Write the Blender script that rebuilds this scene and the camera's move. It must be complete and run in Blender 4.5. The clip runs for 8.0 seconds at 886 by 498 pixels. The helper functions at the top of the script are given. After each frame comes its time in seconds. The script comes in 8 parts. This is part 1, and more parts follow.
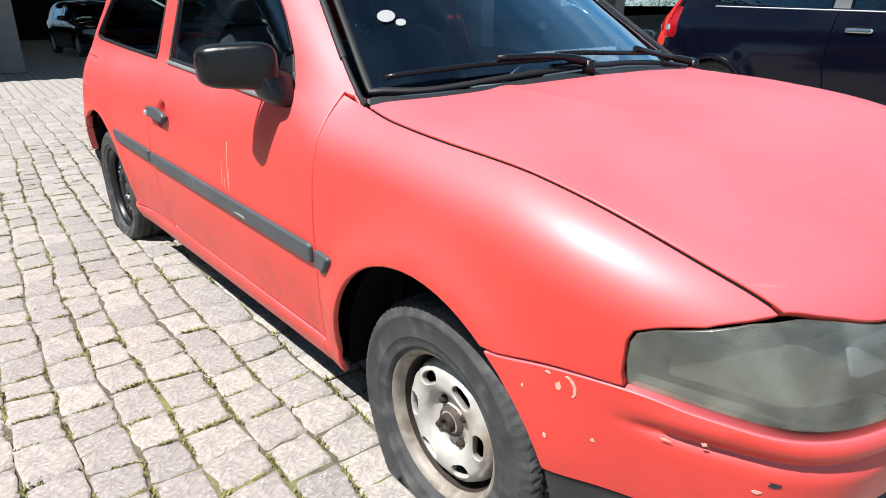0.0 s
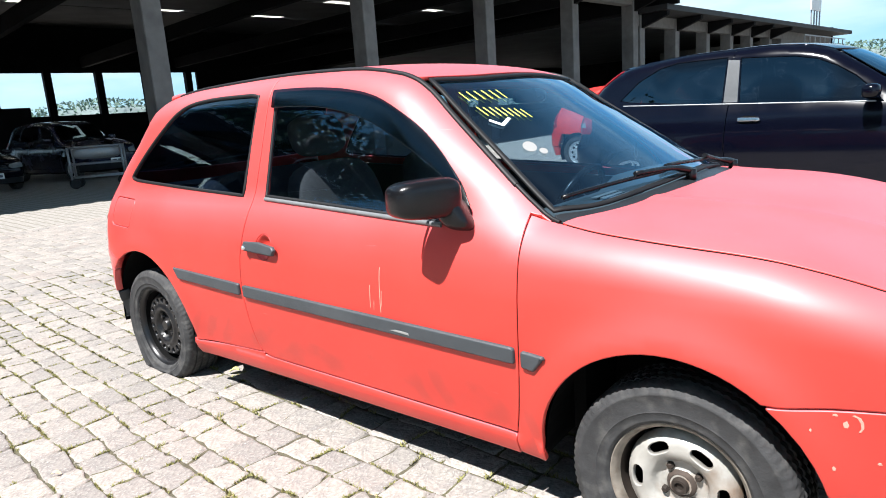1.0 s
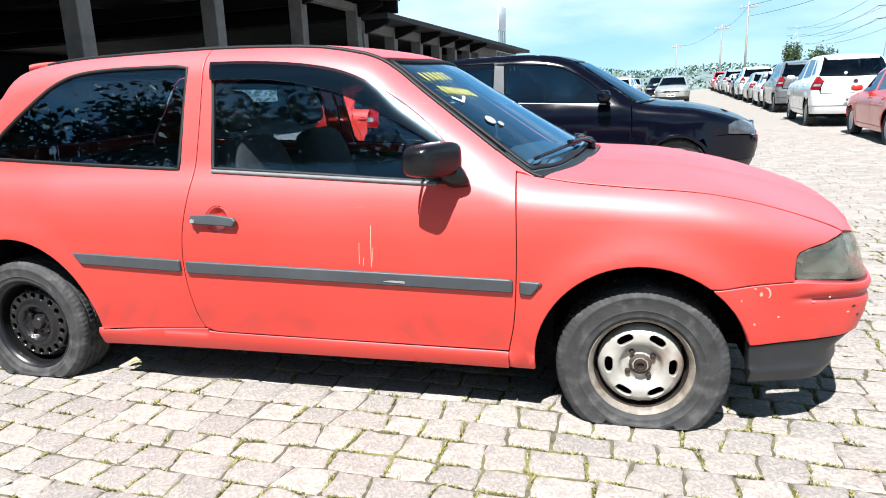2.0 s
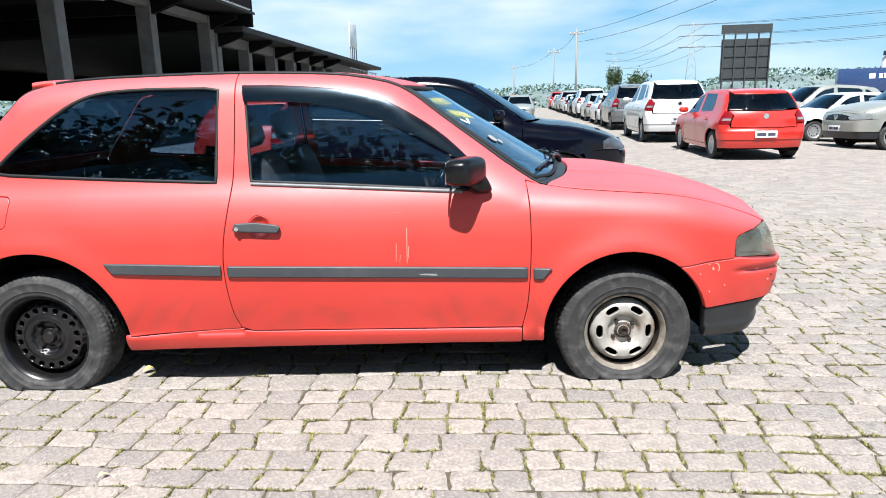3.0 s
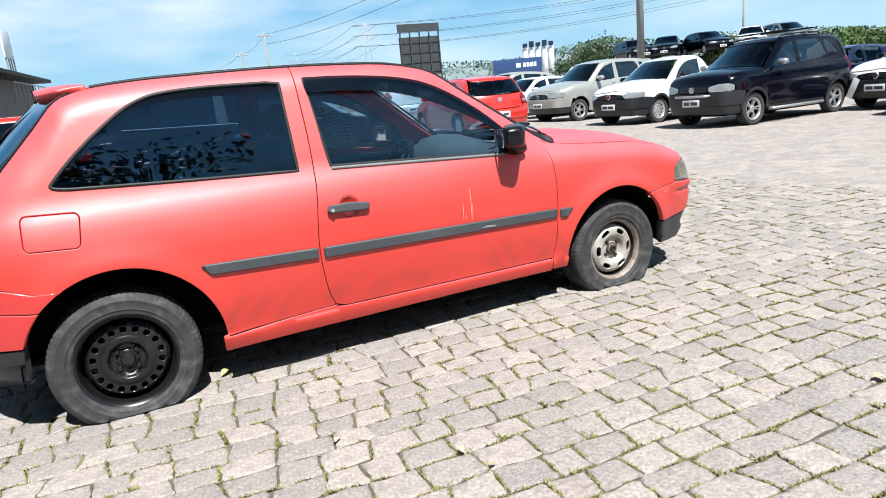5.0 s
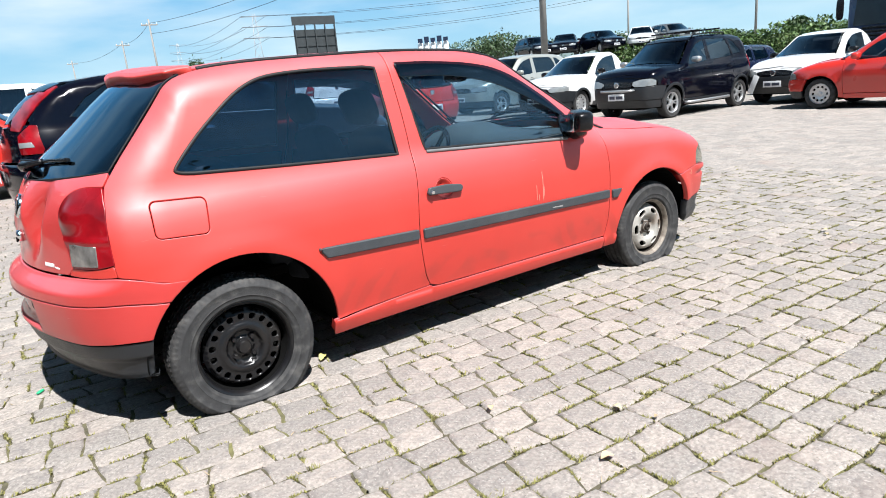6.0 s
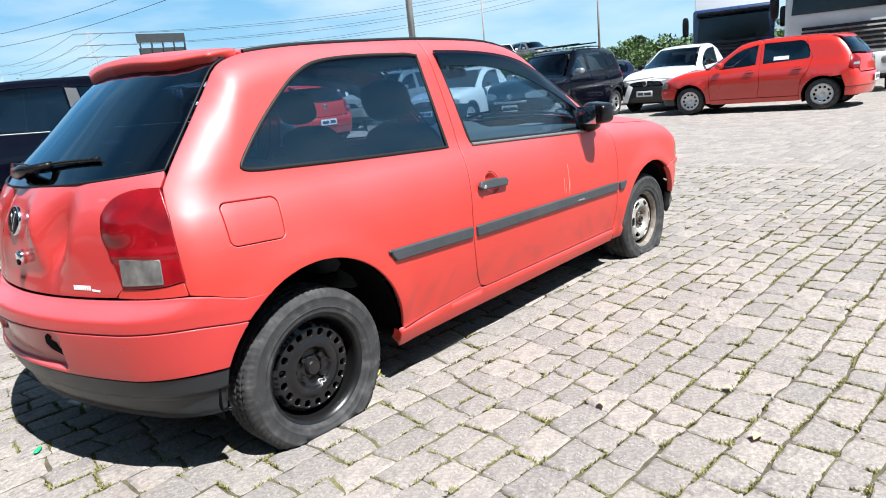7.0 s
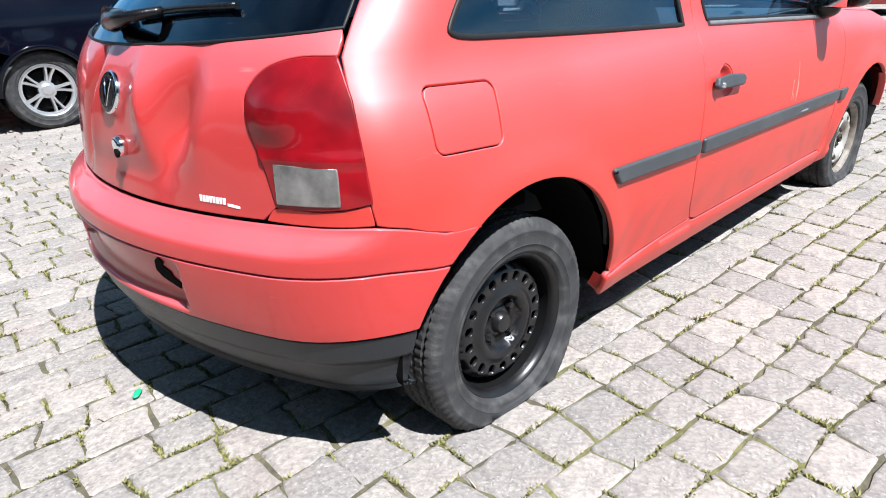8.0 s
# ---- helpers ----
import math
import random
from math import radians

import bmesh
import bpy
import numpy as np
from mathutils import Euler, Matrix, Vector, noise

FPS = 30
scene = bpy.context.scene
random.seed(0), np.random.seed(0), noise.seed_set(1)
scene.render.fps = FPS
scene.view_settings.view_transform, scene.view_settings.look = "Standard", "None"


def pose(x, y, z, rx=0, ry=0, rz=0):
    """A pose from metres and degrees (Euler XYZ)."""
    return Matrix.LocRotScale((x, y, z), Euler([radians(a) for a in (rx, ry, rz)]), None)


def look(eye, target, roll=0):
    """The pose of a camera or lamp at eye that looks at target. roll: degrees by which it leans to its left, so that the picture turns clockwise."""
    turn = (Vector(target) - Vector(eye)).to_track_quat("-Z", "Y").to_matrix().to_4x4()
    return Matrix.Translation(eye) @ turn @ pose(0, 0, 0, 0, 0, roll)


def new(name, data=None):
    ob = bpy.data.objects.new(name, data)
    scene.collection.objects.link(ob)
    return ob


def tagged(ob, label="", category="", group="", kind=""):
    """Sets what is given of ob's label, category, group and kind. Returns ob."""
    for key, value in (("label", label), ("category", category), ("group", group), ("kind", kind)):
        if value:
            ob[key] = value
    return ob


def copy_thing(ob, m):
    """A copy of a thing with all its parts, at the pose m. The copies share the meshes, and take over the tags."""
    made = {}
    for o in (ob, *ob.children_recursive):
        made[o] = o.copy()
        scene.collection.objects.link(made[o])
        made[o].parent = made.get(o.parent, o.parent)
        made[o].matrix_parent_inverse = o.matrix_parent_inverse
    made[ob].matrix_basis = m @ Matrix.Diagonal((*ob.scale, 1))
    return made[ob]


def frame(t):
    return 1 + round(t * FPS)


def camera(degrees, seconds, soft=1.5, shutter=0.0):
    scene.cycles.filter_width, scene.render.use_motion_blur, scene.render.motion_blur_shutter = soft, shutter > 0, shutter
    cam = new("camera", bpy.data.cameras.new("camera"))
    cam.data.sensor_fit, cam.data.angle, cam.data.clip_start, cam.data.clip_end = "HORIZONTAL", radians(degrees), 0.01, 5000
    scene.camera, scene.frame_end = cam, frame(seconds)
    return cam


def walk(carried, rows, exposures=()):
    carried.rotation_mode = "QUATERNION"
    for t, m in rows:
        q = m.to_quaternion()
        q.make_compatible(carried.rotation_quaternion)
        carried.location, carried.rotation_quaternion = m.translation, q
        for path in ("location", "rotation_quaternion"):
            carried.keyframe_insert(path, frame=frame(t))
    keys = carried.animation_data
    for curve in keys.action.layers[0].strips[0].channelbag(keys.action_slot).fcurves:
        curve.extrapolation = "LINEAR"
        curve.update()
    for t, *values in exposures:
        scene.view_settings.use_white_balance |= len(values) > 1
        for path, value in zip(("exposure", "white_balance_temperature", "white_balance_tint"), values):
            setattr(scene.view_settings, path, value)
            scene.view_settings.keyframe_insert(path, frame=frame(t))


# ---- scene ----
cam = camera(69.3, 8.0, soft=0.95)
PATH = [
    (0, (2.118, -1.452, 1.016), (0.665, -0.264, 0.325), -0.2),
    (0.5, (1.9, -1.762, 1.078), (0.495, -0.477, 0.466), -3.6),
    (0.7, (1.811, -1.984, 1.06), (0.432, -0.598, 0.623), -0.2),
    (1, (1.713, -2.136, 1.123), (0.465, -0.628, 0.71), -4.0),
    (1.2, (1.612, -2.27, 1.048), (0.533, -0.657, 0.66), -0.1),
    (1.4, (1.489, -2.365, 1.055), (0.62, -0.696, 0.557), 1.3),
    (1.5, (1.426, -2.39, 1.048), (0.708, -0.599, 0.522), 1.2),
    (1.7, (1.292, -2.551, 1.065), (0.676, -0.71, 0.585), -0.5),
    (2.8, (0.65, -3.232, 1.109), (0.583, -1.283, 0.664), -2.3),
    (3, (0.517, -3.315, 1.13), (0.486, -1.36, 0.709), -1.4),
    (3.5, (0.15, -3.558, 1.147), (0.348, -1.622, 0.686), -3.8),
    (4, (-0.214, -3.564, 1.134), (0.182, -1.654, 0.691), -4.3),
    (4.2, (-0.392, -3.568, 1.14), (0.04, -1.666, 0.696), -3.7),
    (5.3, (-1.313, -3.36, 1.123), (-0.374, -1.659, 0.649), -4.3),
    (5.5, (-1.472, -3.285, 1.151), (-0.497, -1.604, 0.679), -2.5),
    (6, (-1.887, -3.12, 1.165), (-0.802, -1.52, 0.653), -5.1),
    (6.5, (-2.162, -2.803, 1.128), (-0.9, -1.355, 0.571), -6.2),
    (7, (-2.384, -2.477, 1.114), (-0.982, -1.14, 0.618), -5.7),
    (7.5, (-2.474, -2.087, 1.1), (-1.151, -0.771, 0.382), -5.7),
    (8, (-2.292, -1.659, 1.04), (-1.055, -0.303, 0.244), -2.8),
]
walk(cam, [(t, look(eye, target, roll)) for t, eye, target, roll in PATH], [(0, 1.19, 6250, 10), (0.7, 1.3, 6250, 10), (1, 1.4, 6250, 10), (1.5, 1.48, 6250, 10), (2.8, 1.22, 6250, 10), (3.5, 1.12, 6250, 10), (6.5, 1.12, 6250, 10), (7, 1.14, 6150, 10), (8, 1.24, 5950, 10)])

# ---- world and sun ----
SUN = Vector((-0.05, -0.57, 1.0)).normalized()


def make_world():
    world = bpy.data.worlds.new("sky")
    scene.world = world
    world.use_nodes = True
    nt = world.node_tree
    bg = nt.nodes["Background"]
    sky = nt.nodes.new("ShaderNodeTexSky")
    sky.sky_type, sky.sun_disc = "NISHITA", False
    sky.sun_elevation = math.asin(SUN.z)
    sky.sun_rotation = math.atan2(SUN.x, SUN.y)
    sky.air_density, sky.dust_density, sky.ozone_density = 1.0, 0.2, 1.6
    coord = nt.nodes.new("ShaderNodeTexCoord")
    mapping = nt.nodes.new("ShaderNodeMapping")
    mapping.inputs["Scale"].default_value = (1.6, 1.6, 6.5)
    cloud = nt.nodes.new("ShaderNodeTexNoise")
    cloud.inputs["Scale"].default_value, cloud.inputs["Detail"].default_value = 1.7, 7.0
    cloud.inputs["Roughness"].default_value = 0.5
    ramp = nt.nodes.new("ShaderNodeValToRGB")
    ramp.color_ramp.elements[0].position, ramp.color_ramp.elements[1].position = 0.38, 0.64
    mix = nt.nodes.new("ShaderNodeMix")
    mix.data_type = "RGBA"
    mix.inputs["B"].default_value = (29.5, 32.0, 33.0, 1)
    fac = nt.nodes.new("ShaderNodeMath")
    fac.operation = "MULTIPLY"
    fac.inputs[1].default_value = 0.9
    nt.links.new(coord.outputs["Generated"], mapping.inputs["Vector"])
    nt.links.new(mapping.outputs["Vector"], cloud.inputs["Vector"])
    nt.links.new(cloud.outputs["Fac"], ramp.inputs["Fac"])
    height = nt.nodes.new("ShaderNodeSeparateXYZ")
    nt.links.new(coord.outputs["Generated"], height.inputs[0])
    bank = nt.nodes.new("ShaderNodeMapRange")
    bank.interpolation_type = "SMOOTHSTEP"
    bank.inputs["From Min"].default_value, bank.inputs["From Max"].default_value = 0.30, 0.62
    bank.inputs["To Min"].default_value, bank.inputs["To Max"].default_value = 1.0, 0.10
    nt.links.new(height.outputs["Z"], bank.inputs["Value"])
    thin = nt.nodes.new("ShaderNodeMath")
    thin.operation = "MULTIPLY"
    nt.links.new(ramp.outputs["Color"], thin.inputs[0])
    nt.links.new(bank.outputs["Result"], thin.inputs[1])
    nt.links.new(thin.outputs[0], fac.inputs[0])
    nt.links.new(fac.outputs[0], mix.inputs["Factor"])
    # azure band above the haze
    azure = nt.nodes.new("ShaderNodeMix")
    azure.data_type = "RGBA"
    azure.inputs["B"].default_value = (7.4, 18.4, 29.0, 1)
    fade = nt.nodes.new("ShaderNodeMapRange")
    fade.interpolation_type = "SMOOTHSTEP"
    fade.inputs["From Min"].default_value, fade.inputs["From Max"].default_value = 0.20, 0.95
    fade.inputs["To Min"].default_value, fade.inputs["To Max"].default_value = 0.92, 0.0
    nt.links.new(height.outputs["Z"], fade.inputs["Value"])
    nt.links.new(fade.outputs["Result"], azure.inputs["Factor"])
    nt.links.new(sky.outputs["Color"], azure.inputs["A"])
    nt.links.new(azure.outputs["Result"], mix.inputs["A"])
    # pale haze low over the horizon
    sep = nt.nodes.new("ShaderNodeSeparateXYZ")
    nt.links.new(coord.outputs["Generated"], sep.inputs[0])
    low = nt.nodes.new("ShaderNodeMapRange")
    low.interpolation_type = "SMOOTHSTEP"
    low.inputs["From Min"].default_value, low.inputs["From Max"].default_value = -0.05, 0.20
    low.inputs["To Min"].default_value, low.inputs["To Max"].default_value = 0.90, 0.0
    nt.links.new(sep.outputs["Z"], low.inputs["Value"])
    haze = nt.nodes.new("ShaderNodeMix")
    haze.data_type = "RGBA"
    haze.inputs["B"].default_value = (17.5, 26.3, 28.8, 1)
    nt.links.new(low.outputs["Result"], haze.inputs["Factor"])
    nt.links.new(mix.outputs["Result"], haze.inputs["A"])
    nt.links.new(haze.outputs["Result"], bg.inputs["Color"])
    bg.inputs["Strength"].default_value = 0.015


make_world()
lamp = bpy.data.lights.new("sun", "SUN")
lamp.energy, lamp.angle, lamp.color = 5.0, radians(0.55), (1.0, 0.965, 0.92)
new("sun", lamp).matrix_world = look(SUN * 60, (0, 0, 0))


# ---- materials ----
def material(name, color, rough=0.5, metal=0.0, coat=0.0, grain=0.0, grain_size=40.0, bump=0.0, bump_size=120.0,
             stain=0.0, stain_size=3.0, stain_color=None, coat_rough=0.08, jitter=0.0, island=False, spec=0.5):
    m = bpy.data.materials.new(name)
    m.use_nodes = True
    nt = m.node_tree
    p = nt.nodes["Principled BSDF"]
    p.inputs["Roughness"].default_value, p.inputs["Metallic"].default_value = rough, metal
    p.inputs["Coat Weight"].default_value, p.inputs["Coat Roughness"].default_value = coat, coat_rough
    p.inputs["Specular IOR Level"].default_value = spec
    color = (*color, 1)
    p.inputs["Base Color"].default_value = color
    coord = nt.nodes.new("ShaderNodeTexCoord")

    def tex(size, detail=4.0):
        n = nt.nodes.new("ShaderNodeTexNoise")
        n.inputs["Scale"].default_value, n.inputs["Detail"].default_value = size, detail
        nt.links.new(coord.outputs["Object"], n.inputs["Vector"])
        return n.outputs["Fac"]

    out = None

    def mixed(kind, fac, a, b):
        n = nt.nodes.new("ShaderNodeMix")
        n.data_type, n.blend_type = "RGBA", kind
        for sock, v in (("Factor", fac), ("A", a), ("B", b)):
            if hasattr(v, "links"):
                nt.links.new(v, n.inputs[sock])
            else:
                n.inputs[sock].default_value = v
        return n.outputs["Result"]

    def ramp(fac, lo, hi, a=(0, 0, 0, 1), b=(1, 1, 1, 1)):
        n = nt.nodes.new("ShaderNodeValToRGB")
        n.color_ramp.elements[0].position, n.color_ramp.elements[1].position = lo, hi
        n.color_ramp.elements[0].color, n.color_ramp.elements[1].color = a, b
        nt.links.new(fac, n.inputs["Fac"])
        return n.outputs["Color"]

    out = color
    if jitter:
        if island:
            r = nt.nodes.new("ShaderNodeNewGeometry").outputs["Random Per Island"]
        else:
            r = nt.nodes.new("ShaderNodeObjectInfo").outputs["Random"]
        lo, hi = 1 - jitter, 1 + jitter
        out = mixed("MULTIPLY", 1.0, out, ramp(r, 0.0, 1.0, (lo, lo, lo, 1), (hi, hi * 0.97, hi * 0.94, 1)))
    if stain:
        fac = ramp(tex(stain_size, 6.0), 0.5, 0.72)
        k = nt.nodes.new("ShaderNodeMath")
        k.operation = "MULTIPLY"
        k.inputs[1].default_value = stain
        nt.links.new(fac, k.inputs[0])
        out = mixed("MIX", k.outputs[0], out, (*(stain_color or [c * 0.4 for c in color[:3]]), 1))
    if grain:
        out = mixed("MULTIPLY", 1.0, out, ramp(tex(grain_size, 8.0), 0.25, 0.75, (1 - grain,) * 3 + (1,), (1 + grain,) * 3 + (1,)))
        rr = nt.nodes.new("ShaderNodeMapRange")
        rr.inputs["To Min"].default_value, rr.inputs["To Max"].default_value = max(0.02, rough - 0.12), min(1, rough + 0.12)
        nt.links.new(tex(grain_size * 0.4), rr.inputs["Value"])
        nt.links.new(rr.outputs["Result"], p.inputs["Roughness"])
    if hasattr(out, "links"):
        nt.links.new(out, p.inputs["Base Color"])
    if bump:
        b = nt.nodes.new("ShaderNodeBump")
        b.inputs["Strength"].default_value, b.inputs["Distance"].default_value = 1.0, bump
        nt.links.new(tex(bump_size, 6.0), b.inputs["Height"])
        nt.links.new(b.outputs["Normal"], p.inputs["Normal"])
    return m


def glass(name, tint, gloss=0.06, rough=0.0, clear=1.0):
    """A pane: what lies behind it shows through its tint, and it mirrors more at a slant."""
    m = bpy.data.materials.new(name)
    m.use_nodes = True
    nt = m.node_tree
    nt.nodes.remove(nt.nodes["Principled BSDF"])
    see = nt.nodes.new("ShaderNodeBsdfTransparent")
    see.inputs["Color"].default_value = (*tint, 1)
    shine = nt.nodes.new("ShaderNodeBsdfGlossy")
    shine.inputs["Roughness"].default_value = rough
    shine.inputs["Color"].default_value = (0.58, 0.82, 1, 1)
    slant = nt.nodes.new("ShaderNodeLayerWeight")
    slant.inputs["Blend"].default_value = 0.5
    steep = nt.nodes.new("ShaderNodeMath")
    steep.operation = "POWER"
    steep.inputs[1].default_value = 4.5
    fres = nt.nodes.new("ShaderNodeMath")
    fres.operation = "MULTIPLY_ADD"
    fres.inputs[1].default_value, fres.inputs[2].default_value = 0.85, 0.05 + gloss * 0.6
    nt.links.new(slant.outputs["Facing"], steep.inputs[0])
    nt.links.new(steep.outputs[0], fres.inputs[0])
    mix = nt.nodes.new("ShaderNodeMixShader")
    nt.links.new(fres.outputs[0], mix.inputs[0])
    nt.links.new(see.outputs[0], mix.inputs[1])
    nt.links.new(shine.outputs[0], mix.inputs[2])
    nt.links.new(mix.outputs[0], nt.nodes["Material Output"].inputs["Surface"])
    return m


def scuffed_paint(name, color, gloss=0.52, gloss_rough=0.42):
    """Sun-faded paint: fade and sky sheen painted paler where it faces up, fine scuffs, grey rub marks low on the
    doors.
    """
    m = material(name, color, rough=0.55, spec=0.45, coat=gloss, coat_rough=gloss_rough, grain=0.045, grain_size=5.0, stain=0.16, stain_size=1.3,
                 stain_color=(min(1, color[0] * 1.2), color[1] * 2.1, color[2] * 2.2))
    nt = m.node_tree
    p = nt.nodes["Principled BSDF"]
    base = p.inputs["Base Color"].links[0].from_socket
    coord = nt.nodes.new("ShaderNodeTexCoord")
    sep = nt.nodes.new("ShaderNodeSeparateXYZ")
    nt.links.new(coord.outputs["Object"], sep.inputs[0])

    def math_node(op, a, b):
        n = nt.nodes.new("ShaderNodeMath")
        n.operation = op
        for i, v in enumerate((a, b)):
            if hasattr(v, "links"):
                nt.links.new(v, n.inputs[i])
            else:
                n.inputs[i].default_value = v
        return n.outputs[0]

    def noise(size, detail=5.0):
        n = nt.nodes.new("ShaderNodeTexNoise")
        n.inputs["Scale"].default_value, n.inputs["Detail"].default_value = size, detail
        nt.links.new(coord.outputs["Object"], n.inputs["Vector"])
        return n.outputs["Fac"]

    def span(v, lo, hi, a=0.0, b=1.0):
        n = nt.nodes.new("ShaderNodeMapRange")
        n.interpolation_type = "SMOOTHSTEP"
        for key, val in (("From Min", lo), ("From Max", hi), ("To Min", a), ("To Max", b)):
            n.inputs[key].default_value = val
        nt.links.new(v, n.inputs["Value"])
        return n.outputs["Result"]

    def over(fac, a, b):
        mx = nt.nodes.new("ShaderNodeMix")
        mx.data_type = "RGBA"
        nt.links.new(fac, mx.inputs["Factor"])
        nt.links.new(a, mx.inputs["A"])
        mx.inputs["B"].default_value = (*b, 1)
        return mx.outputs["Result"]

    # fade and the sky's pale reflection painted into the colour of upward-facing panels
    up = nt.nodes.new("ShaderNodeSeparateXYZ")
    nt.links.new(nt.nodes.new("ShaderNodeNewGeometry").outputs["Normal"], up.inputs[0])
    sky_fade = math_node("MULTIPLY", span(up.outputs["Z"], 0.03, 0.85, 0.0, 0.85), span(noise(2.2), 0.25, 0.75, 0.65, 1.0))
    base = over(sky_fade, base, (0.49, 0.105, 0.125))
    # a hand-wide band of wiped dirt along the bottom of the door, with curved wipe marks
    off = math_node("ABSOLUTE", math_node("SUBTRACT", sep.outputs["Z"], 0.315), 0)
    band = span(math_node("SUBTRACT", 1.0, math_node("DIVIDE", off, 0.095)), 0.0, 0.6)
    wave = nt.nodes.new("ShaderNodeTexWave")
    wave.wave_type, wave.rings_direction = "RINGS", "SPHERICAL"
    wave.inputs["Scale"].default_value, wave.inputs["Distortion"].default_value = 3.6, 6.0
    wave.inputs["Detail"].default_value = 2.0
    nt.links.new(coord.outputs["Object"], wave.inputs["Vector"])
    smear = math_node("MULTIPLY", span(wave.outputs["Fac"], 0.25, 0.9), span(noise(6.0), 0.40, 0.62))
    mask = math_node("MULTIPLY", math_node("MULTIPLY", band, smear), 0.26)
    base = over(mask, base, (0.19, 0.030, 0.020))
    # fine pale scratches
    scr = nt.nodes.new("ShaderNodeMapping")
    scr.inputs["Scale"].default_value = (9.0, 9.0, 70.0)
    nt.links.new(coord.outputs["Object"], scr.inputs["Vector"])
    sn = nt.nodes.new("ShaderNodeTexNoise")
    sn.inputs["Scale"].default_value, sn.inputs["Detail"].default_value = 1.0, 3.0
    nt.links.new(scr.outputs["Vector"], sn.inputs["Vector"])
    base = over(span(sn.outputs["Fac"], 0.70, 0.80, 0.0, 0.35), base, (0.55, 0.22, 0.20))
    nt.links.new(base, p.inputs["Base Color"])
    # slight waviness of thin sheet metal
    b = nt.nodes.new("ShaderNodeBump")
    b.inputs["Strength"].default_value, b.inputs["Distance"].default_value = 1.0, 0.0016
    nt.links.new(noise(7.0, 2.0), b.inputs["Height"])
    nt.links.new(b.outputs["Normal"], p.inputs["Coat Normal"])
    return m


def see_into(m, share):
    """Lets part of the light through a clouded plastic shell."""
    nt = m.node_tree
    mix = nt.nodes.new("ShaderNodeMixShader")
    mix.inputs[0].default_value = share
    clear = nt.nodes.new("ShaderNodeBsdfTransparent")
    clear.inputs["Color"].default_value = (0.86, 0.88, 0.80, 1)
    nt.links.new(nt.nodes["Principled BSDF"].outputs[0], mix.inputs[1])
    nt.links.new(clear.outputs[0], mix.inputs[2])
    nt.links.new(mix.outputs[0], nt.nodes["Material Output"].inputs["Surface"])


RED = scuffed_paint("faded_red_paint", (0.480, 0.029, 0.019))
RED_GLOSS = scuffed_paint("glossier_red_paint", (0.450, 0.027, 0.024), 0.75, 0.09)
# near-black inner metal; also stands in for shade in gaps and handle recesses
INNER = material("inner_metal_gap_shade", (0.004, 0.004, 0.004), 0.9, spec=0.1)
RUBBER = material("black_rubber", (0.009, 0.009, 0.010), 0.55, grain=0.15, grain_size=30, spec=0.3)
TRIM = material("weathered_grey_plastic", (0.040, 0.046, 0.052), 0.5, grain=0.12, grain_size=25, bump=0.0006, bump_size=500, stain=0.35, stain_color=(0.075, 0.08, 0.085))
BLACK_PLASTIC = material("black_plastic", (0.005, 0.005, 0.006), 0.26, spec=0.35, grain=0.1, grain_size=18, bump=0.0003, bump_size=700)
DARK_BUMPER = material("charcoal_plastic", (0.014, 0.016, 0.019), 0.42, grain=0.1, grain_size=20, bump=0.0006, bump_size=400, stain=0.3, stain_color=(0.030, 0.030, 0.031))
TYRE = material("dusty_tyre_rubber", (0.034, 0.034, 0.035), 0.72, spec=0.3, grain=0.30, grain_size=26, bump=0.0010, bump_size=180, stain=0.60, stain_size=24, stain_color=(0.088, 0.085, 0.080))
RIM_PALE = material("rusty_silver_wheel_paint", (0.36, 0.345, 0.315), 0.45, metal=0.2, grain=0.14, grain_size=24, stain=0.8, stain_size=11, stain_color=(0.16, 0.09, 0.045), bump=0.0006, bump_size=90)
RIM_RUST = material("rusty_brown_rim_lip", (0.20, 0.175, 0.145), 0.6, metal=0.1, grain=0.35, grain_size=34, stain=0.85, stain_size=20, stain_color=(0.085, 0.055, 0.036))
RIM_BLACK = material("black_wheel_enamel", (0.006, 0.006, 0.007), 0.33, spec=0.45, grain=0.15, grain_size=20, stain=0.3, stain_size=9, stain_color=(0.03, 0.025, 0.02))
RIM_ALLOY = material("silver_alloy", (0.55, 0.56, 0.57), 0.32, metal=0.75, grain=0.06)
HUB_RUST = material("rusty_hub_iron", (0.028, 0.020, 0.015), 0.75, metal=0.3, grain=0.3, grain_size=40)
HUB_BROWN = material("brown_hub_rust", (0.048, 0.034, 0.026), 0.8, grain=0.4, grain_size=60)
CHROME = material("chrome", (0.75, 0.76, 0.78), 0.12, metal=1.0)
STEEL = material("bare_steel", (0.45, 0.46, 0.47), 0.4, metal=0.8)
SEAT = material("dark_seat_cloth", (0.028, 0.030, 0.036), 0.9, grain=0.2, grain_size=60, bump=0.001, bump_size=300)
DASH = material("grey_dashboard_plastic", (0.075, 0.086, 0.088), 0.6, grain=0.08)
GLASS_SIDE = glass("tinted_window_glass", (0.80, 0.87, 0.90), 0.07)
GLASS_QUARTER = glass("dark_film_glass", (0.32, 0.43, 0.56), 0.09)
GLASS_SCREEN = glass("windscreen_glass", (0.50, 0.68, 0.82), 0.30)
GLASS_REAR = glass("dark_rear_window_glass", (0.04, 0.07, 0.11), 0.15)
SMOKED = glass("smoked_acrylic", (0.035, 0.04, 0.05), 0.03, 0.14)
GLASS_DARK = glass("black_window_glass", (0.05, 0.06, 0.07), 0.10)
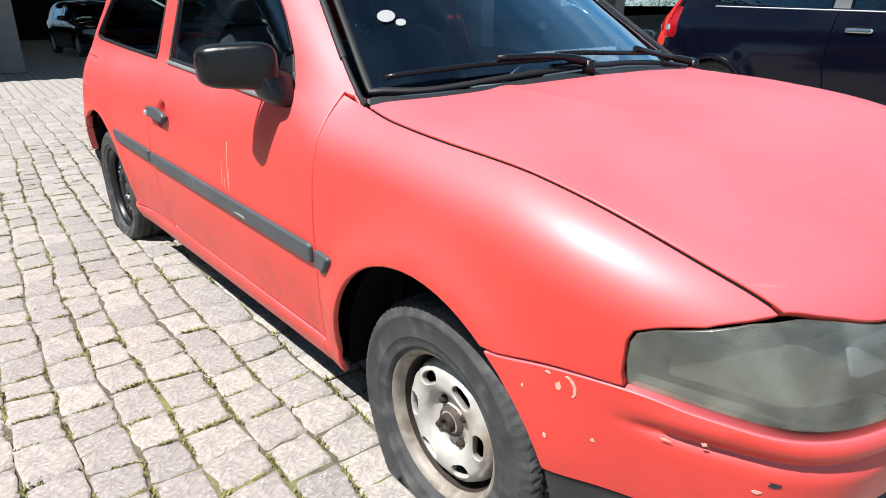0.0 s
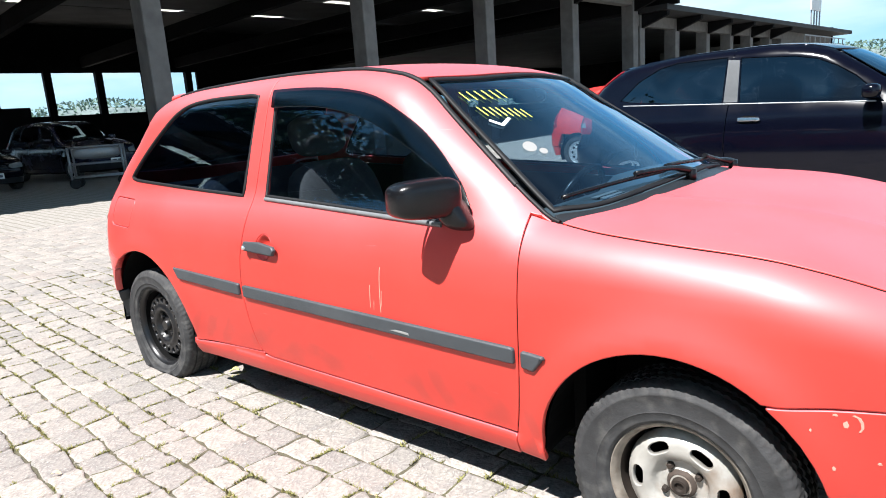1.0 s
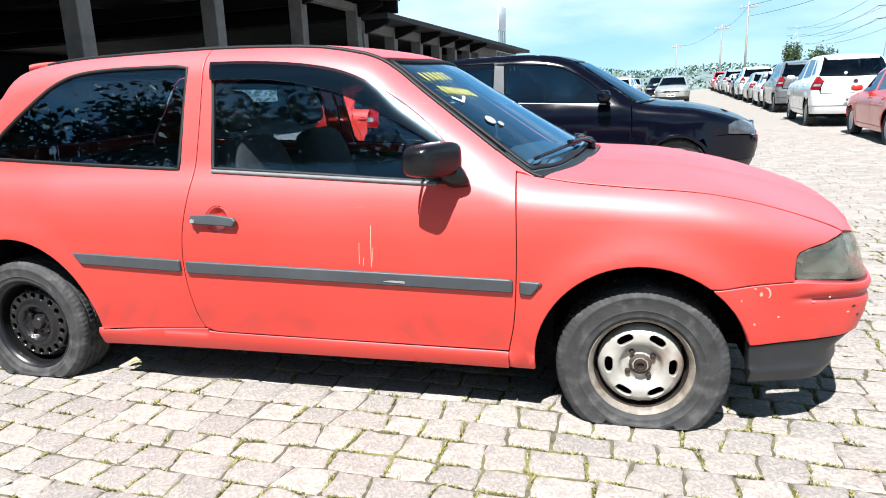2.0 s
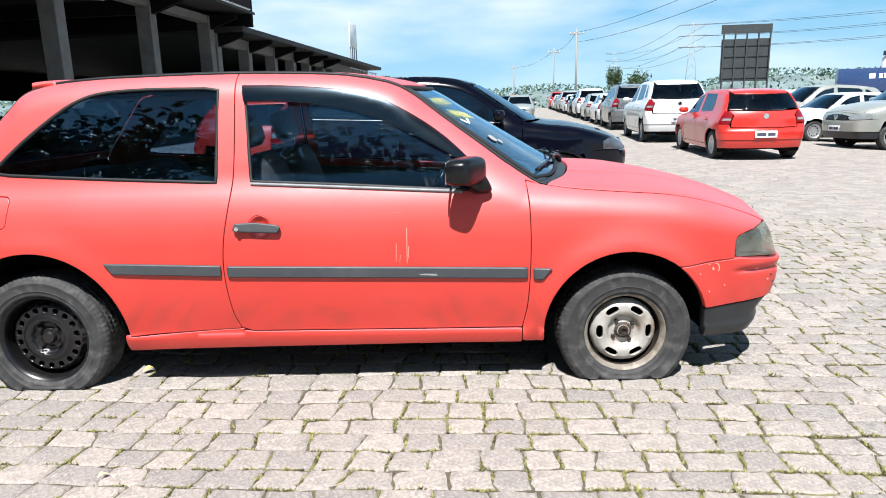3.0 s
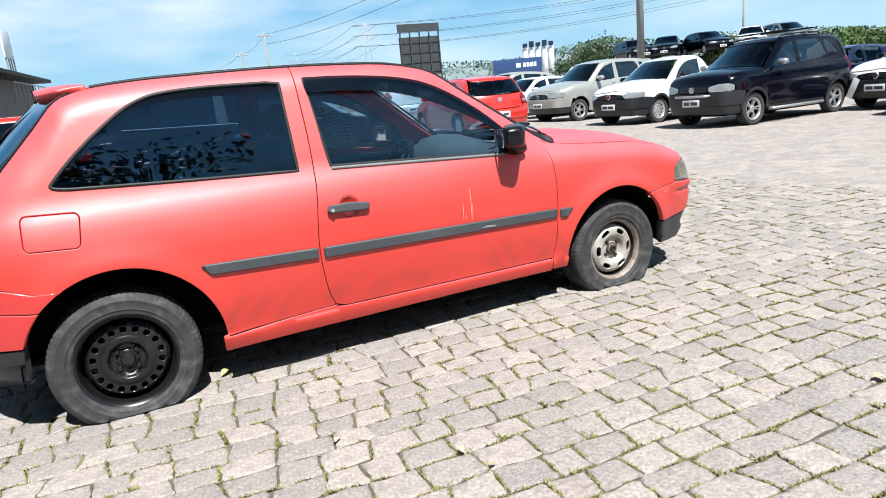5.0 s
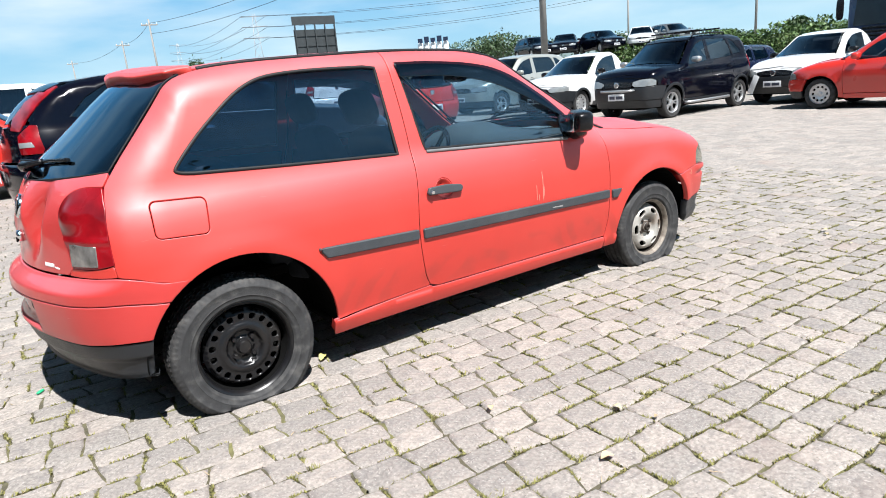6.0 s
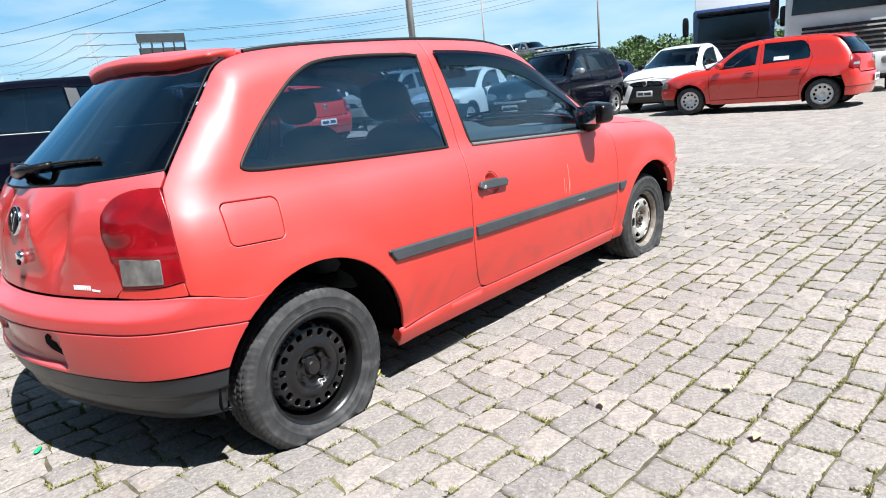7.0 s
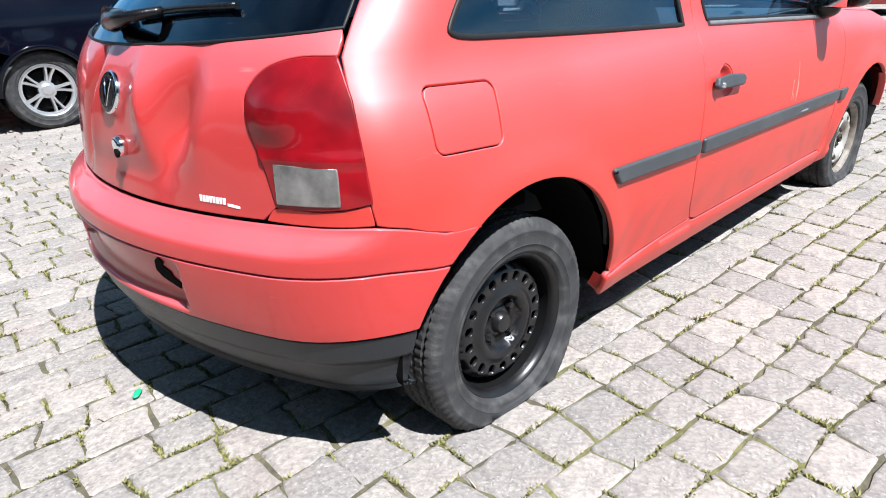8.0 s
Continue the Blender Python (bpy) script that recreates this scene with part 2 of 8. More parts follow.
LENS_RED = material("red_lamp_lens", (0.19, 0.0025, 0.006), 0.30, spec=0.2, coat=0.5, coat_rough=0.05, grain=0.55, grain_size=9, bump=0.0004, bump_size=28)
LENS_CLEAR = material("clear_lamp_lens", (0.20, 0.19, 0.18), 0.25, metal=0.4, coat=1.0, coat_rough=0.04, grain=0.45, grain_size=24, bump=0.004, bump_size=30)
HEADLAMP_HAZE = material("hazed_headlamp_plastic", (0.150, 0.156, 0.132), 0.34, coat=1.0, coat_rough=0.08, grain=0.55, grain_size=14, stain=0.9, stain_size=16, stain_color=(0.055, 0.060, 0.050))
HEADLAMP_BOWL = material("dull_lamp_bowl", (0.075, 0.082, 0.070), 0.5, metal=0.3, grain=0.25, grain_size=12)
# pale blue holds the reflection seen in the lamp
REFLECTOR = material("reflector_pale_sheen", (0.26, 0.32, 0.37), 0.45, metal=0.5, grain=0.15, grain_size=14)
see_into(HEADLAMP_HAZE, 0.5)
HEADLAMP = material("headlamp_glass", (0.20, 0.215, 0.22), 0.12, coat=1.0, grain=0.2, grain_size=9)
HEADLAMP_DARK = material("smoked_headlamp_glass", (0.045, 0.050, 0.058), 0.12, coat=1.0, grain=0.6, grain_size=11)
PRIMER = material("pale_bare_primer", (0.58, 0.27, 0.21), 0.7)
YELLOW_MARK = material("yellow_marker_paint", (0.72, 0.66, 0.10), 0.7)
PALE_SCUFF = material("pale_scuff", (0.24, 0.24, 0.235), 0.7)
WHITE_MARK = material("white_marker_paint", (0.80, 0.82, 0.80), 0.7)
PLATE = material("white_plate", (0.72, 0.73, 0.74), 0.4, grain=0.05)
PLATE_INK = material("dark_plate_ink", (0.05, 0.055, 0.08), 0.5)
PAINTS = {
    "black": material("black_car_paint", (0.0015, 0.002, 0.006), 0.15, spec=0.2, coat=0.2, coat_rough=0.03, grain=0.06, grain_size=6),
    "lorry blue": material("blue_lorry_paint", (0.016, 0.04, 0.12), 0.3, coat=0.6, grain=0.04, grain_size=6),
    "white": material("white_car_paint", (0.60, 0.61, 0.61), 0.3, coat=0.8, grain=0.03, grain_size=6),
    "silver": material("silver_green_car_paint", (0.36, 0.37, 0.34), 0.32, metal=0.4, coat=0.8, grain=0.04, grain_size=6),
    "grey": material("grey_car_paint", (0.13, 0.14, 0.15), 0.3, metal=0.3, coat=0.8, grain=0.04, grain_size=6),
    "red": material("red_car_paint", (0.50, 0.022, 0.014), 0.32, coat=0.9, coat_rough=0.06, grain=0.03, grain_size=6),
    "blue": material("navy_car_paint", (0.006, 0.011, 0.034), 0.25, coat=0.5, grain=0.04, grain_size=6),
}
CONCRETE = material("weathered_concrete", (0.13, 0.128, 0.125), 0.85, grain=0.16, grain_size=4, bump=0.004, bump_size=20, stain=0.5, stain_size=1.2)
# near-black roof sheet and walls: the shed's deep shade is put into the colour
ROOF_SHEET = material("shaded_roof_sheet", (0.014, 0.014, 0.015), 0.7, grain=0.15, grain_size=2, stain=0.4, stain_size=0.6)
SHED_DARK = material("shed_shade_black", (0.006, 0.006, 0.007), 0.9, spec=0.1, grain=0.2, grain_size=2)
BARK = material("tree_bark", (0.11, 0.08, 0.055), 0.9, grain=0.3, grain_size=8, bump=0.01, bump_size=20)
LEAF = material("green_leaves", (0.062, 0.115, 0.028), 0.6, jitter=0.4, island=True)
LEAF_DARK = material("dark_green_leaves", (0.036, 0.07, 0.022), 0.6, jitter=0.4, island=True)
GRASS = material("joint_grass", (0.165, 0.160, 0.050), 0.7, jitter=0.4, island=True)
STRAW = material("dry_straw", (0.40, 0.31, 0.19), 0.85, jitter=0.45, island=True)
DRY = material("dry_leaf", (0.42, 0.33, 0.20), 0.8, jitter=0.3)
GALV = material("galvanised_steel", (0.30, 0.31, 0.32), 0.5, metal=0.5, grain=0.1)
WOOD_POLE = material("grey_concrete_pole", (0.24, 0.23, 0.215), 0.85, grain=0.15, grain_size=3)


# ---- mesh helpers ----
def part(name, bm, mat, parent=None, label=""):
    """Links a bmesh as one mesh object under a thing or a part."""
    me = bpy.data.meshes.new(name)
    bm.to_mesh(me)
    bm.free()
    return part_mesh(name, me, mat, parent, label)


def part_mesh(name, me, mat, parent=None, label=""):
    if mat:
        me.materials.append(mat)
    ob = new(name, me)
    if parent:
        ob.parent = parent
    return tagged(ob, label)


def smooth(bm, angle=35):
    for f in bm.faces:
        f.smooth = True
    for e in bm.edges:
        if len(e.link_faces) == 2 and e.calc_face_angle(0) > radians(angle):
            e.smooth = False
    return bm


def box_bm(x0, x1, y0, y1, z0, z1, bevel=0.0, segments=2):
    bm = bmesh.new()
    bmesh.ops.create_cube(bm, size=1, matrix=Matrix.LocRotScale(((x0 + x1) / 2, (y0 + y1) / 2, (z0 + z1) / 2), None, (x1 - x0, y1 - y0, z1 - z0)))
    if bevel:
        bmesh.ops.bevel(bm, geom=bm.edges[:], offset=bevel, segments=segments, affect="EDGES", profile=0.5)
    return smooth(bm)


def add_box(bm, x0, x1, y0, y1, z0, z1, bevel=0.0):
    other = box_bm(x0, x1, y0, y1, z0, z1, bevel)
    me = bpy.data.meshes.new("t")
    other.to_mesh(me)
    other.free()
    bm.from_mesh(me)
    bpy.data.meshes.remove(me)
    return bm


def add_tube(bm, points, radius, sides=8, cap=True):
    """A round tube through points; radius may be one number or one per point."""
    points = [Vector(p) for p in points]
    radii = radius if isinstance(radius, (list, tuple)) else [radius] * len(points)
    rings, side = [], None
    for i, p in enumerate(points):
        d = (points[min(i + 1, len(points) - 1)] - points[max(i - 1, 0)]).normalized()
        if side is None:
            side = d.orthogonal().normalized()
        side = (side - d * side.dot(d)).normalized()
        up = d.cross(side)
        rings.append([bm.verts.new(p + radii[i] * (math.cos(a) * side + math.sin(a) * up)) for a in (k * math.tau / sides for k in range(sides))])
    for a, b in zip(rings, rings[1:]):
        for k in range(sides):
            f = bm.faces.new((a[k], a[(k + 1) % sides], b[(k + 1) % sides], b[k]))
            f.smooth = True
    if cap:
        bm.faces.new(rings[0][::-1]), bm.faces.new(rings[-1])
    return bm


def revolve_bm(profile, sides=48, axis="y"):
    """Turns a profile of (radius, depth) about the y axis; depth runs along -y (outwards)."""
    bm = bmesh.new()
    rings = []
    for r, d in profile:
        if r < 1e-5:
            rings.append([bm.verts.new((0, -d, 0))])
        else:
            rings.append([bm.verts.new((r * math.cos(a), -d, r * math.sin(a))) for a in (k * math.tau / sides for k in range(sides))])
    for a, b in zip(rings, rings[1:]):
        for k in range(sides):
            j = (k + 1) % sides
            q = [a[k % len(a)], a[j % len(a)], b[j % len(b)], b[k % len(b)]]
            seen = []
            for v in q:
                if v not in seen:
                    seen.append(v)
            if len(seen) > 2:
                bm.faces.new(seen)
    bmesh.ops.recalc_face_normals(bm, faces=bm.faces[:])
    return smooth(bm, 50)


def spline(points, n=1600):
    """A smooth curve without overshoot through (x, value) points, as a function on arrays."""
    p = np.array(sorted(points), float)
    x, y = p[:, 0], p[:, 1]
    h, d = np.diff(x), np.diff(y) / np.diff(x)
    m = np.zeros(len(x))
    m[0], m[-1] = d[0], d[-1]
    for i in range(1, len(x) - 1):
        if d[i - 1] * d[i] > 0:
            w1, w2 = 2 * h[i] + h[i - 1], h[i] + 2 * h[i - 1]
            m[i] = (w1 + w2) / (w1 / d[i - 1] + w2 / d[i])
    xs = np.linspace(x[0], x[-1], n)
    k = np.clip(np.searchsorted(x, xs) - 1, 0, len(x) - 2)
    t = (xs - x[k]) / h[k]
    ys = (2 * t**3 - 3 * t**2 + 1) * y[k] + (t**3 - 2 * t**2 + t) * h[k] * m[k] + (3 * t**2 - 2 * t**3) * y[k + 1] + (t**3 - t**2) * h[k] * m[k + 1]
    return lambda v: np.interp(v, xs, ys)


def smax(a, b, k):
    h = np.maximum(k - np.abs(a - b), 0) / k
    return np.maximum(a, b) + h * h * k * 0.25


def ease(v, lo, hi):
    t = np.clip((v - lo) / (hi - lo), 0, 1)
    return t * t * (3 - 2 * t)


def rounded(points, n=8, closed=False):
    """A Catmull-Rom curve through points of any dimension."""
    p = np.array(points, float)
    q = np.vstack([p[-1], p, p[0], p[1]]) if closed else np.vstack([2 * p[0] - p[1], p, 2 * p[-1] - p[-2]])
    out = []
    last = len(p) if closed else len(p) - 1
    for i in range(last):
        a, b, c, d = q[i : i + 4]
        for k in range(n):
            t = k / n
            out.append(0.5 * (2 * b + (c - a) * t + (2 * a - 5 * b + 4 * c - d) * t * t + (3 * b - a - 3 * c + d) * t**3))
    if not closed:
        out.append(p[-1])
    return np.array(out)


class Body:
    """A car's outer form: a smooth solid from its centre profile, its nose, its tail and its cross-section."""

    def __init__(s, top, nose, tail, section, nose_in, tail_in, bows, crown, arches, scale_y=1.0):
        s.top, s.nose, s.tail, s.section = spline(top), spline(nose), spline(tail), spline(section)
        s.nose_in, s.tail_in, s.bows, s.crown, s.arches, s.sy = nose_in, tail_in, bows, crown, arches, scale_y

    def width(s, x, z):
        w = s.section(z)
        w = w - s.nose_in[1] * np.maximum(x - s.nose_in[0], 0) ** 2 - s.tail_in[1] * np.maximum(s.tail_in[0] - x, 0) ** 2
        for cx, cz, r, lip in s.arches:
            d = np.hypot(x - cx, z - cz)
            w = w + lip * np.exp(-(((d - r) / 0.07) ** 2)) * ease(z, cz - 0.2, cz + 0.1)
        return w * s.sy

    def f(s, P):
        x, y, z = P[:, 0], np.abs(P[:, 1]), P[:, 2]
        bow = np.zeros_like(x)
        for lo, hi, c, up in s.bows:
            bow = bow + c * (ease(x, lo, hi) if up else 1 - ease(x, lo, hi))
        xe = x + bow * y * y
        zt = s.top(xe)
        slope = (s.top(xe + 0.01) - s.top(xe - 0.01)) / 0.02
        a = (z + s.crown * y * y - zt) / np.sqrt(1 + slope * slope)
        b = y - s.width(x, z)
        e = smax(xe - s.nose(z), s.tail(z) - xe, 0.02)
        return smax(smax(a, b, 0.10), e, 0.07)

    def cast(s, O, D, reach=6.0, steps=150):
        n = len(O)
        best, t_best, lo, hi = np.full(n, 1e9), np.zeros(n), np.full(n, np.nan), np.full(n, np.nan)
        for t in np.linspace(0, reach, steps):
            v = s.f(O + D * t)
            new_hit = np.isnan(hi) & (v < 0)
            hi[new_hit] = t
            lo[new_hit] = t - reach / (steps - 1)
            closer = (v < best) & np.isnan(hi)
            best[closer], t_best[closer] = v[closer], t
        miss = np.isnan(hi)
        lo[miss] = hi[miss] = t_best[miss]
        for _ in range(16):
            mid = (lo + hi) / 2
            inside = s.f(O + D * mid[:, None]) < 0
            hi, lo = np.where(inside, mid, hi), np.where(inside, lo, mid)
        return O + D * ((lo + hi) / 2)[:, None]

    def normal(s, P, e=0.006):
        g = np.stack([s.f(P + np.eye(3)[i] * e) - s.f(P - np.eye(3)[i] * e) for i in range(3)], 1)
        return g / np.maximum(np.linalg.norm(g, axis=1, keepdims=True), 1e-9)

    def side(s, pts):
        """(x, z) on the right flank."""
        p = np.atleast_2d(np.array(pts, float))
        O = np.stack([p[:, 0], np.full(len(p), -3.0), p[:, 1]], 1)
        return s.cast(O, np.tile([0, 1.0, 0], (len(p), 1)), 3.0)

    def over(s, pts):
        """(x, y) from above."""
        p = np.atleast_2d(np.array(pts, float))
        O = np.stack([p[:, 0], p[:, 1], np.full(len(p), 4.0)], 1)
        return s.cast(O, np.tile([0, 0, -1.0], (len(p), 1)), 4.0)

    def round_at(s, pts, cx, sign):
        """(y / x angle in degrees, z) round an upright axis at x = cx; sign 1: the nose, -1: the tail."""
        p = np.atleast_2d(np.array(pts, float))
        return Round(cx, sign).place(s, np.stack([np.radians(p[:, 0]) * 0.75, p[:, 1]], 1))


class Flat:
    """Looks along a direction; u runs along x."""

    def __init__(s, d):
        s.d = np.array(d, float) / np.linalg.norm(d)
        s.e1 = np.array([1.0, 0, 0]) if abs(s.d[0]) < 0.9 else np.array([0, 1.0, 0])
        s.e1 = s.e1 - s.d * (s.e1 @ s.d)
        s.e1 /= np.linalg.norm(s.e1)
        s.e2 = np.cross(s.e1, s.d)

    def to2d(s, P):
        return np.stack([P @ s.e1, P @ s.e2], 1)

    def place(s, body, uv):
        O = uv[:, :1] * s.e1 + uv[:, 1:] * s.e2 - 3.0 * s.d
        return body.cast(O, np.tile(s.d, (len(uv), 1)), 5.0)


class Round:
    """Looks inwards to an upright axis at x = cx."""

    def __init__(s, cx, sign):
        s.cx, s.sign = cx, sign

    def to2d(s, P):
        return np.stack([np.arctan2(P[:, 1], s.sign * (P[:, 0] - s.cx)) * 0.75, P[:, 2]], 1)

    def place(s, body, uv):
        a = uv[:, 0] / 0.75
        w = np.stack([s.sign * np.cos(a), np.sin(a), np.zeros_like(a)], 1)
        O = w * 3.0
        O[:, 0] += s.cx
        O[:, 2] = uv[:, 1]
        return body.cast(O, -w, 3.0)


def inside(pts, loop):
    x, y = pts[:, 0], pts[:, 1]
    hit = np.zeros(len(pts), bool)
    a, b = loop, np.roll(loop, -1, 0)
    for (x0, y0), (x1, y1) in zip(a, b):
        c = (y0 > y) != (y1 > y)
        if y1 != y0:
            hit ^= c & (x < (x1 - x0) * (y - y0) / (y1 - y0) + x0)
    return hit


def even(loop, step):
    """A closed loop with points no further apart than step."""
    out = []
    for a, b in zip(loop, np.roll(loop, -1, 0)):
        d = np.linalg.norm(b - a)
        if d < 1e-6:
            continue
        n = max(1, int(math.ceil(d / step)))
        out += [a + (b - a) * k / n for k in range(n)]
    return np.array(out)


def inset(loop, d):
    """The loop moved to its inner side by d."""
    area = np.sum(loop[:, 0] * np.roll(loop[:, 1], -1) - np.roll(loop[:, 0], -1) * loop[:, 1])
    if area < 0:
        loop = loop[::-1]
    e = np.roll(loop, -1, 0) - loop
    e /= np.maximum(np.linalg.norm(e, axis=1, keepdims=True), 1e-9)
    nrm = np.stack([-e[:, 1], e[:, 0]], 1)
    m = nrm + np.roll(nrm, 1, 0)
    m /= np.maximum(np.linalg.norm(m, axis=1, keepdims=True), 1e-6)
    c = np.clip(np.sum(m * nrm, 1, keepdims=True), 0.5, 1)
    return loop + m / c * d


def tiles(loops, h):
    """Triangles that fill the first loop but for the others, on a grid of size h."""
    verts, edges = [], []
    for lp in loops:
        k = len(verts)
        verts += [Vector(p) for p in lp]
        edges += [(k + i, k + (i + 1) % len(lp)) for i in range(len(lp))]
    lo, hi = loops[0].min(0), loops[0].max(0)
    gx, gy = np.meshgrid(np.arange(lo[0] + h / 2, hi[0], h), np.arange(lo[1] + h / 2, hi[1], h))
    gx[1::2] += h / 2
    g = np.stack([gx.ravel(), gy.ravel()], 1)
    if len(g):
        keep = inside(g, loops[0])
        for lp in loops[1:]:
            keep &= ~inside(g, lp)
        g = g[keep]
        rim = np.vstack(loops)
        ok = np.ones(len(g), bool)
        for i in range(0, len(g), 2000):
            d = np.linalg.norm(g[i : i + 2000, None] - rim[None], axis=2).min(1)
            ok[i : i + 2000] = d > h * 0.5
        verts += [Vector(p) for p in g[ok]]
    from mathutils import geometry
    v, _, faces, *_ = geometry.delaunay_2d_cdt(verts, edges, [], 0, 1e-6)
    v = np.array([p[:] for p in v])
    tri = np.array([f for f in faces if len(f) == 3])
    c = v[tri].mean(1)
    keep = inside(c, loops[0])
    for lp in loops[1:]:
        keep &= ~inside(c, lp)
    return v, tri[keep]


def sheet(name, body, outline, proj, mat, parent, holes=(), h=0.035, gap=0.0014, roll=0.0026, depth=0.014, lift=0.0, label="", sides=(1,), dent=None):
    """A pressed panel, pane or moulding that lies on the body inside an outline, with rolled edges and a turned-in rim."""
    loops = [inset(even(proj.to2d(np.asarray(outline, float)), h * 0.7), gap + roll)]
    for hole in holes:
        lp = even(proj.to2d(np.asarray(hole, float)), h * 0.7)
        lp = inset(lp, -(gap + roll))
        loops.append(lp)
    uv, tri = tiles(loops, h)
    used = np.unique(tri)
    remap = -np.ones(len(uv), int)
    remap[used] = np.arange(len(used))
    uv, tri = uv[used], remap[tri]
    a = uv[tri]
    cw = np.cross(a[:, 1] - a[:, 0], a[:, 2] - a[:, 0]) < 0
    tri[cw] = tri[cw][:, ::-1]
    P = proj.place(body, uv)
    N = body.normal(P)
    # face the skin outwards
    fn = np.cross(P[tri[:, 1]] - P[tri[:, 0]], P[tri[:, 2]] - P[tri[:, 0]])
    flip = np.sum(fn * N[tri[:, 0]], 1).sum() < 0
    count = {}
    for t in tri:
        for i in range(3):
            count[(t[i], t[(i + 1) % 3])] = 1
    rim = [(i, j) for (i, j) in count if (j, i) not in count]
    out2 = np.zeros_like(uv)
    for i, j in rim:
        e = uv[j] - uv[i]
        o = np.array([e[1], -e[0]]) / max(np.linalg.norm(e), 1e-9)
        out2[i] += o
        out2[j] += o
    ids = sorted({i for e in rim for i in e})
    o2 = out2[ids]
    o2 /= np.maximum(np.linalg.norm(o2, axis=1, keepdims=True), 1e-9)
    R = proj.place(body, uv[ids] + o2 * roll)
    RN = body.normal(R)
    if dent is not None:
        P = P + N * dent(P)[:, None]
    if lift:
        P, R = P + N * lift, R + RN * lift
    outward = R - P[ids]
    outward /= np.maximum(np.linalg.norm(outward, axis=1, keepdims=True), 1e-9)
    ring1 = R - RN * roll * 0.8
    ring2 = R - RN * depth
    n0, k = len(P), len(ids)
    where = {v: q for q, v in enumerate(ids)}
    V = np.vstack([P, ring1, ring2])
    NN = np.vstack([N, RN * 0.5 + outward, outward])
    if dent is not None:
        e = 0.004
        g = np.stack([(dent(P + np.eye(3)[q] * e) - dent(P - np.eye(3)[q] * e)) / (2 * e) for q in range(3)], 1)
        g = g - N * np.sum(g * N, 1, keepdims=True)
        NN[:n0] = N - g
    NN /= np.maximum(np.linalg.norm(NN, axis=1, keepdims=True), 1e-9)
    faces = [tuple(t) for t in tri]
    for i, j in rim:
        a, b = where[i], where[j]
        faces.append((i, n0 + a, n0 + b, j))
        faces.append((n0 + a, n0 + k + a, n0 + k + b, n0 + b))
    made = []
    for sd in sides:
        VV, NV = V.copy(), NN.copy()
        if sd < 0:
            VV[:, 1] *= -1
            NV[:, 1] *= -1
        ff = [f[::-1] for f in faces] if flip != (sd < 0) else faces
        me = bpy.data.meshes.new(name)
        me.from_pydata(VV.tolist(), [], ff)
        me.polygons.foreach_set("use_smooth", [True] * len(me.polygons))
        me.normals_split_custom_set_from_vertices([tuple(v) for v in NV])
        made.append(part_mesh(name, me, mat, parent, label))
    return made


def band(name, body, curve, width, height, mat, parent, closed=False, sides=(1,), label="", sink=0.003):
    """A rubber or trim strip with a domed section along a curve that lies on the body."""
    C = np.asarray(curve, float)
    N = body.normal(C)
    if closed:
        T = np.roll(C, -1, 0) - np.roll(C, 1, 0)
    else:
        T = np.gradient(C, axis=0)
    T /= np.maximum(np.linalg.norm(T, axis=1, keepdims=True), 1e-9)
    B = np.cross(N, T)
    prof = [(-0.5, -sink), (-0.5, height * 0.5), (-0.3, height * 0.95), (0, height), (0.3, height * 0.95), (0.5, height * 0.5), (0.5, -sink)]
    m, n = len(prof), len(C)
    V = np.concatenate([C[:, None] + B[:, None] * np.array([p[0] * width for p in prof])[None, :, None] + N[:, None] * np.array([p[1] for p in prof])[None, :, None]]).reshape(-1, 3)
    faces = []
    for i in range(n if closed else n - 1):
        j = (i + 1) % n
        for k in range(m - 1):
            faces.append((i * m + k, j * m + k, j * m + k + 1, i * m + k + 1))
    if not closed:
        faces += [tuple(range(m))[::-1], tuple((n - 1) * m + k for k in range(m))]
    made = []
    for sd in sides:
        VV = V.copy()
        if sd < 0:
            VV[:, 1] *= -1
        me = bpy.data.meshes.new(name)
        me.from_pydata(VV.tolist(), [], faces)
        bm = bmesh.new()
        bm.from_mesh(me)
        bmesh.ops.recalc_face_normals(bm, faces=bm.faces[:])
        smooth(bm, 60)
        bm.to_mesh(me)
        bm.free()
        made.append(part_mesh(name, me, mat, parent, label))
    return made


def arc(cx, cz, r, a0, a1, n=24):
    """Points (x, z) of a wheel arch from angle a0 to a1 in degrees."""
    return [(cx + r * math.cos(radians(a0 + (a1 - a0) * k / n)), cz + r * math.sin(radians(a0 + (a1 - a0) * k / n))) for k in range(n + 1)]


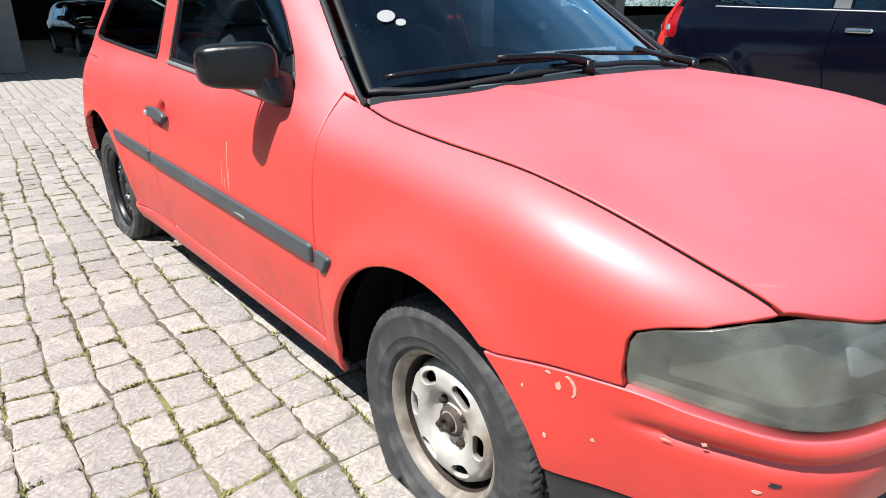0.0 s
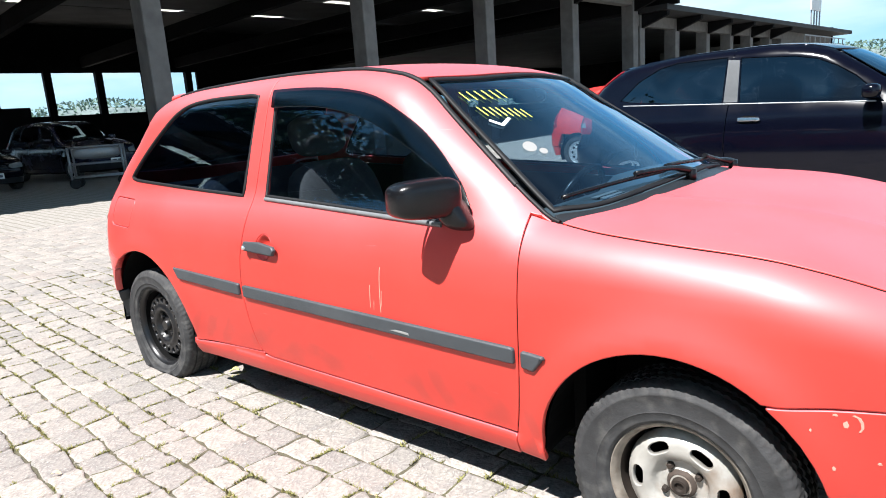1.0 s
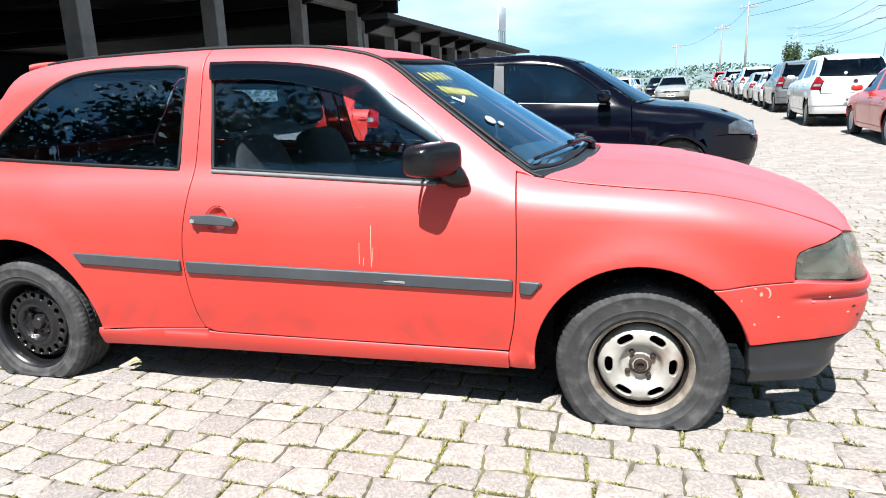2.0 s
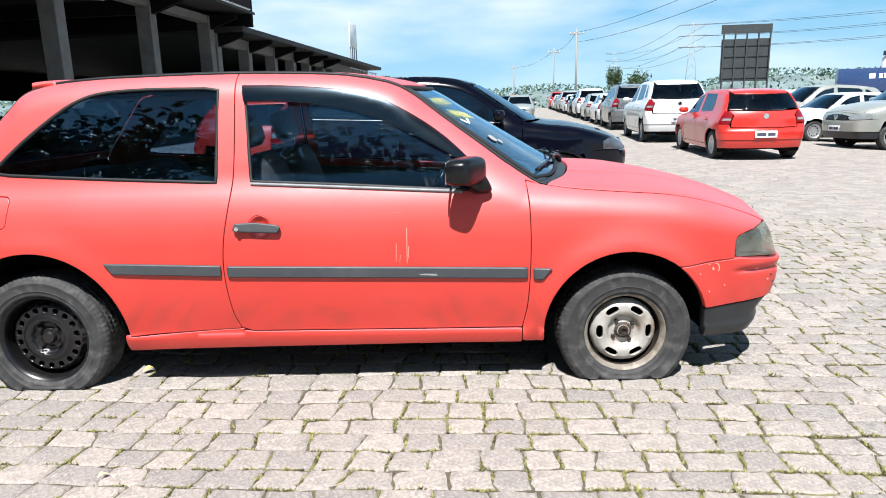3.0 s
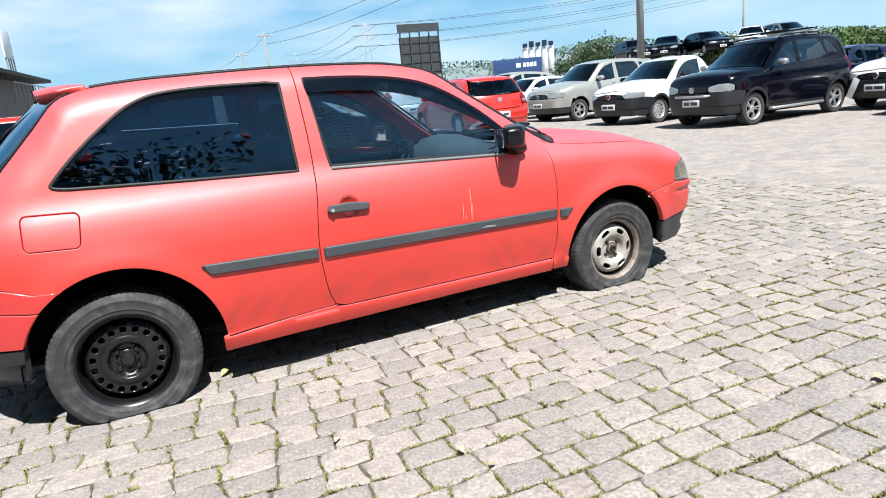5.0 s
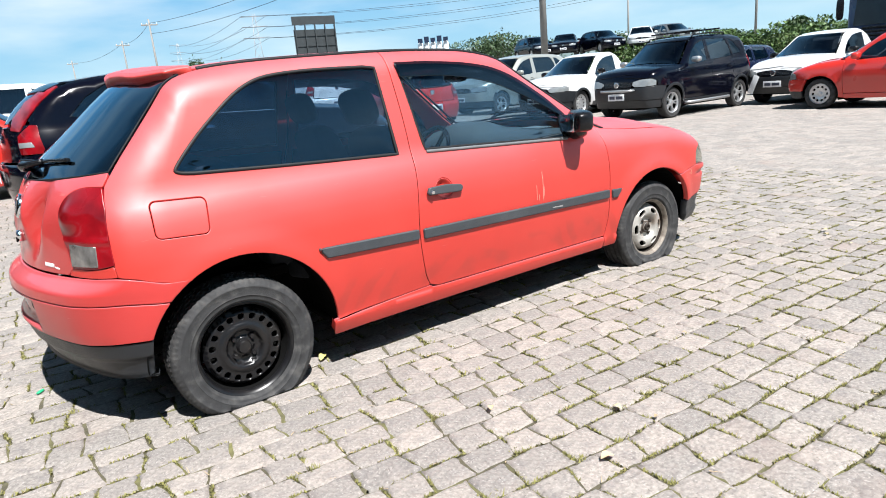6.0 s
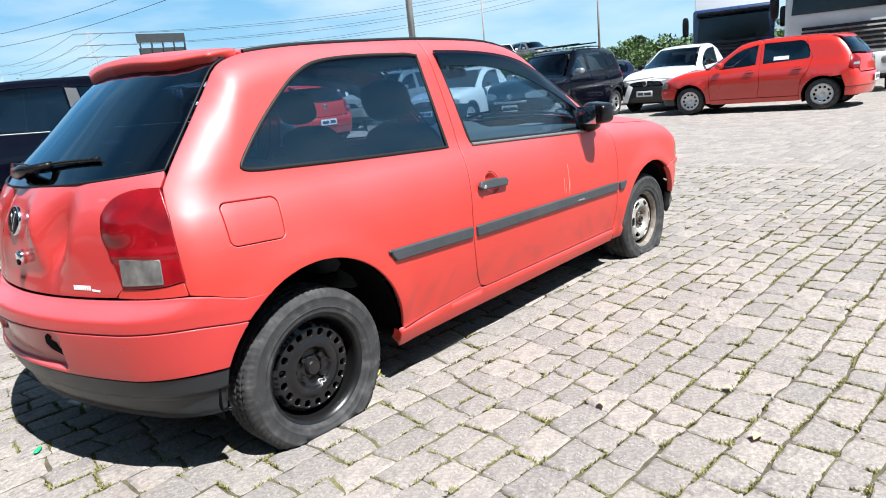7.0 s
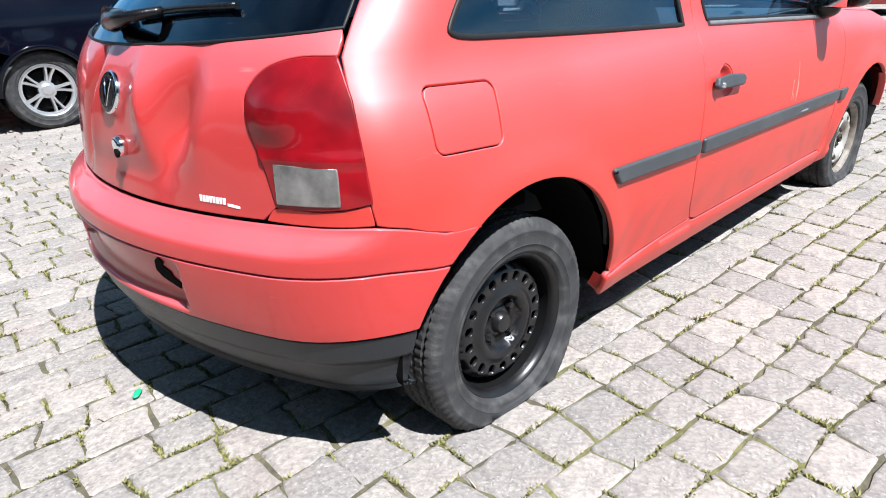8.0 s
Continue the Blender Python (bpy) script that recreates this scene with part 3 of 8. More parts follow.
# ---- wheels ----
def tyre_mesh(r, width, rim_r, hub_z, flat, fine=True):
    """A tyre with ribbed sidewalls, a grooved tread and slanted shoulder sipes, turned about y, its outer side at y = -width / 2."""
    w = width / 2
    h = r - rim_r
    prof = [(rim_r - 0.004, w * 0.62), (rim_r + 0.004, w * 0.80), (rim_r + 0.012, w * 0.905), (rim_r + 0.016, w * 0.925), (rim_r + 0.019, w * 0.915), (rim_r + h * 0.30, w * 0.965), (rim_r + h * 0.33, w * 0.985), (rim_r + h * 0.36, w * 0.968),
            (rim_r + h * 0.52, w), (r - 0.036, w * 0.985), (r - 0.033, w * 1.004), (r - 0.029, w * 1.004), (r - 0.026, w * 0.975), (r - 0.016, w * 0.93), (r - 0.008, w * 0.86), (r - 0.003, w * 0.76)]
    tread = []
    for g in (0.56, 0.2, -0.2, -0.56):
        tread += [(r, w * (g + 0.07)), (r - 0.008, w * (g + 0.045)), (r - 0.008, w * (g - 0.045)), (r, w * (g - 0.07))]
    back = [(p[0], -p[1]) for p in prof[::-1]]
    sides = 240 if fine else 96
    bm = revolve_bm(prof + tread + back, sides)
    me = bpy.data.meshes.new("tyre")
    for v in bm.verts:
        rad = math.hypot(v.co.x, v.co.z)
        if fine and rad > r - 0.0175 and abs(v.co.y) > w * 0.12:
            # sipes in a shallow zigzag
            q = math.atan2(v.co.z, v.co.x) / (math.tau / sides)
            lean = 2.0 * math.sin(abs(v.co.y) / w * 9.0)
            k = 0.0042 if int(round(q + lean)) % 3 == 0 else 0.0
            v.co.x, v.co.z = v.co.x * (rad - k) / rad, v.co.z * (rad - k) / rad
    for f in bm.faces:
        f.smooth = True
    bm.to_mesh(me)
    bm.free()
    if flat:
        for v in me.vertices:
            z = v.co.z + hub_z
            rr = math.hypot(v.co.x, v.co.z)
            if rr > rim_r:
                t = (rr - rim_r) / (r - rim_r)
                if z < 0.11:
                    s = ease(np.array([0.11 - z]), 0.0, 0.11 + r - hub_z)[0]
                    fold = 1 + 0.10 * math.sin(math.atan2(v.co.z, v.co.x) * 11.0) * s
                    v.co.y *= 1 + 0.24 * s * (1 - abs(2 * t - 1) * 0.4) * fold
                if z < 0.006:
                    v.co.z = -hub_z + 0.006 - 0.004 * (1 - t)
    return me


class Disc:
    """A wheel disc as a height field over its face, for sheet()."""

    def __init__(s, profile):
        s.d = spline(profile)

    def f(s, P):
        return -P[:, 1] - s.d(np.hypot(P[:, 0], P[:, 2]))

    def cast(s, O, D, reach=5, steps=2):
        P = O.copy()
        P[:, 1] = -s.d(np.hypot(P[:, 0], P[:, 2]))
        return P

    def normal(s, P, e=0.002):
        g = np.stack([s.f(P + np.eye(3)[i] * e) - s.f(P - np.eye(3)[i] * e) for i in range(3)], 1)
        return g / np.linalg.norm(g, axis=1, keepdims=True)


def ring2(r, n=64, cx=0.0, cz=0.0):
    return np.array([(cx + r * math.cos(k * math.tau / n), 0, cz + r * math.sin(k * math.tau / n)) for k in range(n)])


def slot(cr, ang, half_len, half_wid, n=14):
    """An oval opening at radius cr whose long axis runs round the wheel."""
    out = []
    for k in range(n):
        a = k * math.tau / n
        u, v = half_len * math.copysign(abs(math.cos(a)) ** 0.7, math.cos(a)), half_wid * math.copysign(abs(math.sin(a)) ** 0.8, math.sin(a))
        t = ang + u / cr
        out.append(((cr + v) * math.cos(t), 0, (cr + v) * math.sin(t)))
    return np.array(out)


def wheel(parent, hub, side, r, width, style, flat=0.0, spin=0.0, rim_r=0.0):
    """One wheel with its tyre and rim; hub is where its outer face's middle lies, side 1 looks to -y."""
    ob = new("wheel")
    ob.parent = parent
    turn = 0 if side > 0 else 180
    inner = width * 0.42
    ob.matrix_local = pose(hub[0], hub[1] + side * inner, hub[2], 0, 0, turn)
    own = rim_r > 0
    rim_r = rim_r or r * 0.66
    k = rim_r / 0.172 * (0.955 if own else 1.0)
    part_mesh("tyre", tyre_mesh(r, width, rim_r, hub[2], flat, own), TYRE, ob, "deflated worn tyre" if flat else "")
    e = width * 0.40
    mats = {"pale": (RIM_PALE, RIM_RUST), "black": (RIM_BLACK, RIM_BLACK), "alloy": (RIM_ALLOY, RIM_ALLOY), "plain": (RIM_ALLOY, RIM_ALLOY)}
    face, lip = mats[style]
    # barrel and lip
    q = rim_r
    rim = part("rim", revolve_bm([(q + 0.008, e * 0.80), (q + 0.010, e * 0.98), (q + 0.002, e * 1.02), (q - 0.006, e * 0.94), (q - 0.011, e * 0.78), (q - 0.013, e * 0.66)], 64), lip, ob,
               "pale rusty steel rim" if style == "pale" else "")
    part("barrel", revolve_bm([(q - 0.013, e * 0.66), (q - 0.016, e * 0.30), (q - 0.022, -e)], 48), HUB_RUST if style == "pale" else INNER, rim)
    part("brake_drum", revolve_bm([(0, e * 0.1), (q * 0.75, e * 0.1), (q * 0.78, -e * 0.6)], 32), INNER, rim)
    look_y = Flat((0, 1, 0))
    if style == "pale":
        disc = Disc([(0, e * 0.62), (0.030 * k, e * 0.62), (0.045 * k, e * 0.42), (0.062 * k, e * 0.42), (0.080 * k, e * 0.72), (0.10 * k, e * 0.80), (0.128 * k, e * 0.76), (0.142 * k, e * 0.62), (0.152 * k, e * 0.30), (0.19 * k, e * 0.2)])
        holes = [slot(0.113 * k, radians(spin + 60 * n), 0.030 * k, 0.0148 * k) for n in range(6)]
        pads = lambda P: 0.007 * np.exp(-(((np.hypot(P[:, 0], P[:, 2]) - 0.112 * k) / 0.021) ** 2)) * (0.5 + 0.5 * np.cos(6 * (np.arctan2(P[:, 2], P[:, 0]) - radians(spin)))) - 0.003 * np.exp(-(((np.hypot(P[:, 0], P[:, 2]) - 0.133 * k) / 0.006) ** 2))
        sheet("wheel_disc", disc, ring2(0.153 * k), look_y, face, rim, holes=holes, h=0.008, gap=0, roll=0.003, depth=0.012, dent=pads, label="dirty cream-silver pressed steel disc with six oval slots")
        part("hub_stain", revolve_bm([(0.020, e * 0.60), (0.026, e * 0.615), (0.030 * k, e * 0.635), (0.036 * k, e * 0.58), (0.040 * k, e * 0.48)], 32), HUB_BROWN, rim, "rust-stained hub ring")
        part("hub_nut", revolve_bm([(0, e * 0.70), (0.010 * k, e * 0.70), (0.013 * k, e * 0.80), (0.020 * k, e * 0.80), (0.023 * k, e * 0.70), (0.024 * k, e * 0.4)], 20), HUB_RUST, rim, "rusty centre hub")
        for n in range(4):
            a = radians(spin + 35 + 90 * n)
            bolt = revolve_bm([(0, e * 0.62), (0.007 * k, e * 0.62), (0.009 * k, e * 0.58), (0.0115 * k, e * 0.40)], 6)
            bmesh.ops.translate(bolt, verts=bolt.verts[:], vec=(0.053 * k * math.cos(a), 0, 0.053 * k * math.sin(a)))
            part("wheel_bolt", bolt, HUB_RUST, rim)
    elif style == "black":
        disc = Disc([(0, e * 0.40), (0.035 * k, e * 0.40), (0.042 * k, e * 0.30), (0.060 * k, e * 0.33), (0.072 * k, e * 0.68), (0.085 * k, e * 0.72), (0.105 * k, e * 0.60), (0.130 * k, e * 0.62), (0.140 * k, e * 0.56), (0.150 * k, e * 0.25), (0.19 * k, e * 0.2)])
        holes = [slot(0.122 * k, radians(spin + 20 * n), 0.0118 * k, 0.0130 * k, 12) for n in range(18)]
        sheet("wheel_disc", disc, ring2(0.152 * k), look_y, face, rim, holes=holes, h=0.010, gap=0, roll=0.002, depth=0.010, label="black steel disc with a ring of round holes")
        part("hub_cap", revolve_bm([(0, e * 0.66), (0.022 * k, e * 0.64), (0.027 * k, e * 0.54), (0.030 * k, e * 0.3)], 20), RIM_BLACK, rim)
        for n in range(4):
            a = radians(spin + 35 + 90 * n)
            bolt = revolve_bm([(0, e * 0.54), (0.008 * k, e * 0.54), (0.010 * k, e * 0.48), (0.013 * k, e * 0.28)], 6)
            bmesh.ops.translate(bolt, verts=bolt.verts[:], vec=(0.050 * math.cos(a), 0, 0.050 * math.sin(a)))
            part("wheel_bolt", bolt, RIM_BLACK, rim)
    elif style == "alloy":
        part("hub", revolve_bm([(0, e * 0.80), (0.030 * k, e * 0.80), (0.034 * k, e * 0.72), (0.056 * k, e * 0.66), (0.060 * k, e * 0.3)], 24), face, rim)
        part("outer_ring", revolve_bm([(0.150 * k, e * 0.55), (0.152 * k, e * 0.86), (0.164 * k, e * 0.90), (0.172 * k, e * 0.80)], 40), face, rim)
        for n in range(5):
            for lean in (-8.5, 8.5):
                bm = bmesh.new()
                rows_ = []
                for q_, wid, top in ((0.045, 0.013, 0.68), (0.10, 0.010, 0.74), (0.156, 0.013, 0.82)):
                    a = radians(spin + 72 * n + lean * (0.45 + q_ * 4.6))
                    c_, s_ = math.cos(a), math.sin(a)
                    rows_.append([bm.verts.new((q_ * k * c_ - o_ * wid * k * s_, -e * t_, q_ * k * s_ + o_ * wid * k * c_)) for o_, t_ in ((-1, top - 0.45), (-0.6, top), (0.6, top), (1, top - 0.45))])
                for a_, b_ in zip(rows_, rows_[1:]):
                    for m_ in range(3):
                        bm.faces.new((a_[m_], a_[m_ + 1], b_[m_ + 1], b_[m_]))
                bmesh.ops.recalc_face_normals(bm, faces=bm.faces[:])
                part("spoke", bm, face, rim)
    else:
        disc = Disc([(0, e * 0.80), (0.025 * k, e * 0.80), (0.04 * k, e * 0.62), (0.075 * k, e * 0.70), (0.12 * k, e * 0.82), (0.155 * k, e * 0.85), (0.30, e * 0.8)])
        holes = [slot(0.118 * k, radians(spin + 36 * i), 0.022 * k, 0.019 * k) for i in range(10)]
        sheet("wheel_disc", disc, ring2(0.164 * k, 40), look_y, face, rim, holes=holes, h=0.025, gap=0, roll=0.003, depth=0.02)
    return ob


# ---- the red hatchback ----
FRONT_HUB, REAR_HUB = (1.234, -0.745, 0.200), (-1.234, -0.745, 0.215)


def hatch_body():
    return Body(
        top=[(-2.2, 0.60), (-1.80, 0.930), (-1.62, 1.078), (-1.46, 1.215), (-1.40, 1.258), (-1.34, 1.280), (-1.2, 1.302), (-0.9, 1.326), (-0.4, 1.335), (0.0, 1.322),
             (0.25, 1.292), (0.38, 1.262), (0.47, 1.222), (0.60, 1.142), (0.80, 1.022), (1.00, 0.905), (1.06, 0.875), (1.12, 0.866), (1.35, 0.848), (1.58, 0.805), (1.76, 0.752), (1.88, 0.702), (1.95, 0.650), (2.2, 0.3)],
        nose=[(0.10, 1.84), (0.19, 1.90), (0.25, 1.945), (0.33, 1.972), (0.40, 1.992), (0.46, 1.998), (0.495, 1.990), (0.525, 1.976), (0.60, 1.967), (0.68, 1.947), (0.80, 1.87), (1.4, 1.5)],
        tail=[(0.10, -1.80), (0.21, -1.862), (0.30, -1.900), (0.40, -1.925), (0.50, -1.932), (0.548, -1.926), (0.570, -1.905), (0.590, -1.880), (0.600, -1.872), (0.65, -1.866), (0.75, -1.852), (0.85, -1.832), (0.93, -1.812), (1.4, -1.70)],
        section=[(0.05, 0.715), (0.15, 0.738), (0.19, 0.756), (0.226, 0.766), (0.240, 0.760), (0.27, 0.764), (0.36, 0.778), (0.45, 0.786), (0.55, 0.790), (0.62, 0.788), (0.69, 0.779), (0.75, 0.764), (0.80, 0.745), (0.85, 0.718), (0.88, 0.704),
                 (0.95, 0.682), (1.05, 0.650), (1.15, 0.616), (1.25, 0.580), (1.40, 0.52)],
        nose_in=(1.42, 0.58), tail_in=(-1.42, 0.95),
        bows=[(0.0, 0.45, 0.40, True), (1.1, 1.45, -0.21, True), (-1.40, -1.10, -0.40, False)],
        crown=0.085,
        arches=[(1.225, 0.225, 0.335, 0.021), (-1.215, 0.235, 0.365, 0.012)],
    )


def mirrored(pts):
    q = np.array(pts, float)[::-1].copy()
    q[:, 1] *= -1
    return q


def build_hatch():
    B = hatch_body()
    car = new("hatchback_car")
    tagged(car, "sun-faded red two-door hatchback with flat tyres on cobbles", "car")
    both = (1, -1)
    SIDE, SLANT, UP = Flat((0, 1, 0)), Flat((0, 0.7, -0.7)), Flat((0, 0, -1))
    NOSE, TAIL = Round(1.0, 1), Round(-1.05, -1)
    H = 0.026

    # the lines where panels meet
    hood_edge = B.over(rounded([(1.820, -0.640), (1.70, -0.670), (1.50, -0.692), (1.25, -0.702), (1.05, -0.696), (0.905, -0.676)], 7))
    pillar = B.over(rounded([(0.905, -0.676), (0.75, -0.634), (0.55, -0.573), (0.38, -0.520), (0.25, -0.503)], 6))
    rail = B.over(rounded([(0.25, -0.503), (-0.41, -0.502), (-0.9, -0.497), (-1.17, -0.488)], 8))
    hatch_edge = B.over(rounded([(-1.17, -0.488), (-1.30, -0.520), (-1.45, -0.580), (-1.600, -0.640)], 6))
    corner = B.side([(0.822, 0.845)])
    lamp_line = right_half(B, rounded([(49.6, 0.904), (50.4, 0.83), (51.2, 0.74), (51.8, 0.646)], 6))
    arch_f = arc(1.225, 0.225, 0.335, 188, -14, 36)
    arch_r = arc(-1.215, 0.235, 0.365, 200, -8, 40)
    door_front = B.side(rounded([(0.822, 0.845), (0.830, 0.72), (0.832, 0.55), (0.822, 0.36), (0.800, 0.240)], 6))
    door_back = B.side(rounded([(-0.375, 1.24), (-0.372, 1.0), (-0.380, 0.83), (-0.412, 0.62), (-0.418, 0.48), (-0.400, 0.33), (-0.375, 0.262)], 8))
    bumper_line_f = B.side(rounded([(1.437, 0.492), (1.55, 0.506), (1.672, 0.512)], 6))
    bumper_line_r = np.vstack([right_half(B, rounded([(52.3, 0.602), (56.0, 0.588)], 4)), B.side(rounded([(-1.53, 0.572), (-1.475, 0.558)], 4))])

    # dark strips added under the panel gaps to stand for the shade in them
    for line in (hood_edge[1:-1], door_front[1:-1], door_back[2:-1]):
        band("panel_seam", B, line - B.normal(line) * 0.0035, 0.014, 0.0006, INNER, car, sides=both)

    # wings, doors, rear quarters, sills
    low = B.side([(0.800, 0.240), (0.800, 0.172), (0.885, 0.172)])
    wing = np.vstack([hood_edge, corner, door_front[1:], low[1:], B.side([p for p in arch_f if p[1] > 0.172 and p[1] < 0.60 and not (p[0] > 1.437 and p[1] < 0.492)]), bumper_line_f[1:],
                      B.side([(1.666, 0.535), (1.667, 0.56), (1.668, 0.586), (1.675, 0.602)]), B.side([(1.70, 0.613), (1.755, 0.626), (1.795, 0.640)])])
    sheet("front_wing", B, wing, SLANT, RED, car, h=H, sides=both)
    win = [(-0.300, 0.868), (0.10, 0.846), (0.55, 0.818), (0.665, 0.812), (0.590, 0.925), (0.47, 1.028), (0.34, 1.112), (0.20, 1.178), (0.05, 1.212), (-0.15, 1.232), (-0.335, 1.238)]
    window = B.side(np.vstack([rounded(win[0:4], 4)[:-1], rounded(win[3:], 5)]))
    door_top_cut = B.over([(-0.375, -0.502)])
    door = np.vstack([corner, [pillar[0] + (corner[0] - pillar[0]) * 0.3], pillar[1:], rail[(rail[:, 0] > -0.37)][1:], door_top_cut, door_back[1:], B.side([(-0.33, 0.246), (0.1, 0.243), (0.5, 0.241), (0.800, 0.240)]), door_front[::-1][1:-1]])
    cup_hole = B.side(oval(-0.262, 0.690, 0.046, 0.046, 24))
    doors = sheet("door", B, door, SIDE, RED, car, holes=[window, cup_hole], h=H, sides=both, label="red door with a grey rubbing strip and pale scratches")
    quarter_win = [(-0.445, 0.866), (-0.9, 0.888), (-1.30, 0.912), (-1.352, 0.922), (-1.350, 0.945), (-1.25, 1.045), (-1.12, 1.150), (-1.03, 1.205), (-0.93, 1.235), (-0.75, 1.246), (-0.50, 1.244), (-0.445, 1.236)]
    qw = B.side(np.vstack([rounded(quarter_win[0:3], 4)[:-1], rounded(quarter_win[2:11], 4), [quarter_win[11]]]))
    flap = []
    for cx, cz, a0 in ((-1.308, 0.808, 85), (-1.319, 0.723, -5), (-1.460, 0.732, -95), (-1.456, 0.817, -185)):
        flap += [(cx + 0.021 * math.cos(radians(a0 - 90 * k / 5)), cz + 0.021 * math.sin(radians(a0 - 90 * k / 5))) for k in range(6)]
    flap = B.side(flap)
    quarter = np.vstack([door_top_cut, rail[rail[:, 0] < -0.38], hatch_edge[1:-1], lamp_line, bumper_line_r,
                         B.side([p for p in arch_r if p[1] > 0.172 and p[1] < 0.62 and not (p[0] < -1.475 and p[1] < 0.556)]), B.side([(-0.86, 0.172), (-0.86, 0.232), (-0.60, 0.246), (-0.375, 0.258)]), door_back[::-1][1:-1]])
    quarters = sheet("rear_quarter_panel", B, quarter, SIDE, RED, car, holes=[qw, flap], h=H, sides=both)
    sheet("fuel_flap", B, flap, SIDE, RED, car, h=0.02, lift=-0.001)
    sill = B.side(np.vstack([rounded([(-0.86, 0.231), (-0.60, 0.245), (-0.375, 0.257), (-0.33, 0.245), (0.1, 0.242), (0.5, 0.240), (0.800, 0.239)], 4), [(0.800, 0.168)], rounded([(0.5, 0.170), (0.0, 0.168), (-0.5, 0.165), (-0.86, 0.160)], 4)]))
    sheet("sill", B, sill, SIDE, RED, car, h=0.02, sides=both, depth=0.05)

    # bonnet, screen, roof, tailgate
    front_lip = B.over(rounded([(1.820, -0.640), (1.86, -0.58), (1.90, -0.48), (1.925, -0.3), (1.935, 0.0)], 6))
    cowl = B.over(rounded([(0.905, -0.676), (1.005, -0.50), (1.065, -0.25), (1.085, 0.0)], 6))
    hood = np.vstack([hood_edge, cowl[1:], mirrored(cowl)[1:], mirrored(hood_edge)[1:], mirrored(front_lip)[1:], front_lip[::-1][1:-1]])
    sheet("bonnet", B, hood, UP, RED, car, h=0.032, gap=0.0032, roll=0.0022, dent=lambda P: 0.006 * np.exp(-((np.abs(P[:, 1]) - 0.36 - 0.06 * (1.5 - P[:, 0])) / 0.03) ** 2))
    screen_top = B.over(rounded([(0.335, -0.470), (0.40, -0.30), (0.425, -0.15), (0.432, 0.0)], 6))
    screen_base = B.over(rounded([(0.868, -0.640), (0.955, -0.50), (1.012, -0.25), (1.032, 0.0)], 6))
    screen_side = B.over(rounded([(0.335, -0.470), (0.55, -0.538), (0.75, -0.602), (0.868, -0.640)], 4))
    screen = np.vstack([screen_base, mirrored(screen_base)[1:], mirrored(screen_side)[1:], across(screen_top), screen_side[1:-1]])
    glass_ob = sheet("windscreen", B, screen, UP, GLASS_SCREEN, car, h=0.05, gap=0.0, roll=0.002, depth=0.005, lift=-0.004)[0]
    band("windscreen_rubber", B, even(screen, 0.03), 0.017, 0.005, RUBBER, car, closed=True)
    cowl_panel = np.vstack([B.over(rounded([(0.905, -0.672), (1.003, -0.50), (1.063, -0.25), (1.083, 0.0)], 6)), mirrored(B.over(rounded([(0.905, -0.672), (1.003, -0.50), (1.063, -0.25), (1.083, 0.0)], 6)))[1:], mirrored(B.over(rounded([(0.872, -0.648), (0.962, -0.50), (1.018, -0.25), (1.038, 0.0)], 6)))[::-1], B.over(rounded([(0.872, -0.648), (0.962, -0.50), (1.018, -0.25), (1.038, 0.0)], 6))[::-1][1:]])
    sheet("cowl_panel", B, cowl_panel, UP, DARK_BUMPER, car, h=0.03, lift=-0.006, label="dull black plastic scuttle panel")
    roof_front = B.over(rounded([(0.30, -0.487), (0.37, -0.30), (0.395, -0.15), (0.402, 0.0)], 6))
    roof_back = B.over(rounded([(-1.16, -0.478), (-1.22, -0.30), (-1.25, -0.15), (-1.26, 0.0)], 6))
    roof_rail = B.over(rounded([(0.30, -0.487), (-0.41, -0.490), (-0.9, -0.486), (-1.16, -0.478)], 8))
    roof = np.vstack([roof_front, mirrored(roof_front)[1:], mirrored(roof_rail)[::-1][1:], mirrored(roof_back)[::-1][1:], roof_back[::-1][1:], roof_rail[::-1][1:-1]])
    sheet("roof_panel", B, roof, UP, RED, car, h=0.06)
    band("roof_drip_strip", B, np.vstack([pillar[6:], rail[1:]]), 0.018, 0.008, RUBBER, car, sides=both)
    band("pillar_drip_strip", B, pillar[:8], 0.012, 0.007, RUBBER, car, sides=both)

    # tail: glass, tailgate, spoiler, lamps, bumper
    glass_low = TAIL.place(B, np.stack([np.radians(np.linspace(-50.2, 50.2, 25)) * 0.75, 0.922 + 0.030 * (np.linspace(-1, 1, 25)) ** 2], 1))
    he = B.over(rounded([(-1.245, -0.497), (-1.36, -0.534), (-1.50, -0.592), (-1.598, -0.630)], 6))
    rear_top = B.over(rounded([(-1.245, -0.497), (-1.32, -0.30), (-1.35, 0.0)], 6))
    tg_low = TAIL.place(B, np.stack([np.radians(np.linspace(-38, 38, 25)) * 0.75, 0.603 + 0.002 * (np.linspace(-1, 1, 25)) ** 4], 1))
    lamp_r = right_half(B, rounded([(40.2, 0.634), (39.8, 0.66), (39.0, 0.71), (37.7, 0.76), (36.8, 0.805), (36.9, 0.845), (39.5, 0.885), (44.0, 0.904), (49.4, 0.904)], 5))
    side_up = B.over([(-1.574, -0.6275)])
    glass_right = glass_low.copy()
    if glass_right[0, 1] > glass_right[-1, 1]:
        glass_right = glass_right[::-1]
    low_right = tg_low if tg_low[0, 1] < tg_low[-1, 1] else tg_low[::-1]
    gate = np.vstack([low_right, mirrored(lamp_r)[::-1], mirrored(side_up), glass_right[::-1], side_up, lamp_r[::-1]])
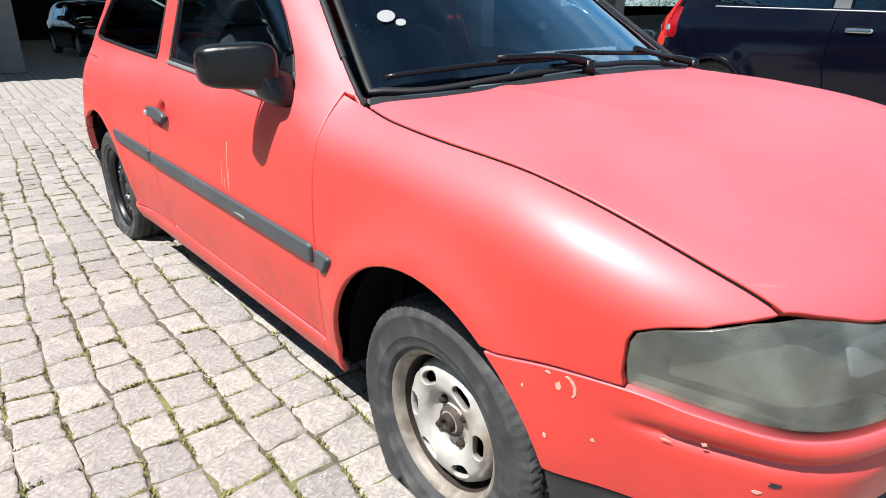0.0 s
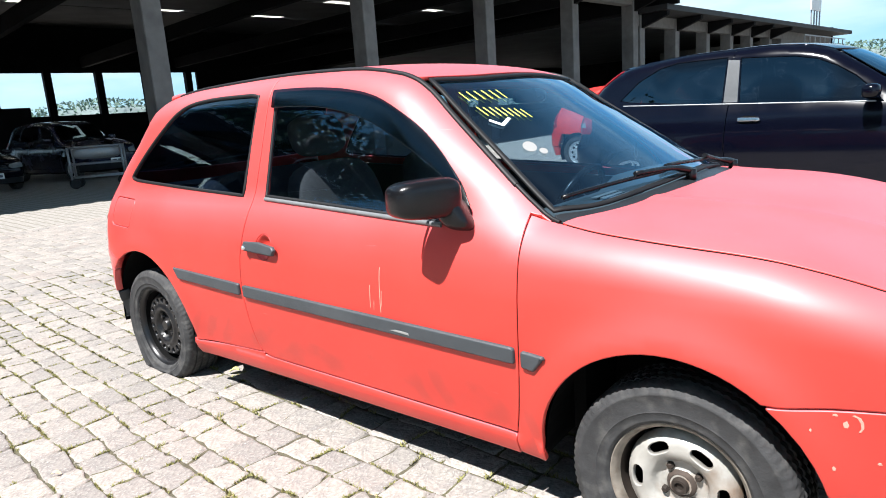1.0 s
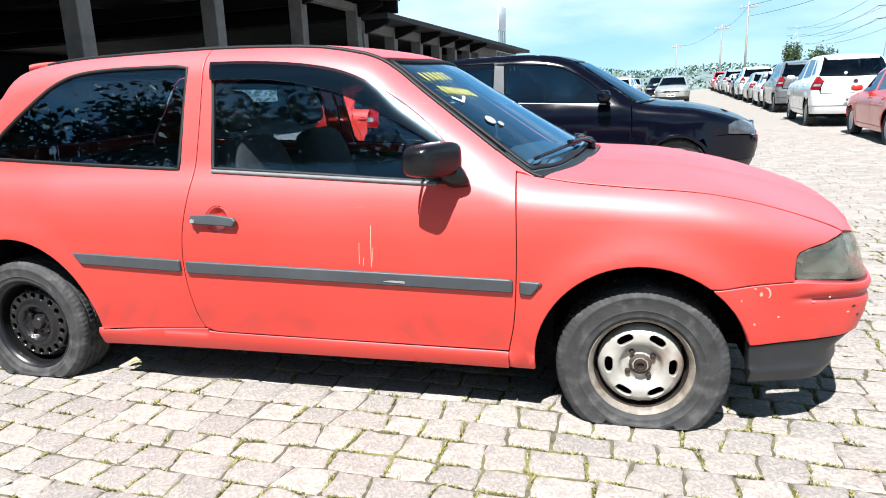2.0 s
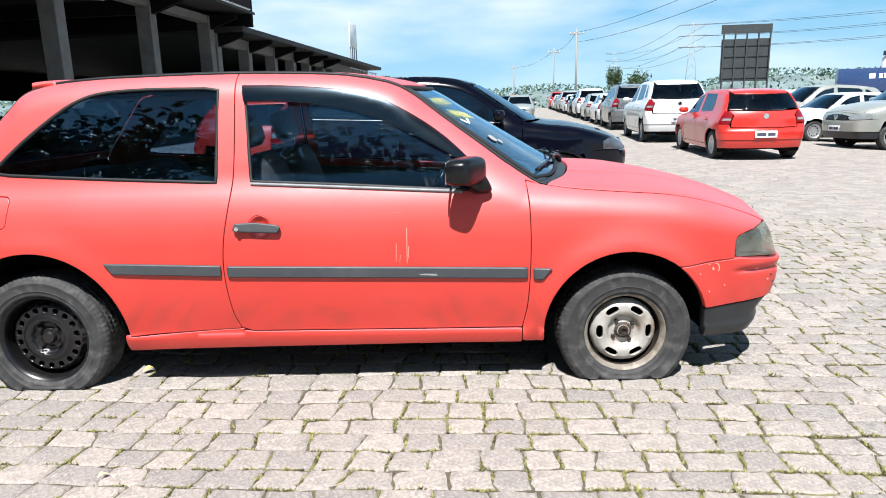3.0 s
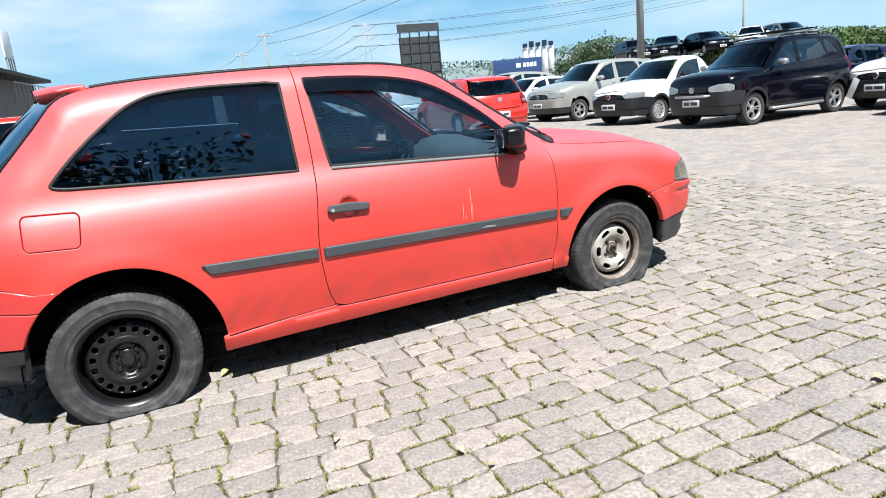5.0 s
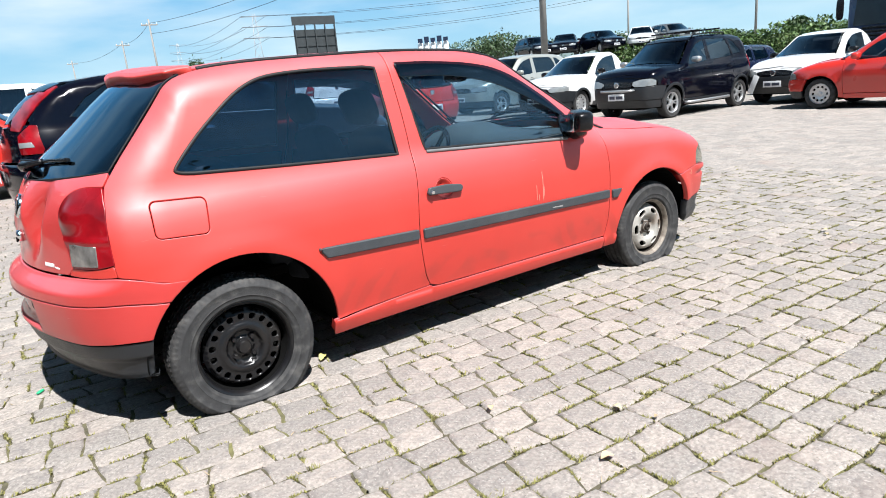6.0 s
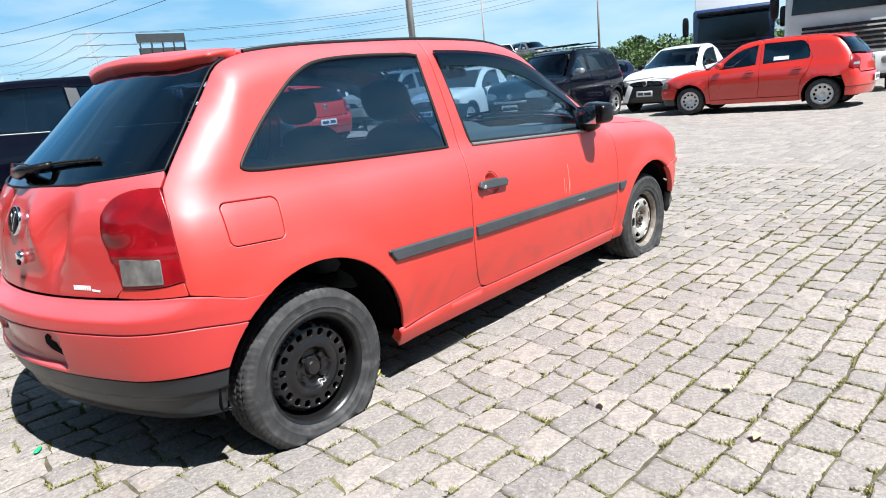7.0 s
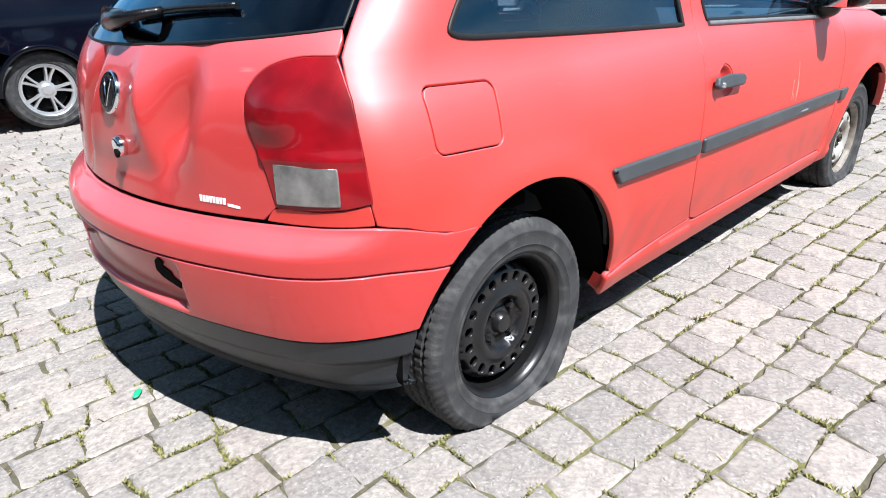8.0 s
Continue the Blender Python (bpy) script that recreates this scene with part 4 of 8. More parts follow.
    def dents(P):
        y, z = P[:, 1], P[:, 2]
        valley = lambda y0, z0, ay, az, lean: np.exp(-np.abs((y - y0 + lean * (z - z0)) / ay) ** 1.6 - ((z - z0) / az) ** 2)
        d = -0.042 * valley(-0.315, 0.775, 0.046, 0.105, 0.30) + 0.020 * valley(-0.225, 0.80, 0.040, 0.11, -0.2) + 0.008 * valley(-0.40, 0.76, 0.04, 0.08, 0.2)
        d -= 0.034 * valley(0.085, 0.775, 0.028, 0.115, 0.5) - 0.012 * valley(0.03, 0.76, 0.03, 0.09, 0.45)
        d -= 0.007 * valley(-0.12, 0.66, 0.18, 0.03, 0.0)
        return d
    sheet("tailgate", B, gate, TAIL, RED_GLOSS, car, h=0.014, dent=dents, label="dented red tailgate")
    pane = np.vstack([glass_right, mirrored(he)[3:], across(rear_top)[1:-1], he[:-3]])
    SLOPE = Flat((0.75, 0, -0.66))
    sheet("rear_window", B, pane, SLOPE, GLASS_REAR, car, h=0.05, gap=0.0, roll=0.002, depth=0.005, lift=-0.003)
    band("rear_window_rubber", B, even(pane, 0.03), 0.006, 0.002, RUBBER, car, closed=True)
    lens = np.vstack([lamp_r, right_half(B, rounded([(50.9, 0.83), (51.7, 0.74), (52.3, 0.646)], 5)), right_half(B, rounded([(49.0, 0.637), (45.0, 0.633)], 4))])
    lamps = sheet("tail_lamp", B, lens, TAIL, LENS_RED, car, h=0.010, gap=0.0004, roll=0.003, lift=0.004, depth=0.03, sides=both, label="red tail lamp with a clear reversing lens",
                  dent=lambda P: 0.016 * np.exp(-(((P[:, 2] - 0.812) / 0.045) ** 2 + ((P[:, 1] + 0.575) / 0.048) ** 2) ** 1.5) + 0.004 * np.exp(-(((P[:, 2] - 0.73) / 0.012) ** 2)))
    under = np.vstack([right_half(B, rounded([(38.3, 0.605), (40.2, 0.633), (45.0, 0.632), (49.0, 0.636), (51.9, 0.645)], 4)), right_half(B, rounded([(52.3, 0.603), (46.0, 0.603), (42.0, 0.603)], 4))])
    sheet("rear_corner_panel", B, under, TAIL, RED, car, h=0.014, gap=0.0004, roll=0.002, sides=both)
    for sd, lm in zip(both, lamps):
        clear = TAIL.place(B, np.stack([np.radians(np.array([40.3, 40.3, 48.7, 48.7])) * 0.75, [0.640, 0.722, 0.716, 0.642]], 1))
        clear[:, 1] = -np.abs(clear[:, 1])
        sheet("reversing_lens", B, clear, TAIL, LENS_CLEAR, lm, h=0.02, lift=0.0075, depth=0.006, sides=(sd,), label="clear ribbed lens")
    # spoiler over the rear window
    sp = np.vstack([B.over(rounded([(-1.175, -0.474), (-1.235, -0.30), (-1.262, 0.0)], 6)), mirrored(B.over(rounded([(-1.175, -0.474), (-1.235, -0.30), (-1.262, 0.0)], 6)))[1:], mirrored(B.over(rounded([(-1.285, -0.482), (-1.370, -0.30), (-1.40, 0.0)], 6)))[::-1], B.over(rounded([(-1.285, -0.482), (-1.370, -0.30), (-1.40, 0.0)], 6))[::-1][1:]])
    sheet("roof_spoiler", B, sp, UP, RED, car, h=0.03, lift=0.016, depth=0.035, roll=0.010, dent=lambda P: 0.030 * np.clip((-1.19 - P[:, 0]) / 0.2, 0, 1))
    # bumpers
    bumper_shells(B, car, bumper_line_f, bumper_line_r)
    return car, B, doors, quarters, dict(window=window, qw=qw)


def across(right):
    """An edge from its left end over the middle to its right end."""
    left = right.copy()
    left[:, 1] *= -1
    return np.vstack([left, right[::-1][1:]])


def right_half(B, pts, cx=-1.05, sign=-1):
    """Points (degrees off the middle, height) round the tail or the nose, on the right-hand half."""
    p = B.round_at(pts, cx, sign)
    p[:, 1] = -np.abs(p[:, 1])
    return p


def bumper_shells(B, car, line_f, line_r):
    NOSE, TAIL = Round(1.0, 1), Round(-1.05, -1)

    def loop(pts, cx, sign):
        p = np.array(pts, float)
        r = B.round_at(p, cx, sign)
        r[:, 1] = -np.abs(r[:, 1])
        return r

    # (degrees off the middle, height): right half from the wheel arch to the middle
    up_f = [(61.8, 0.492), (55.0, 0.505), (47.9, 0.512), (43.0, 0.505), (36.0, 0.497), (24.0, 0.494), (12.0, 0.493), (0.0, 0.493)]
    mid_f = [(54.0, 0.312), (44.0, 0.318), (30.0, 0.332), (15.0, 0.335), (0.0, 0.335)]
    low_f = [(54.5, 0.172), (44.0, 0.168), (30.0, 0.178), (15.0, 0.185), (0.0, 0.188)]
    a, b, c = (loop(rounded(q, 5), 1.0, 1) for q in (up_f, mid_f, low_f))
    arch = lambda cx, cz, r, sg, zs: B.side([(cx + sg * math.sqrt(r * r - (z - cz) ** 2), z) for z in zs])
    a[0], b[0], c[0] = arch(1.225, 0.225, 0.335, 1, (0.492, 0.312, 0.172))
    e = arch(1.225, 0.225, 0.335, 1, (0.46, 0.42, 0.38, 0.345))
    def closed(top, bottom, edge):
        return np.vstack([top, mirrored(top)[1:], mirrored(edge) if len(edge) else np.zeros((0, 3)), mirrored(bottom)[::-1], bottom[::-1][1:], edge[::-1] if len(edge) else np.zeros((0, 3))])
    groove = lambda P: (-0.013 * np.exp(-((P[:, 2] - 0.440 - 0.02 * np.abs(P[:, 1])) / 0.010) ** 2) + 0.007 * np.exp(-((P[:, 2] - 0.470 - 0.02 * np.abs(P[:, 1])) / 0.018) ** 2)) * ease(P[:, 0], 1.64, 1.76)
    sheet("front_bumper", B, closed(a, b, e), NOSE, RED, car, h=0.014, dent=groove, depth=0.03, label="red bumper with chipped paint")
    scoop = lambda P: -0.030 * np.exp(-((P[:, 2] - 0.262) / 0.035) ** 2) * ease(P[:, 0], 1.72, 1.80) * (1 - ease(np.abs(P[:, 1]), 0.62, 0.70))
    sheet("lower_bumper", B, closed(b - [0, 0, 0.004], c, np.zeros((0, 3))), NOSE, DARK_BUMPER, car, h=0.022, dent=scoop, depth=0.04, lift=-0.006, label="charcoal plastic lower bumper")
    up_r = [(62.0, 0.557), (57.0, 0.583), (52.3, 0.600), (46.0, 0.602), (38.0, 0.601), (25.0, 0.600), (10.0, 0.599), (0.0, 0.599)]
    mid_r = [(58.0, 0.362), (50.0, 0.362), (40.0, 0.362), (25.0, 0.368), (12.0, 0.372), (0.0, 0.372)]
    low_r = [(58.0, 0.225), (50.0, 0.215), (40.0, 0.215), (20.0, 0.225), (0.0, 0.228)]
    fold_r = [(60.0, 0.490), (55.0, 0.500), (50.0, 0.507), (40.0, 0.511), (25.0, 0.512), (12.0, 0.512), (0.0, 0.512)]
    a, f, b, c = (loop(rounded(q, 5), -1.05, -1) for q in (up_r, fold_r, mid_r, low_r))
    a[0], f[0], b[0], c[0] = arch(-1.215, 0.235, 0.365, -1, (0.556, 0.488, 0.362, 0.225))
    e_up = arch(-1.215, 0.235, 0.365, -1, (0.53, 0.51))
    e_low = arch(-1.215, 0.235, 0.365, -1, (0.465, 0.435, 0.40))
    ledge = lambda P: 0.002 * np.exp(-(((P[:, 2] - 0.553) / 0.026) ** 2))
    step = lambda P: -0.032 * ease(-np.abs(P[:, 1]), -0.375, -0.335) * ease(P[:, 2], 0.378, 0.398) * ease(-P[:, 2], -0.508, -0.496)
    sheet("rear_bumper", B, closed(a, f, e_up), TAIL, RED_GLOSS, car, h=0.014, dent=ledge, depth=0.03, lift=0.0, roll=0.004, label="red bumper ledge with scraped paint")
    sheet("bumper_face", B, closed(f - [0, 0, 0.001], b, e_low), TAIL, RED_GLOSS, car, h=0.012, dent=step, depth=0.03, label="red bumper face with an empty plate recess")
    sheet("lower_bumper", B, closed(b - [0, 0, 0.004], c, np.zeros((0, 3))), TAIL, DARK_BUMPER, car, h=0.016, dent=lambda P: -0.012 * ease(-P[:, 2], -0.305, -0.285) * ease(np.abs(P[:, 1]), -0.1, 0.1), depth=0.05, lift=-0.006, label="charcoal plastic lower bumper")
    # headlamps and grille
    rear_edge = B.side([(1.671, 0.519), (1.668, 0.56), (1.670, 0.587), (1.677, 0.602)])
    over_edge = np.vstack([B.side([(1.702, 0.6135), (1.755, 0.626), (1.795, 0.6395)]), B.over(rounded([(1.828, -0.625), (1.857, -0.575), (1.896, -0.48), (1.920, -0.34)], 4)) - [0, 0, 0.004]])
    under_edge = loop(rounded([(18.5, 0.52), (19.5, 0.503), (25.0, 0.500), (33.0, 0.502), (40.0, 0.510), (46.5, 0.518)], 4), 1.0, 1)
    lamp = np.vstack([rear_edge, over_edge, under_edge])
    heads = sheet("headlamp", B, lamp, NOSE, HEADLAMP_HAZE, car, h=0.02, lift=-0.001, depth=0.04, gap=0.0005, roll=0.003, sides=(1, -1), label="yellowed hazy headlamp")
    for ob in heads:
        ob.visible_shadow = False
    bowl = loop([(18.5, 0.51), (46.0, 0.525), (46.0, 0.598), (40.0, 0.612), (30.0, 0.628), (18.5, 0.636)], 1.0, 1)
    # outline of the pale reflection painted inside the lamp
    shine = loop([(19.5, 0.545), (24.0, 0.540), (30.0, 0.545), (30.8, 0.552), (31.2, 0.598), (30.6, 0.606), (19.5, 0.612)], 1.0, 1)
    for sd, ob in zip((1, -1), heads):
        sheet("lamp_bowl", B, bowl, NOSE, HEADLAMP_BOWL, ob, h=0.03, lift=-0.045, depth=0.004, sides=(sd,))
        sheet("reflector", B, shine, NOSE, REFLECTOR, ob, h=0.02, lift=-0.030, depth=0.006, sides=(sd,), dent=lambda P: -0.012 * np.exp(-(((np.abs(P[:, 1]) - 0.40) / 0.07) ** 2)))
    grille = loop(np.vstack([rounded([(17.0, 0.503), (8.0, 0.501), (0.0, 0.501)], 4)]), 1.0, 1)
    gtop = loop(rounded([(17.0, 0.600), (8.0, 0.625), (0.0, 0.632)], 4), 1.0, 1)
    sheet("grille", B, np.vstack([grille, mirrored(grille)[1:], mirrored(gtop)[::-1], gtop[::-1][1:]]), NOSE, BLACK_PLASTIC, car, h=0.03, lift=-0.015, depth=0.03)


def oval(cx, cy, rx, ry, n=20):
    return np.array([(cx + rx * math.cos(k * math.tau / n), cy + ry * math.sin(k * math.tau / n)) for k in range(n)])


def blob_bm(centre, size, power=3.0, rows=12, cols=20):
    """A rounded box (superellipsoid) as used for mirror heads, cushions and the like."""
    bm = bmesh.new()
    sg = lambda v, p: math.copysign(abs(v) ** p, v)
    q = 2.0 / power
    grid = []
    for i in range(rows + 1):
        a = -math.pi / 2 + math.pi * i / rows
        grid.append([bm.verts.new((centre[0] + size[0] / 2 * sg(math.cos(a), q) * sg(math.cos(b), q), centre[1] + size[1] / 2 * sg(math.cos(a), q) * sg(math.sin(b), q), centre[2] + size[2] / 2 * sg(math.sin(a), q)))
                     for b in (math.tau * j / cols for j in range(cols))])
    for i in range(rows):
        for j in range(cols):
            bm.faces.new((grid[i][j], grid[i][(j + 1) % cols], grid[i + 1][(j + 1) % cols], grid[i + 1][j]))
    bmesh.ops.remove_doubles(bm, verts=bm.verts[:], dist=1e-5)
    for f in bm.faces:
        f.smooth = True
    return bm


def furnish_hatch(car, B, doors, quarters, win, qwin):
    """Glass, trim, mirrors, lamps' fittings, seats and all else that is fixed to the red car."""
    both = (1, -1)
    SIDE, UP, NOSE, TAIL = Flat((0, 1, 0)), Flat((0, 0, -1)), Round(1.0, 1), Round(-1.05, -1)
    panes = sheet("door_window", B, win, SIDE, GLASS_SIDE, car, h=0.06, gap=0.0, roll=0.002, depth=0.005, lift=-0.008, sides=both)
    sheet("quarter_window", B, qwin, SIDE, GLASS_QUARTER, car, h=0.06, gap=0.0, roll=0.002, depth=0.005, lift=-0.003, sides=both, label="dark tinted fixed quarter window")
    band("door_window_rubber", B, even(win, 0.03), 0.012, 0.004, RUBBER, car, closed=True, sides=both)
    band("quarter_window_rubber", B, even(qwin, 0.03), 0.013, 0.005, RUBBER, car, closed=True, sides=both)
    sill_line = B.side([(x, 0.857 - 0.054 * (x + 0.30)) for x in np.linspace(-0.30, 0.56, 20)])
    band("window_sill_strip", B, sill_line, 0.014, 0.009, material("grey_sill_rubber", (0.13, 0.135, 0.14), 0.45, grain=0.2, grain_size=30), car, sides=both, label="grey weathered sill strip")
    # smoked wind deflector over the door window
    top = rounded([(-0.345, 1.248), (-0.15, 1.242), (0.06, 1.222), (0.22, 1.185), (0.36, 1.115), (0.49, 1.025), (0.600, 0.925)], 5)
    low = rounded([(0.575, 0.915), (0.46, 0.985), (0.32, 1.058), (0.18, 1.118), (0.02, 1.158), (-0.15, 1.178), (-0.335, 1.184)], 5)
    sheet("wind_deflector", B, B.side(np.vstack([top, low])), SIDE, SMOKED, car, h=0.025, gap=0, lift=0.014, depth=0.006, roll=0.003, sides=both, label="smoked black plastic wind deflector")
    # black corner piece and mirror
    sail = B.side([(0.548, 0.822), (0.672, 0.812), (0.640, 0.868), (0.597, 0.926), (0.560, 0.960), (0.552, 0.90)])
    sheet("mirror_corner", B, sail, SIDE, BLACK_PLASTIC, car, h=0.03, gap=0, lift=0.004, depth=0.01, sides=both)
    for sd in both:
        m = new("door_mirror")
        m.parent = car
        bm = blob_bm((0.0, 0.0, 0.0), (0.108, 0.186, 0.116), 4.0, 16, 28)
        for v in bm.verts:
            k = v.co.y / 0.086 * sd
            v.co.z *= 0.93 + 0.07 * k
            v.co.x += 0.020 * k
            if v.co.x < -0.055:
                v.co.x = -0.055 + (v.co.x + 0.055) * 0.2
        bmesh.ops.transform(bm, matrix=pose(0.572, sd * -0.826, 0.899, 0, 0, sd * -16), verts=bm.verts[:])
        part("housing", bm, BLACK_PLASTIC, m, "glossy black mirror housing")
        bm = box_bm(-0.002, 0.002, -0.062, 0.062, -0.043, 0.043, 0.0015)
        bmesh.ops.transform(bm, matrix=pose(0.508, sd * -0.794, 0.895, 0, 0, sd * -12), verts=bm.verts[:])
        part("mirror_glass", bm, CHROME, m)
        bm = blob_bm((0, 0, 0), (0.092, 0.118, 0.100), 3.6, 12, 20)
        for v in bm.verts:
            v.co.x -= 0.55 * (v.co.z + 0.05)
            v.co.z -= 0.25 * sd * v.co.y
        bmesh.ops.transform(bm, matrix=pose(0.640, sd * -0.738, 0.848, 0, 0, sd * 12), verts=bm.verts[:])
        part("foot", bm, BLACK_PLASTIC, m)
    # rubbing strips, three a side
    def strip(x0, x1, z0, z1, tip0=0.0, tip1=0.0):
        n = 12
        lower = [(x0 + tip0 + (x1 - tip1 - x0 - tip0) * k / n, z0 - 0.023 + (z1 - z0) * k / n) for k in range(n + 1)]
        upper = [(x1 + (x0 - x1) * k / n, z1 + 0.023 + (z0 - z1) * k / n) for k in range(n + 1)]
        return B.side(lower + upper)
    for st in (strip(-0.908, -0.428, 0.532, 0.514, 0.035), strip(-0.403, 0.820, 0.511, 0.481), strip(0.842, 0.918, 0.477, 0.474, 0, 0.035)):
        sheet("rubbing_strip", B, st, SIDE, TRIM, car, h=0.016, gap=0, lift=0.013, depth=0.016, roll=0.006, sides=both, label="weathered grey plastic rubbing strip")
    # door handles in their cups
    for sd, dr in zip(both, doors):
        cup = B.side(oval(-0.262, 0.690, 0.046, 0.046, 24))
        sheet("handle_cup", B, cup, SIDE, RED, dr, h=0.006, gap=0, lift=-0.0005, depth=0.004, sides=(sd,), dent=lambda P: -0.026 * np.exp(-(((P[:, 0] + 0.262) / 0.036) ** 2 + ((P[:, 2] - 0.690) / 0.036) ** 2) ** 2))
        grip = B.side([(-0.366, 0.682), (-0.355, 0.705), (-0.27, 0.707), (-0.185, 0.697), (-0.172, 0.684), (-0.185, 0.664), (-0.27, 0.668), (-0.355, 0.672)])
        sheet("door_handle", B, grip, SIDE, TRIM, dr, h=0.010, gap=0, lift=0.026, depth=0.016, roll=0.006, sides=(sd,), label="grey plastic pull handle")
        part("lock", add_tube(bmesh.new(), [(-0.345, sd * -0.79, 0.688), (-0.345, sd * -0.812, 0.688)], 0.008, 12), CHROME, dr)
    # scratches and chips in the paint
    for x, z0, z1, w in ((0.329, 0.53, 0.675, 0.003), (0.335, 0.55, 0.60, 0.002), (0.285, 0.54, 0.615, 0.0025), (0.300, 0.535, 0.565, 0.002)):
        sheet("scratch", B, B.side([(x, z0), (x + w, z0), (x + w * 0.5 + 0.004, z1), (x + 0.003, z1)]), SIDE, PRIMER, doors[0], h=0.02, gap=0, roll=0.0004, depth=0.001, lift=0.0008, label="pale scratch")
    sheet("scuff", B, B.side([(0.372, 0.484), (0.452, 0.479), (0.450, 0.487), (0.40, 0.489)]), SIDE, PALE_SCUFF, doors[0], h=0.02, gap=0, roll=0.0004, depth=0.001, lift=0.0145)
    scrape = [(1.583, 0.500), (1.592, 0.496), (1.598, 0.486), (1.599, 0.474), (1.595, 0.466)]
    for (xa, za), (xb_, zb) in zip(scrape, scrape[1:]):
        sheet("paint_scrape", B, B.side([(xa - 0.003, za - 0.001), (xb_ - 0.003, zb - 0.001), (xb_ + 0.002, zb + 0.001), (xa + 0.002, za + 0.001)]), SIDE, PRIMER, car, h=0.01, gap=0, roll=0.0004, depth=0.001, lift=0.0012, label="pale primer scrape")
    rnd = random.Random(4)
    chips = ((1.553, 0.497, 0.012, 0.005, 0), (1.572, 0.478, 0.010, 0.016, 0), (1.557, 0.385, 0.007, 0.010, 0), (1.629, 0.403, 0.009, 0.006, 0), (1.515, 0.461, 0.005, 0.007, 0), (1.731, 0.449, 0.016, 0.003, 0),
             (1.778, 0.459, 0.008, 0.006, 0), (1.860, 0.421, 0.014, 0.009, 1), (1.843, 0.404, 0.013, 0.006, 0), (1.880, 0.388, 0.014, 0.009, 1), (1.746, 0.479, 0.007, 0.003, 0))
    for x, z, rx, rz, dark in chips:
        rx, rz = rx * 0.44, rz * 0.48
        ragged = [(x + rx * (0.6 + 0.8 * rnd.random()) * math.cos(a), z + rz * (0.6 + 0.8 * rnd.random()) * math.sin(a)) for a in (math.tau * k / 13 for k in range(13))]
        sheet("paint_chip", B, B.side(ragged), SIDE, DARK_BUMPER if dark else PRIMER, car, h=0.01, gap=0, roll=0.0004, depth=0.001, lift=0.0012, label="bare plastic chip" if dark else "pale primer chip")
    # handwriting on the screen: plain bars; a tick below it
    def stroke(p, q, w, mat):
        p, q = np.array(p), np.array(q)
        d = (q - p) / np.linalg.norm(q - p)
        s_ = np.array([-d[1], d[0]]) * w / 2
        sheet("screen_marking", B, B.over(np.array([p - s_, q - s_, q + s_, p + s_])), UP, mat, car, h=0.03, gap=0, roll=0.0005, depth=0.001, lift=0.003, label="yellow marker bar" if mat is YELLOW_MARK else "white marker stroke")
    for n, p0, p1 in ((3, (0.425, -0.455), (0.487, -0.292)), (4, (0.498, -0.462), (0.590, -0.315))):
        for k in range(n):
            f = (k + 0.1) / n
            a = np.array(p0) + (np.array(p1) - np.array(p0)) * f
            g = (np.array(p1) - np.array(p0)) / n
            down = np.array((0.046, -0.002))
            stroke(a, a + down, 0.0034, YELLOW_MARK)
            stroke(a + g * 0.5, a + g * 0.5 + down, 0.0034, YELLOW_MARK)
    stroke((0.560, -0.478), (0.598, -0.460), 0.010, WHITE_MARK)
    stroke((0.598, -0.462), (0.590, -0.410), 0.010, WHITE_MARK)
    for x, y, r_ in ((0.700, -0.475, 0.024), (0.735, -0.455, 0.014)):
        spot = oval(x, y, r_ * 0.85, r_, 16)
        sheet("screen_sticker", B, B.over(spot), UP, PALE_SCUFF, car, h=0.02, gap=0, roll=0.0005, depth=0.001, lift=0.002, label="pale round sticker")
    # wipers
    def wiper(points, pivot):
        w = new("windscreen_wiper")
        w.parent = car
        lift = np.array([0, 0, 0.022])
        blade = B.over(rounded(points, 6))
        N = B.normal(blade)
        part("blade", add_tube(bmesh.new(), [tuple(p) for p in blade + N * 0.014], 0.0065, 6), BLACK_PLASTIC, w)
        arm = rounded([B.over([pivot])[0] + lift, B.over([pivot])[0] + lift * 1.3 + [-0.03, -0.09 if len(points) else 0, 0.01], blade[len(blade) // 2] + N[len(blade) // 2] * 0.028], 5)
        part("arm", add_tube(bmesh.new(), [tuple(p) for p in arm], [0.011] * 4 + [0.008] * (len(arm) - 4), 8), BLACK_PLASTIC, w)
        part("pivot", add_tube(bmesh.new(), [tuple(B.over([pivot])[0] - [0, 0, 0.01]), tuple(B.over([pivot])[0] + lift * 1.25)], 0.016, 12), BLACK_PLASTIC, w)
    wiper([(0.868, -0.600), (0.930, -0.440), (0.985, -0.25), (1.008, -0.10)], (1.050, -0.10))
    wiper([(0.985, -0.16), (1.005, 0.05), (0.992, 0.22), (0.955, 0.36)], (1.035, 0.42))
    w = new("rear_wiper")
    w.parent = car
    blade = B.round_at([(0, 0.968), (-9, 0.978), (-20, 0.988), (-33, 0.992)], -1.05, -1)
    N = B.normal(blade)
    blade = rounded(blade + N * 0.012 - [0, 0, 0.006], 5)
    part("blade", add_tube(bmesh.new(), [tuple(p) for p in blade[4:]], 0.008, 6), BLACK_PLASTIC, w)
    hub_at = TAIL.place(B, np.array([[math.radians(-2) * 0.75, 0.968]]))[0]
    tip = blade[len(blade) // 2]
    part("arm", add_tube(bmesh.new(), [tuple(p) for p in rounded([hub_at + [-0.03, 0, 0.0], hub_at + [-0.035, -0.12, 0.012], tip], 5)], [0.024, 0.024, 0.022, 0.020, 0.018] + [0.012] * 6, 8), BLACK_PLASTIC, w)
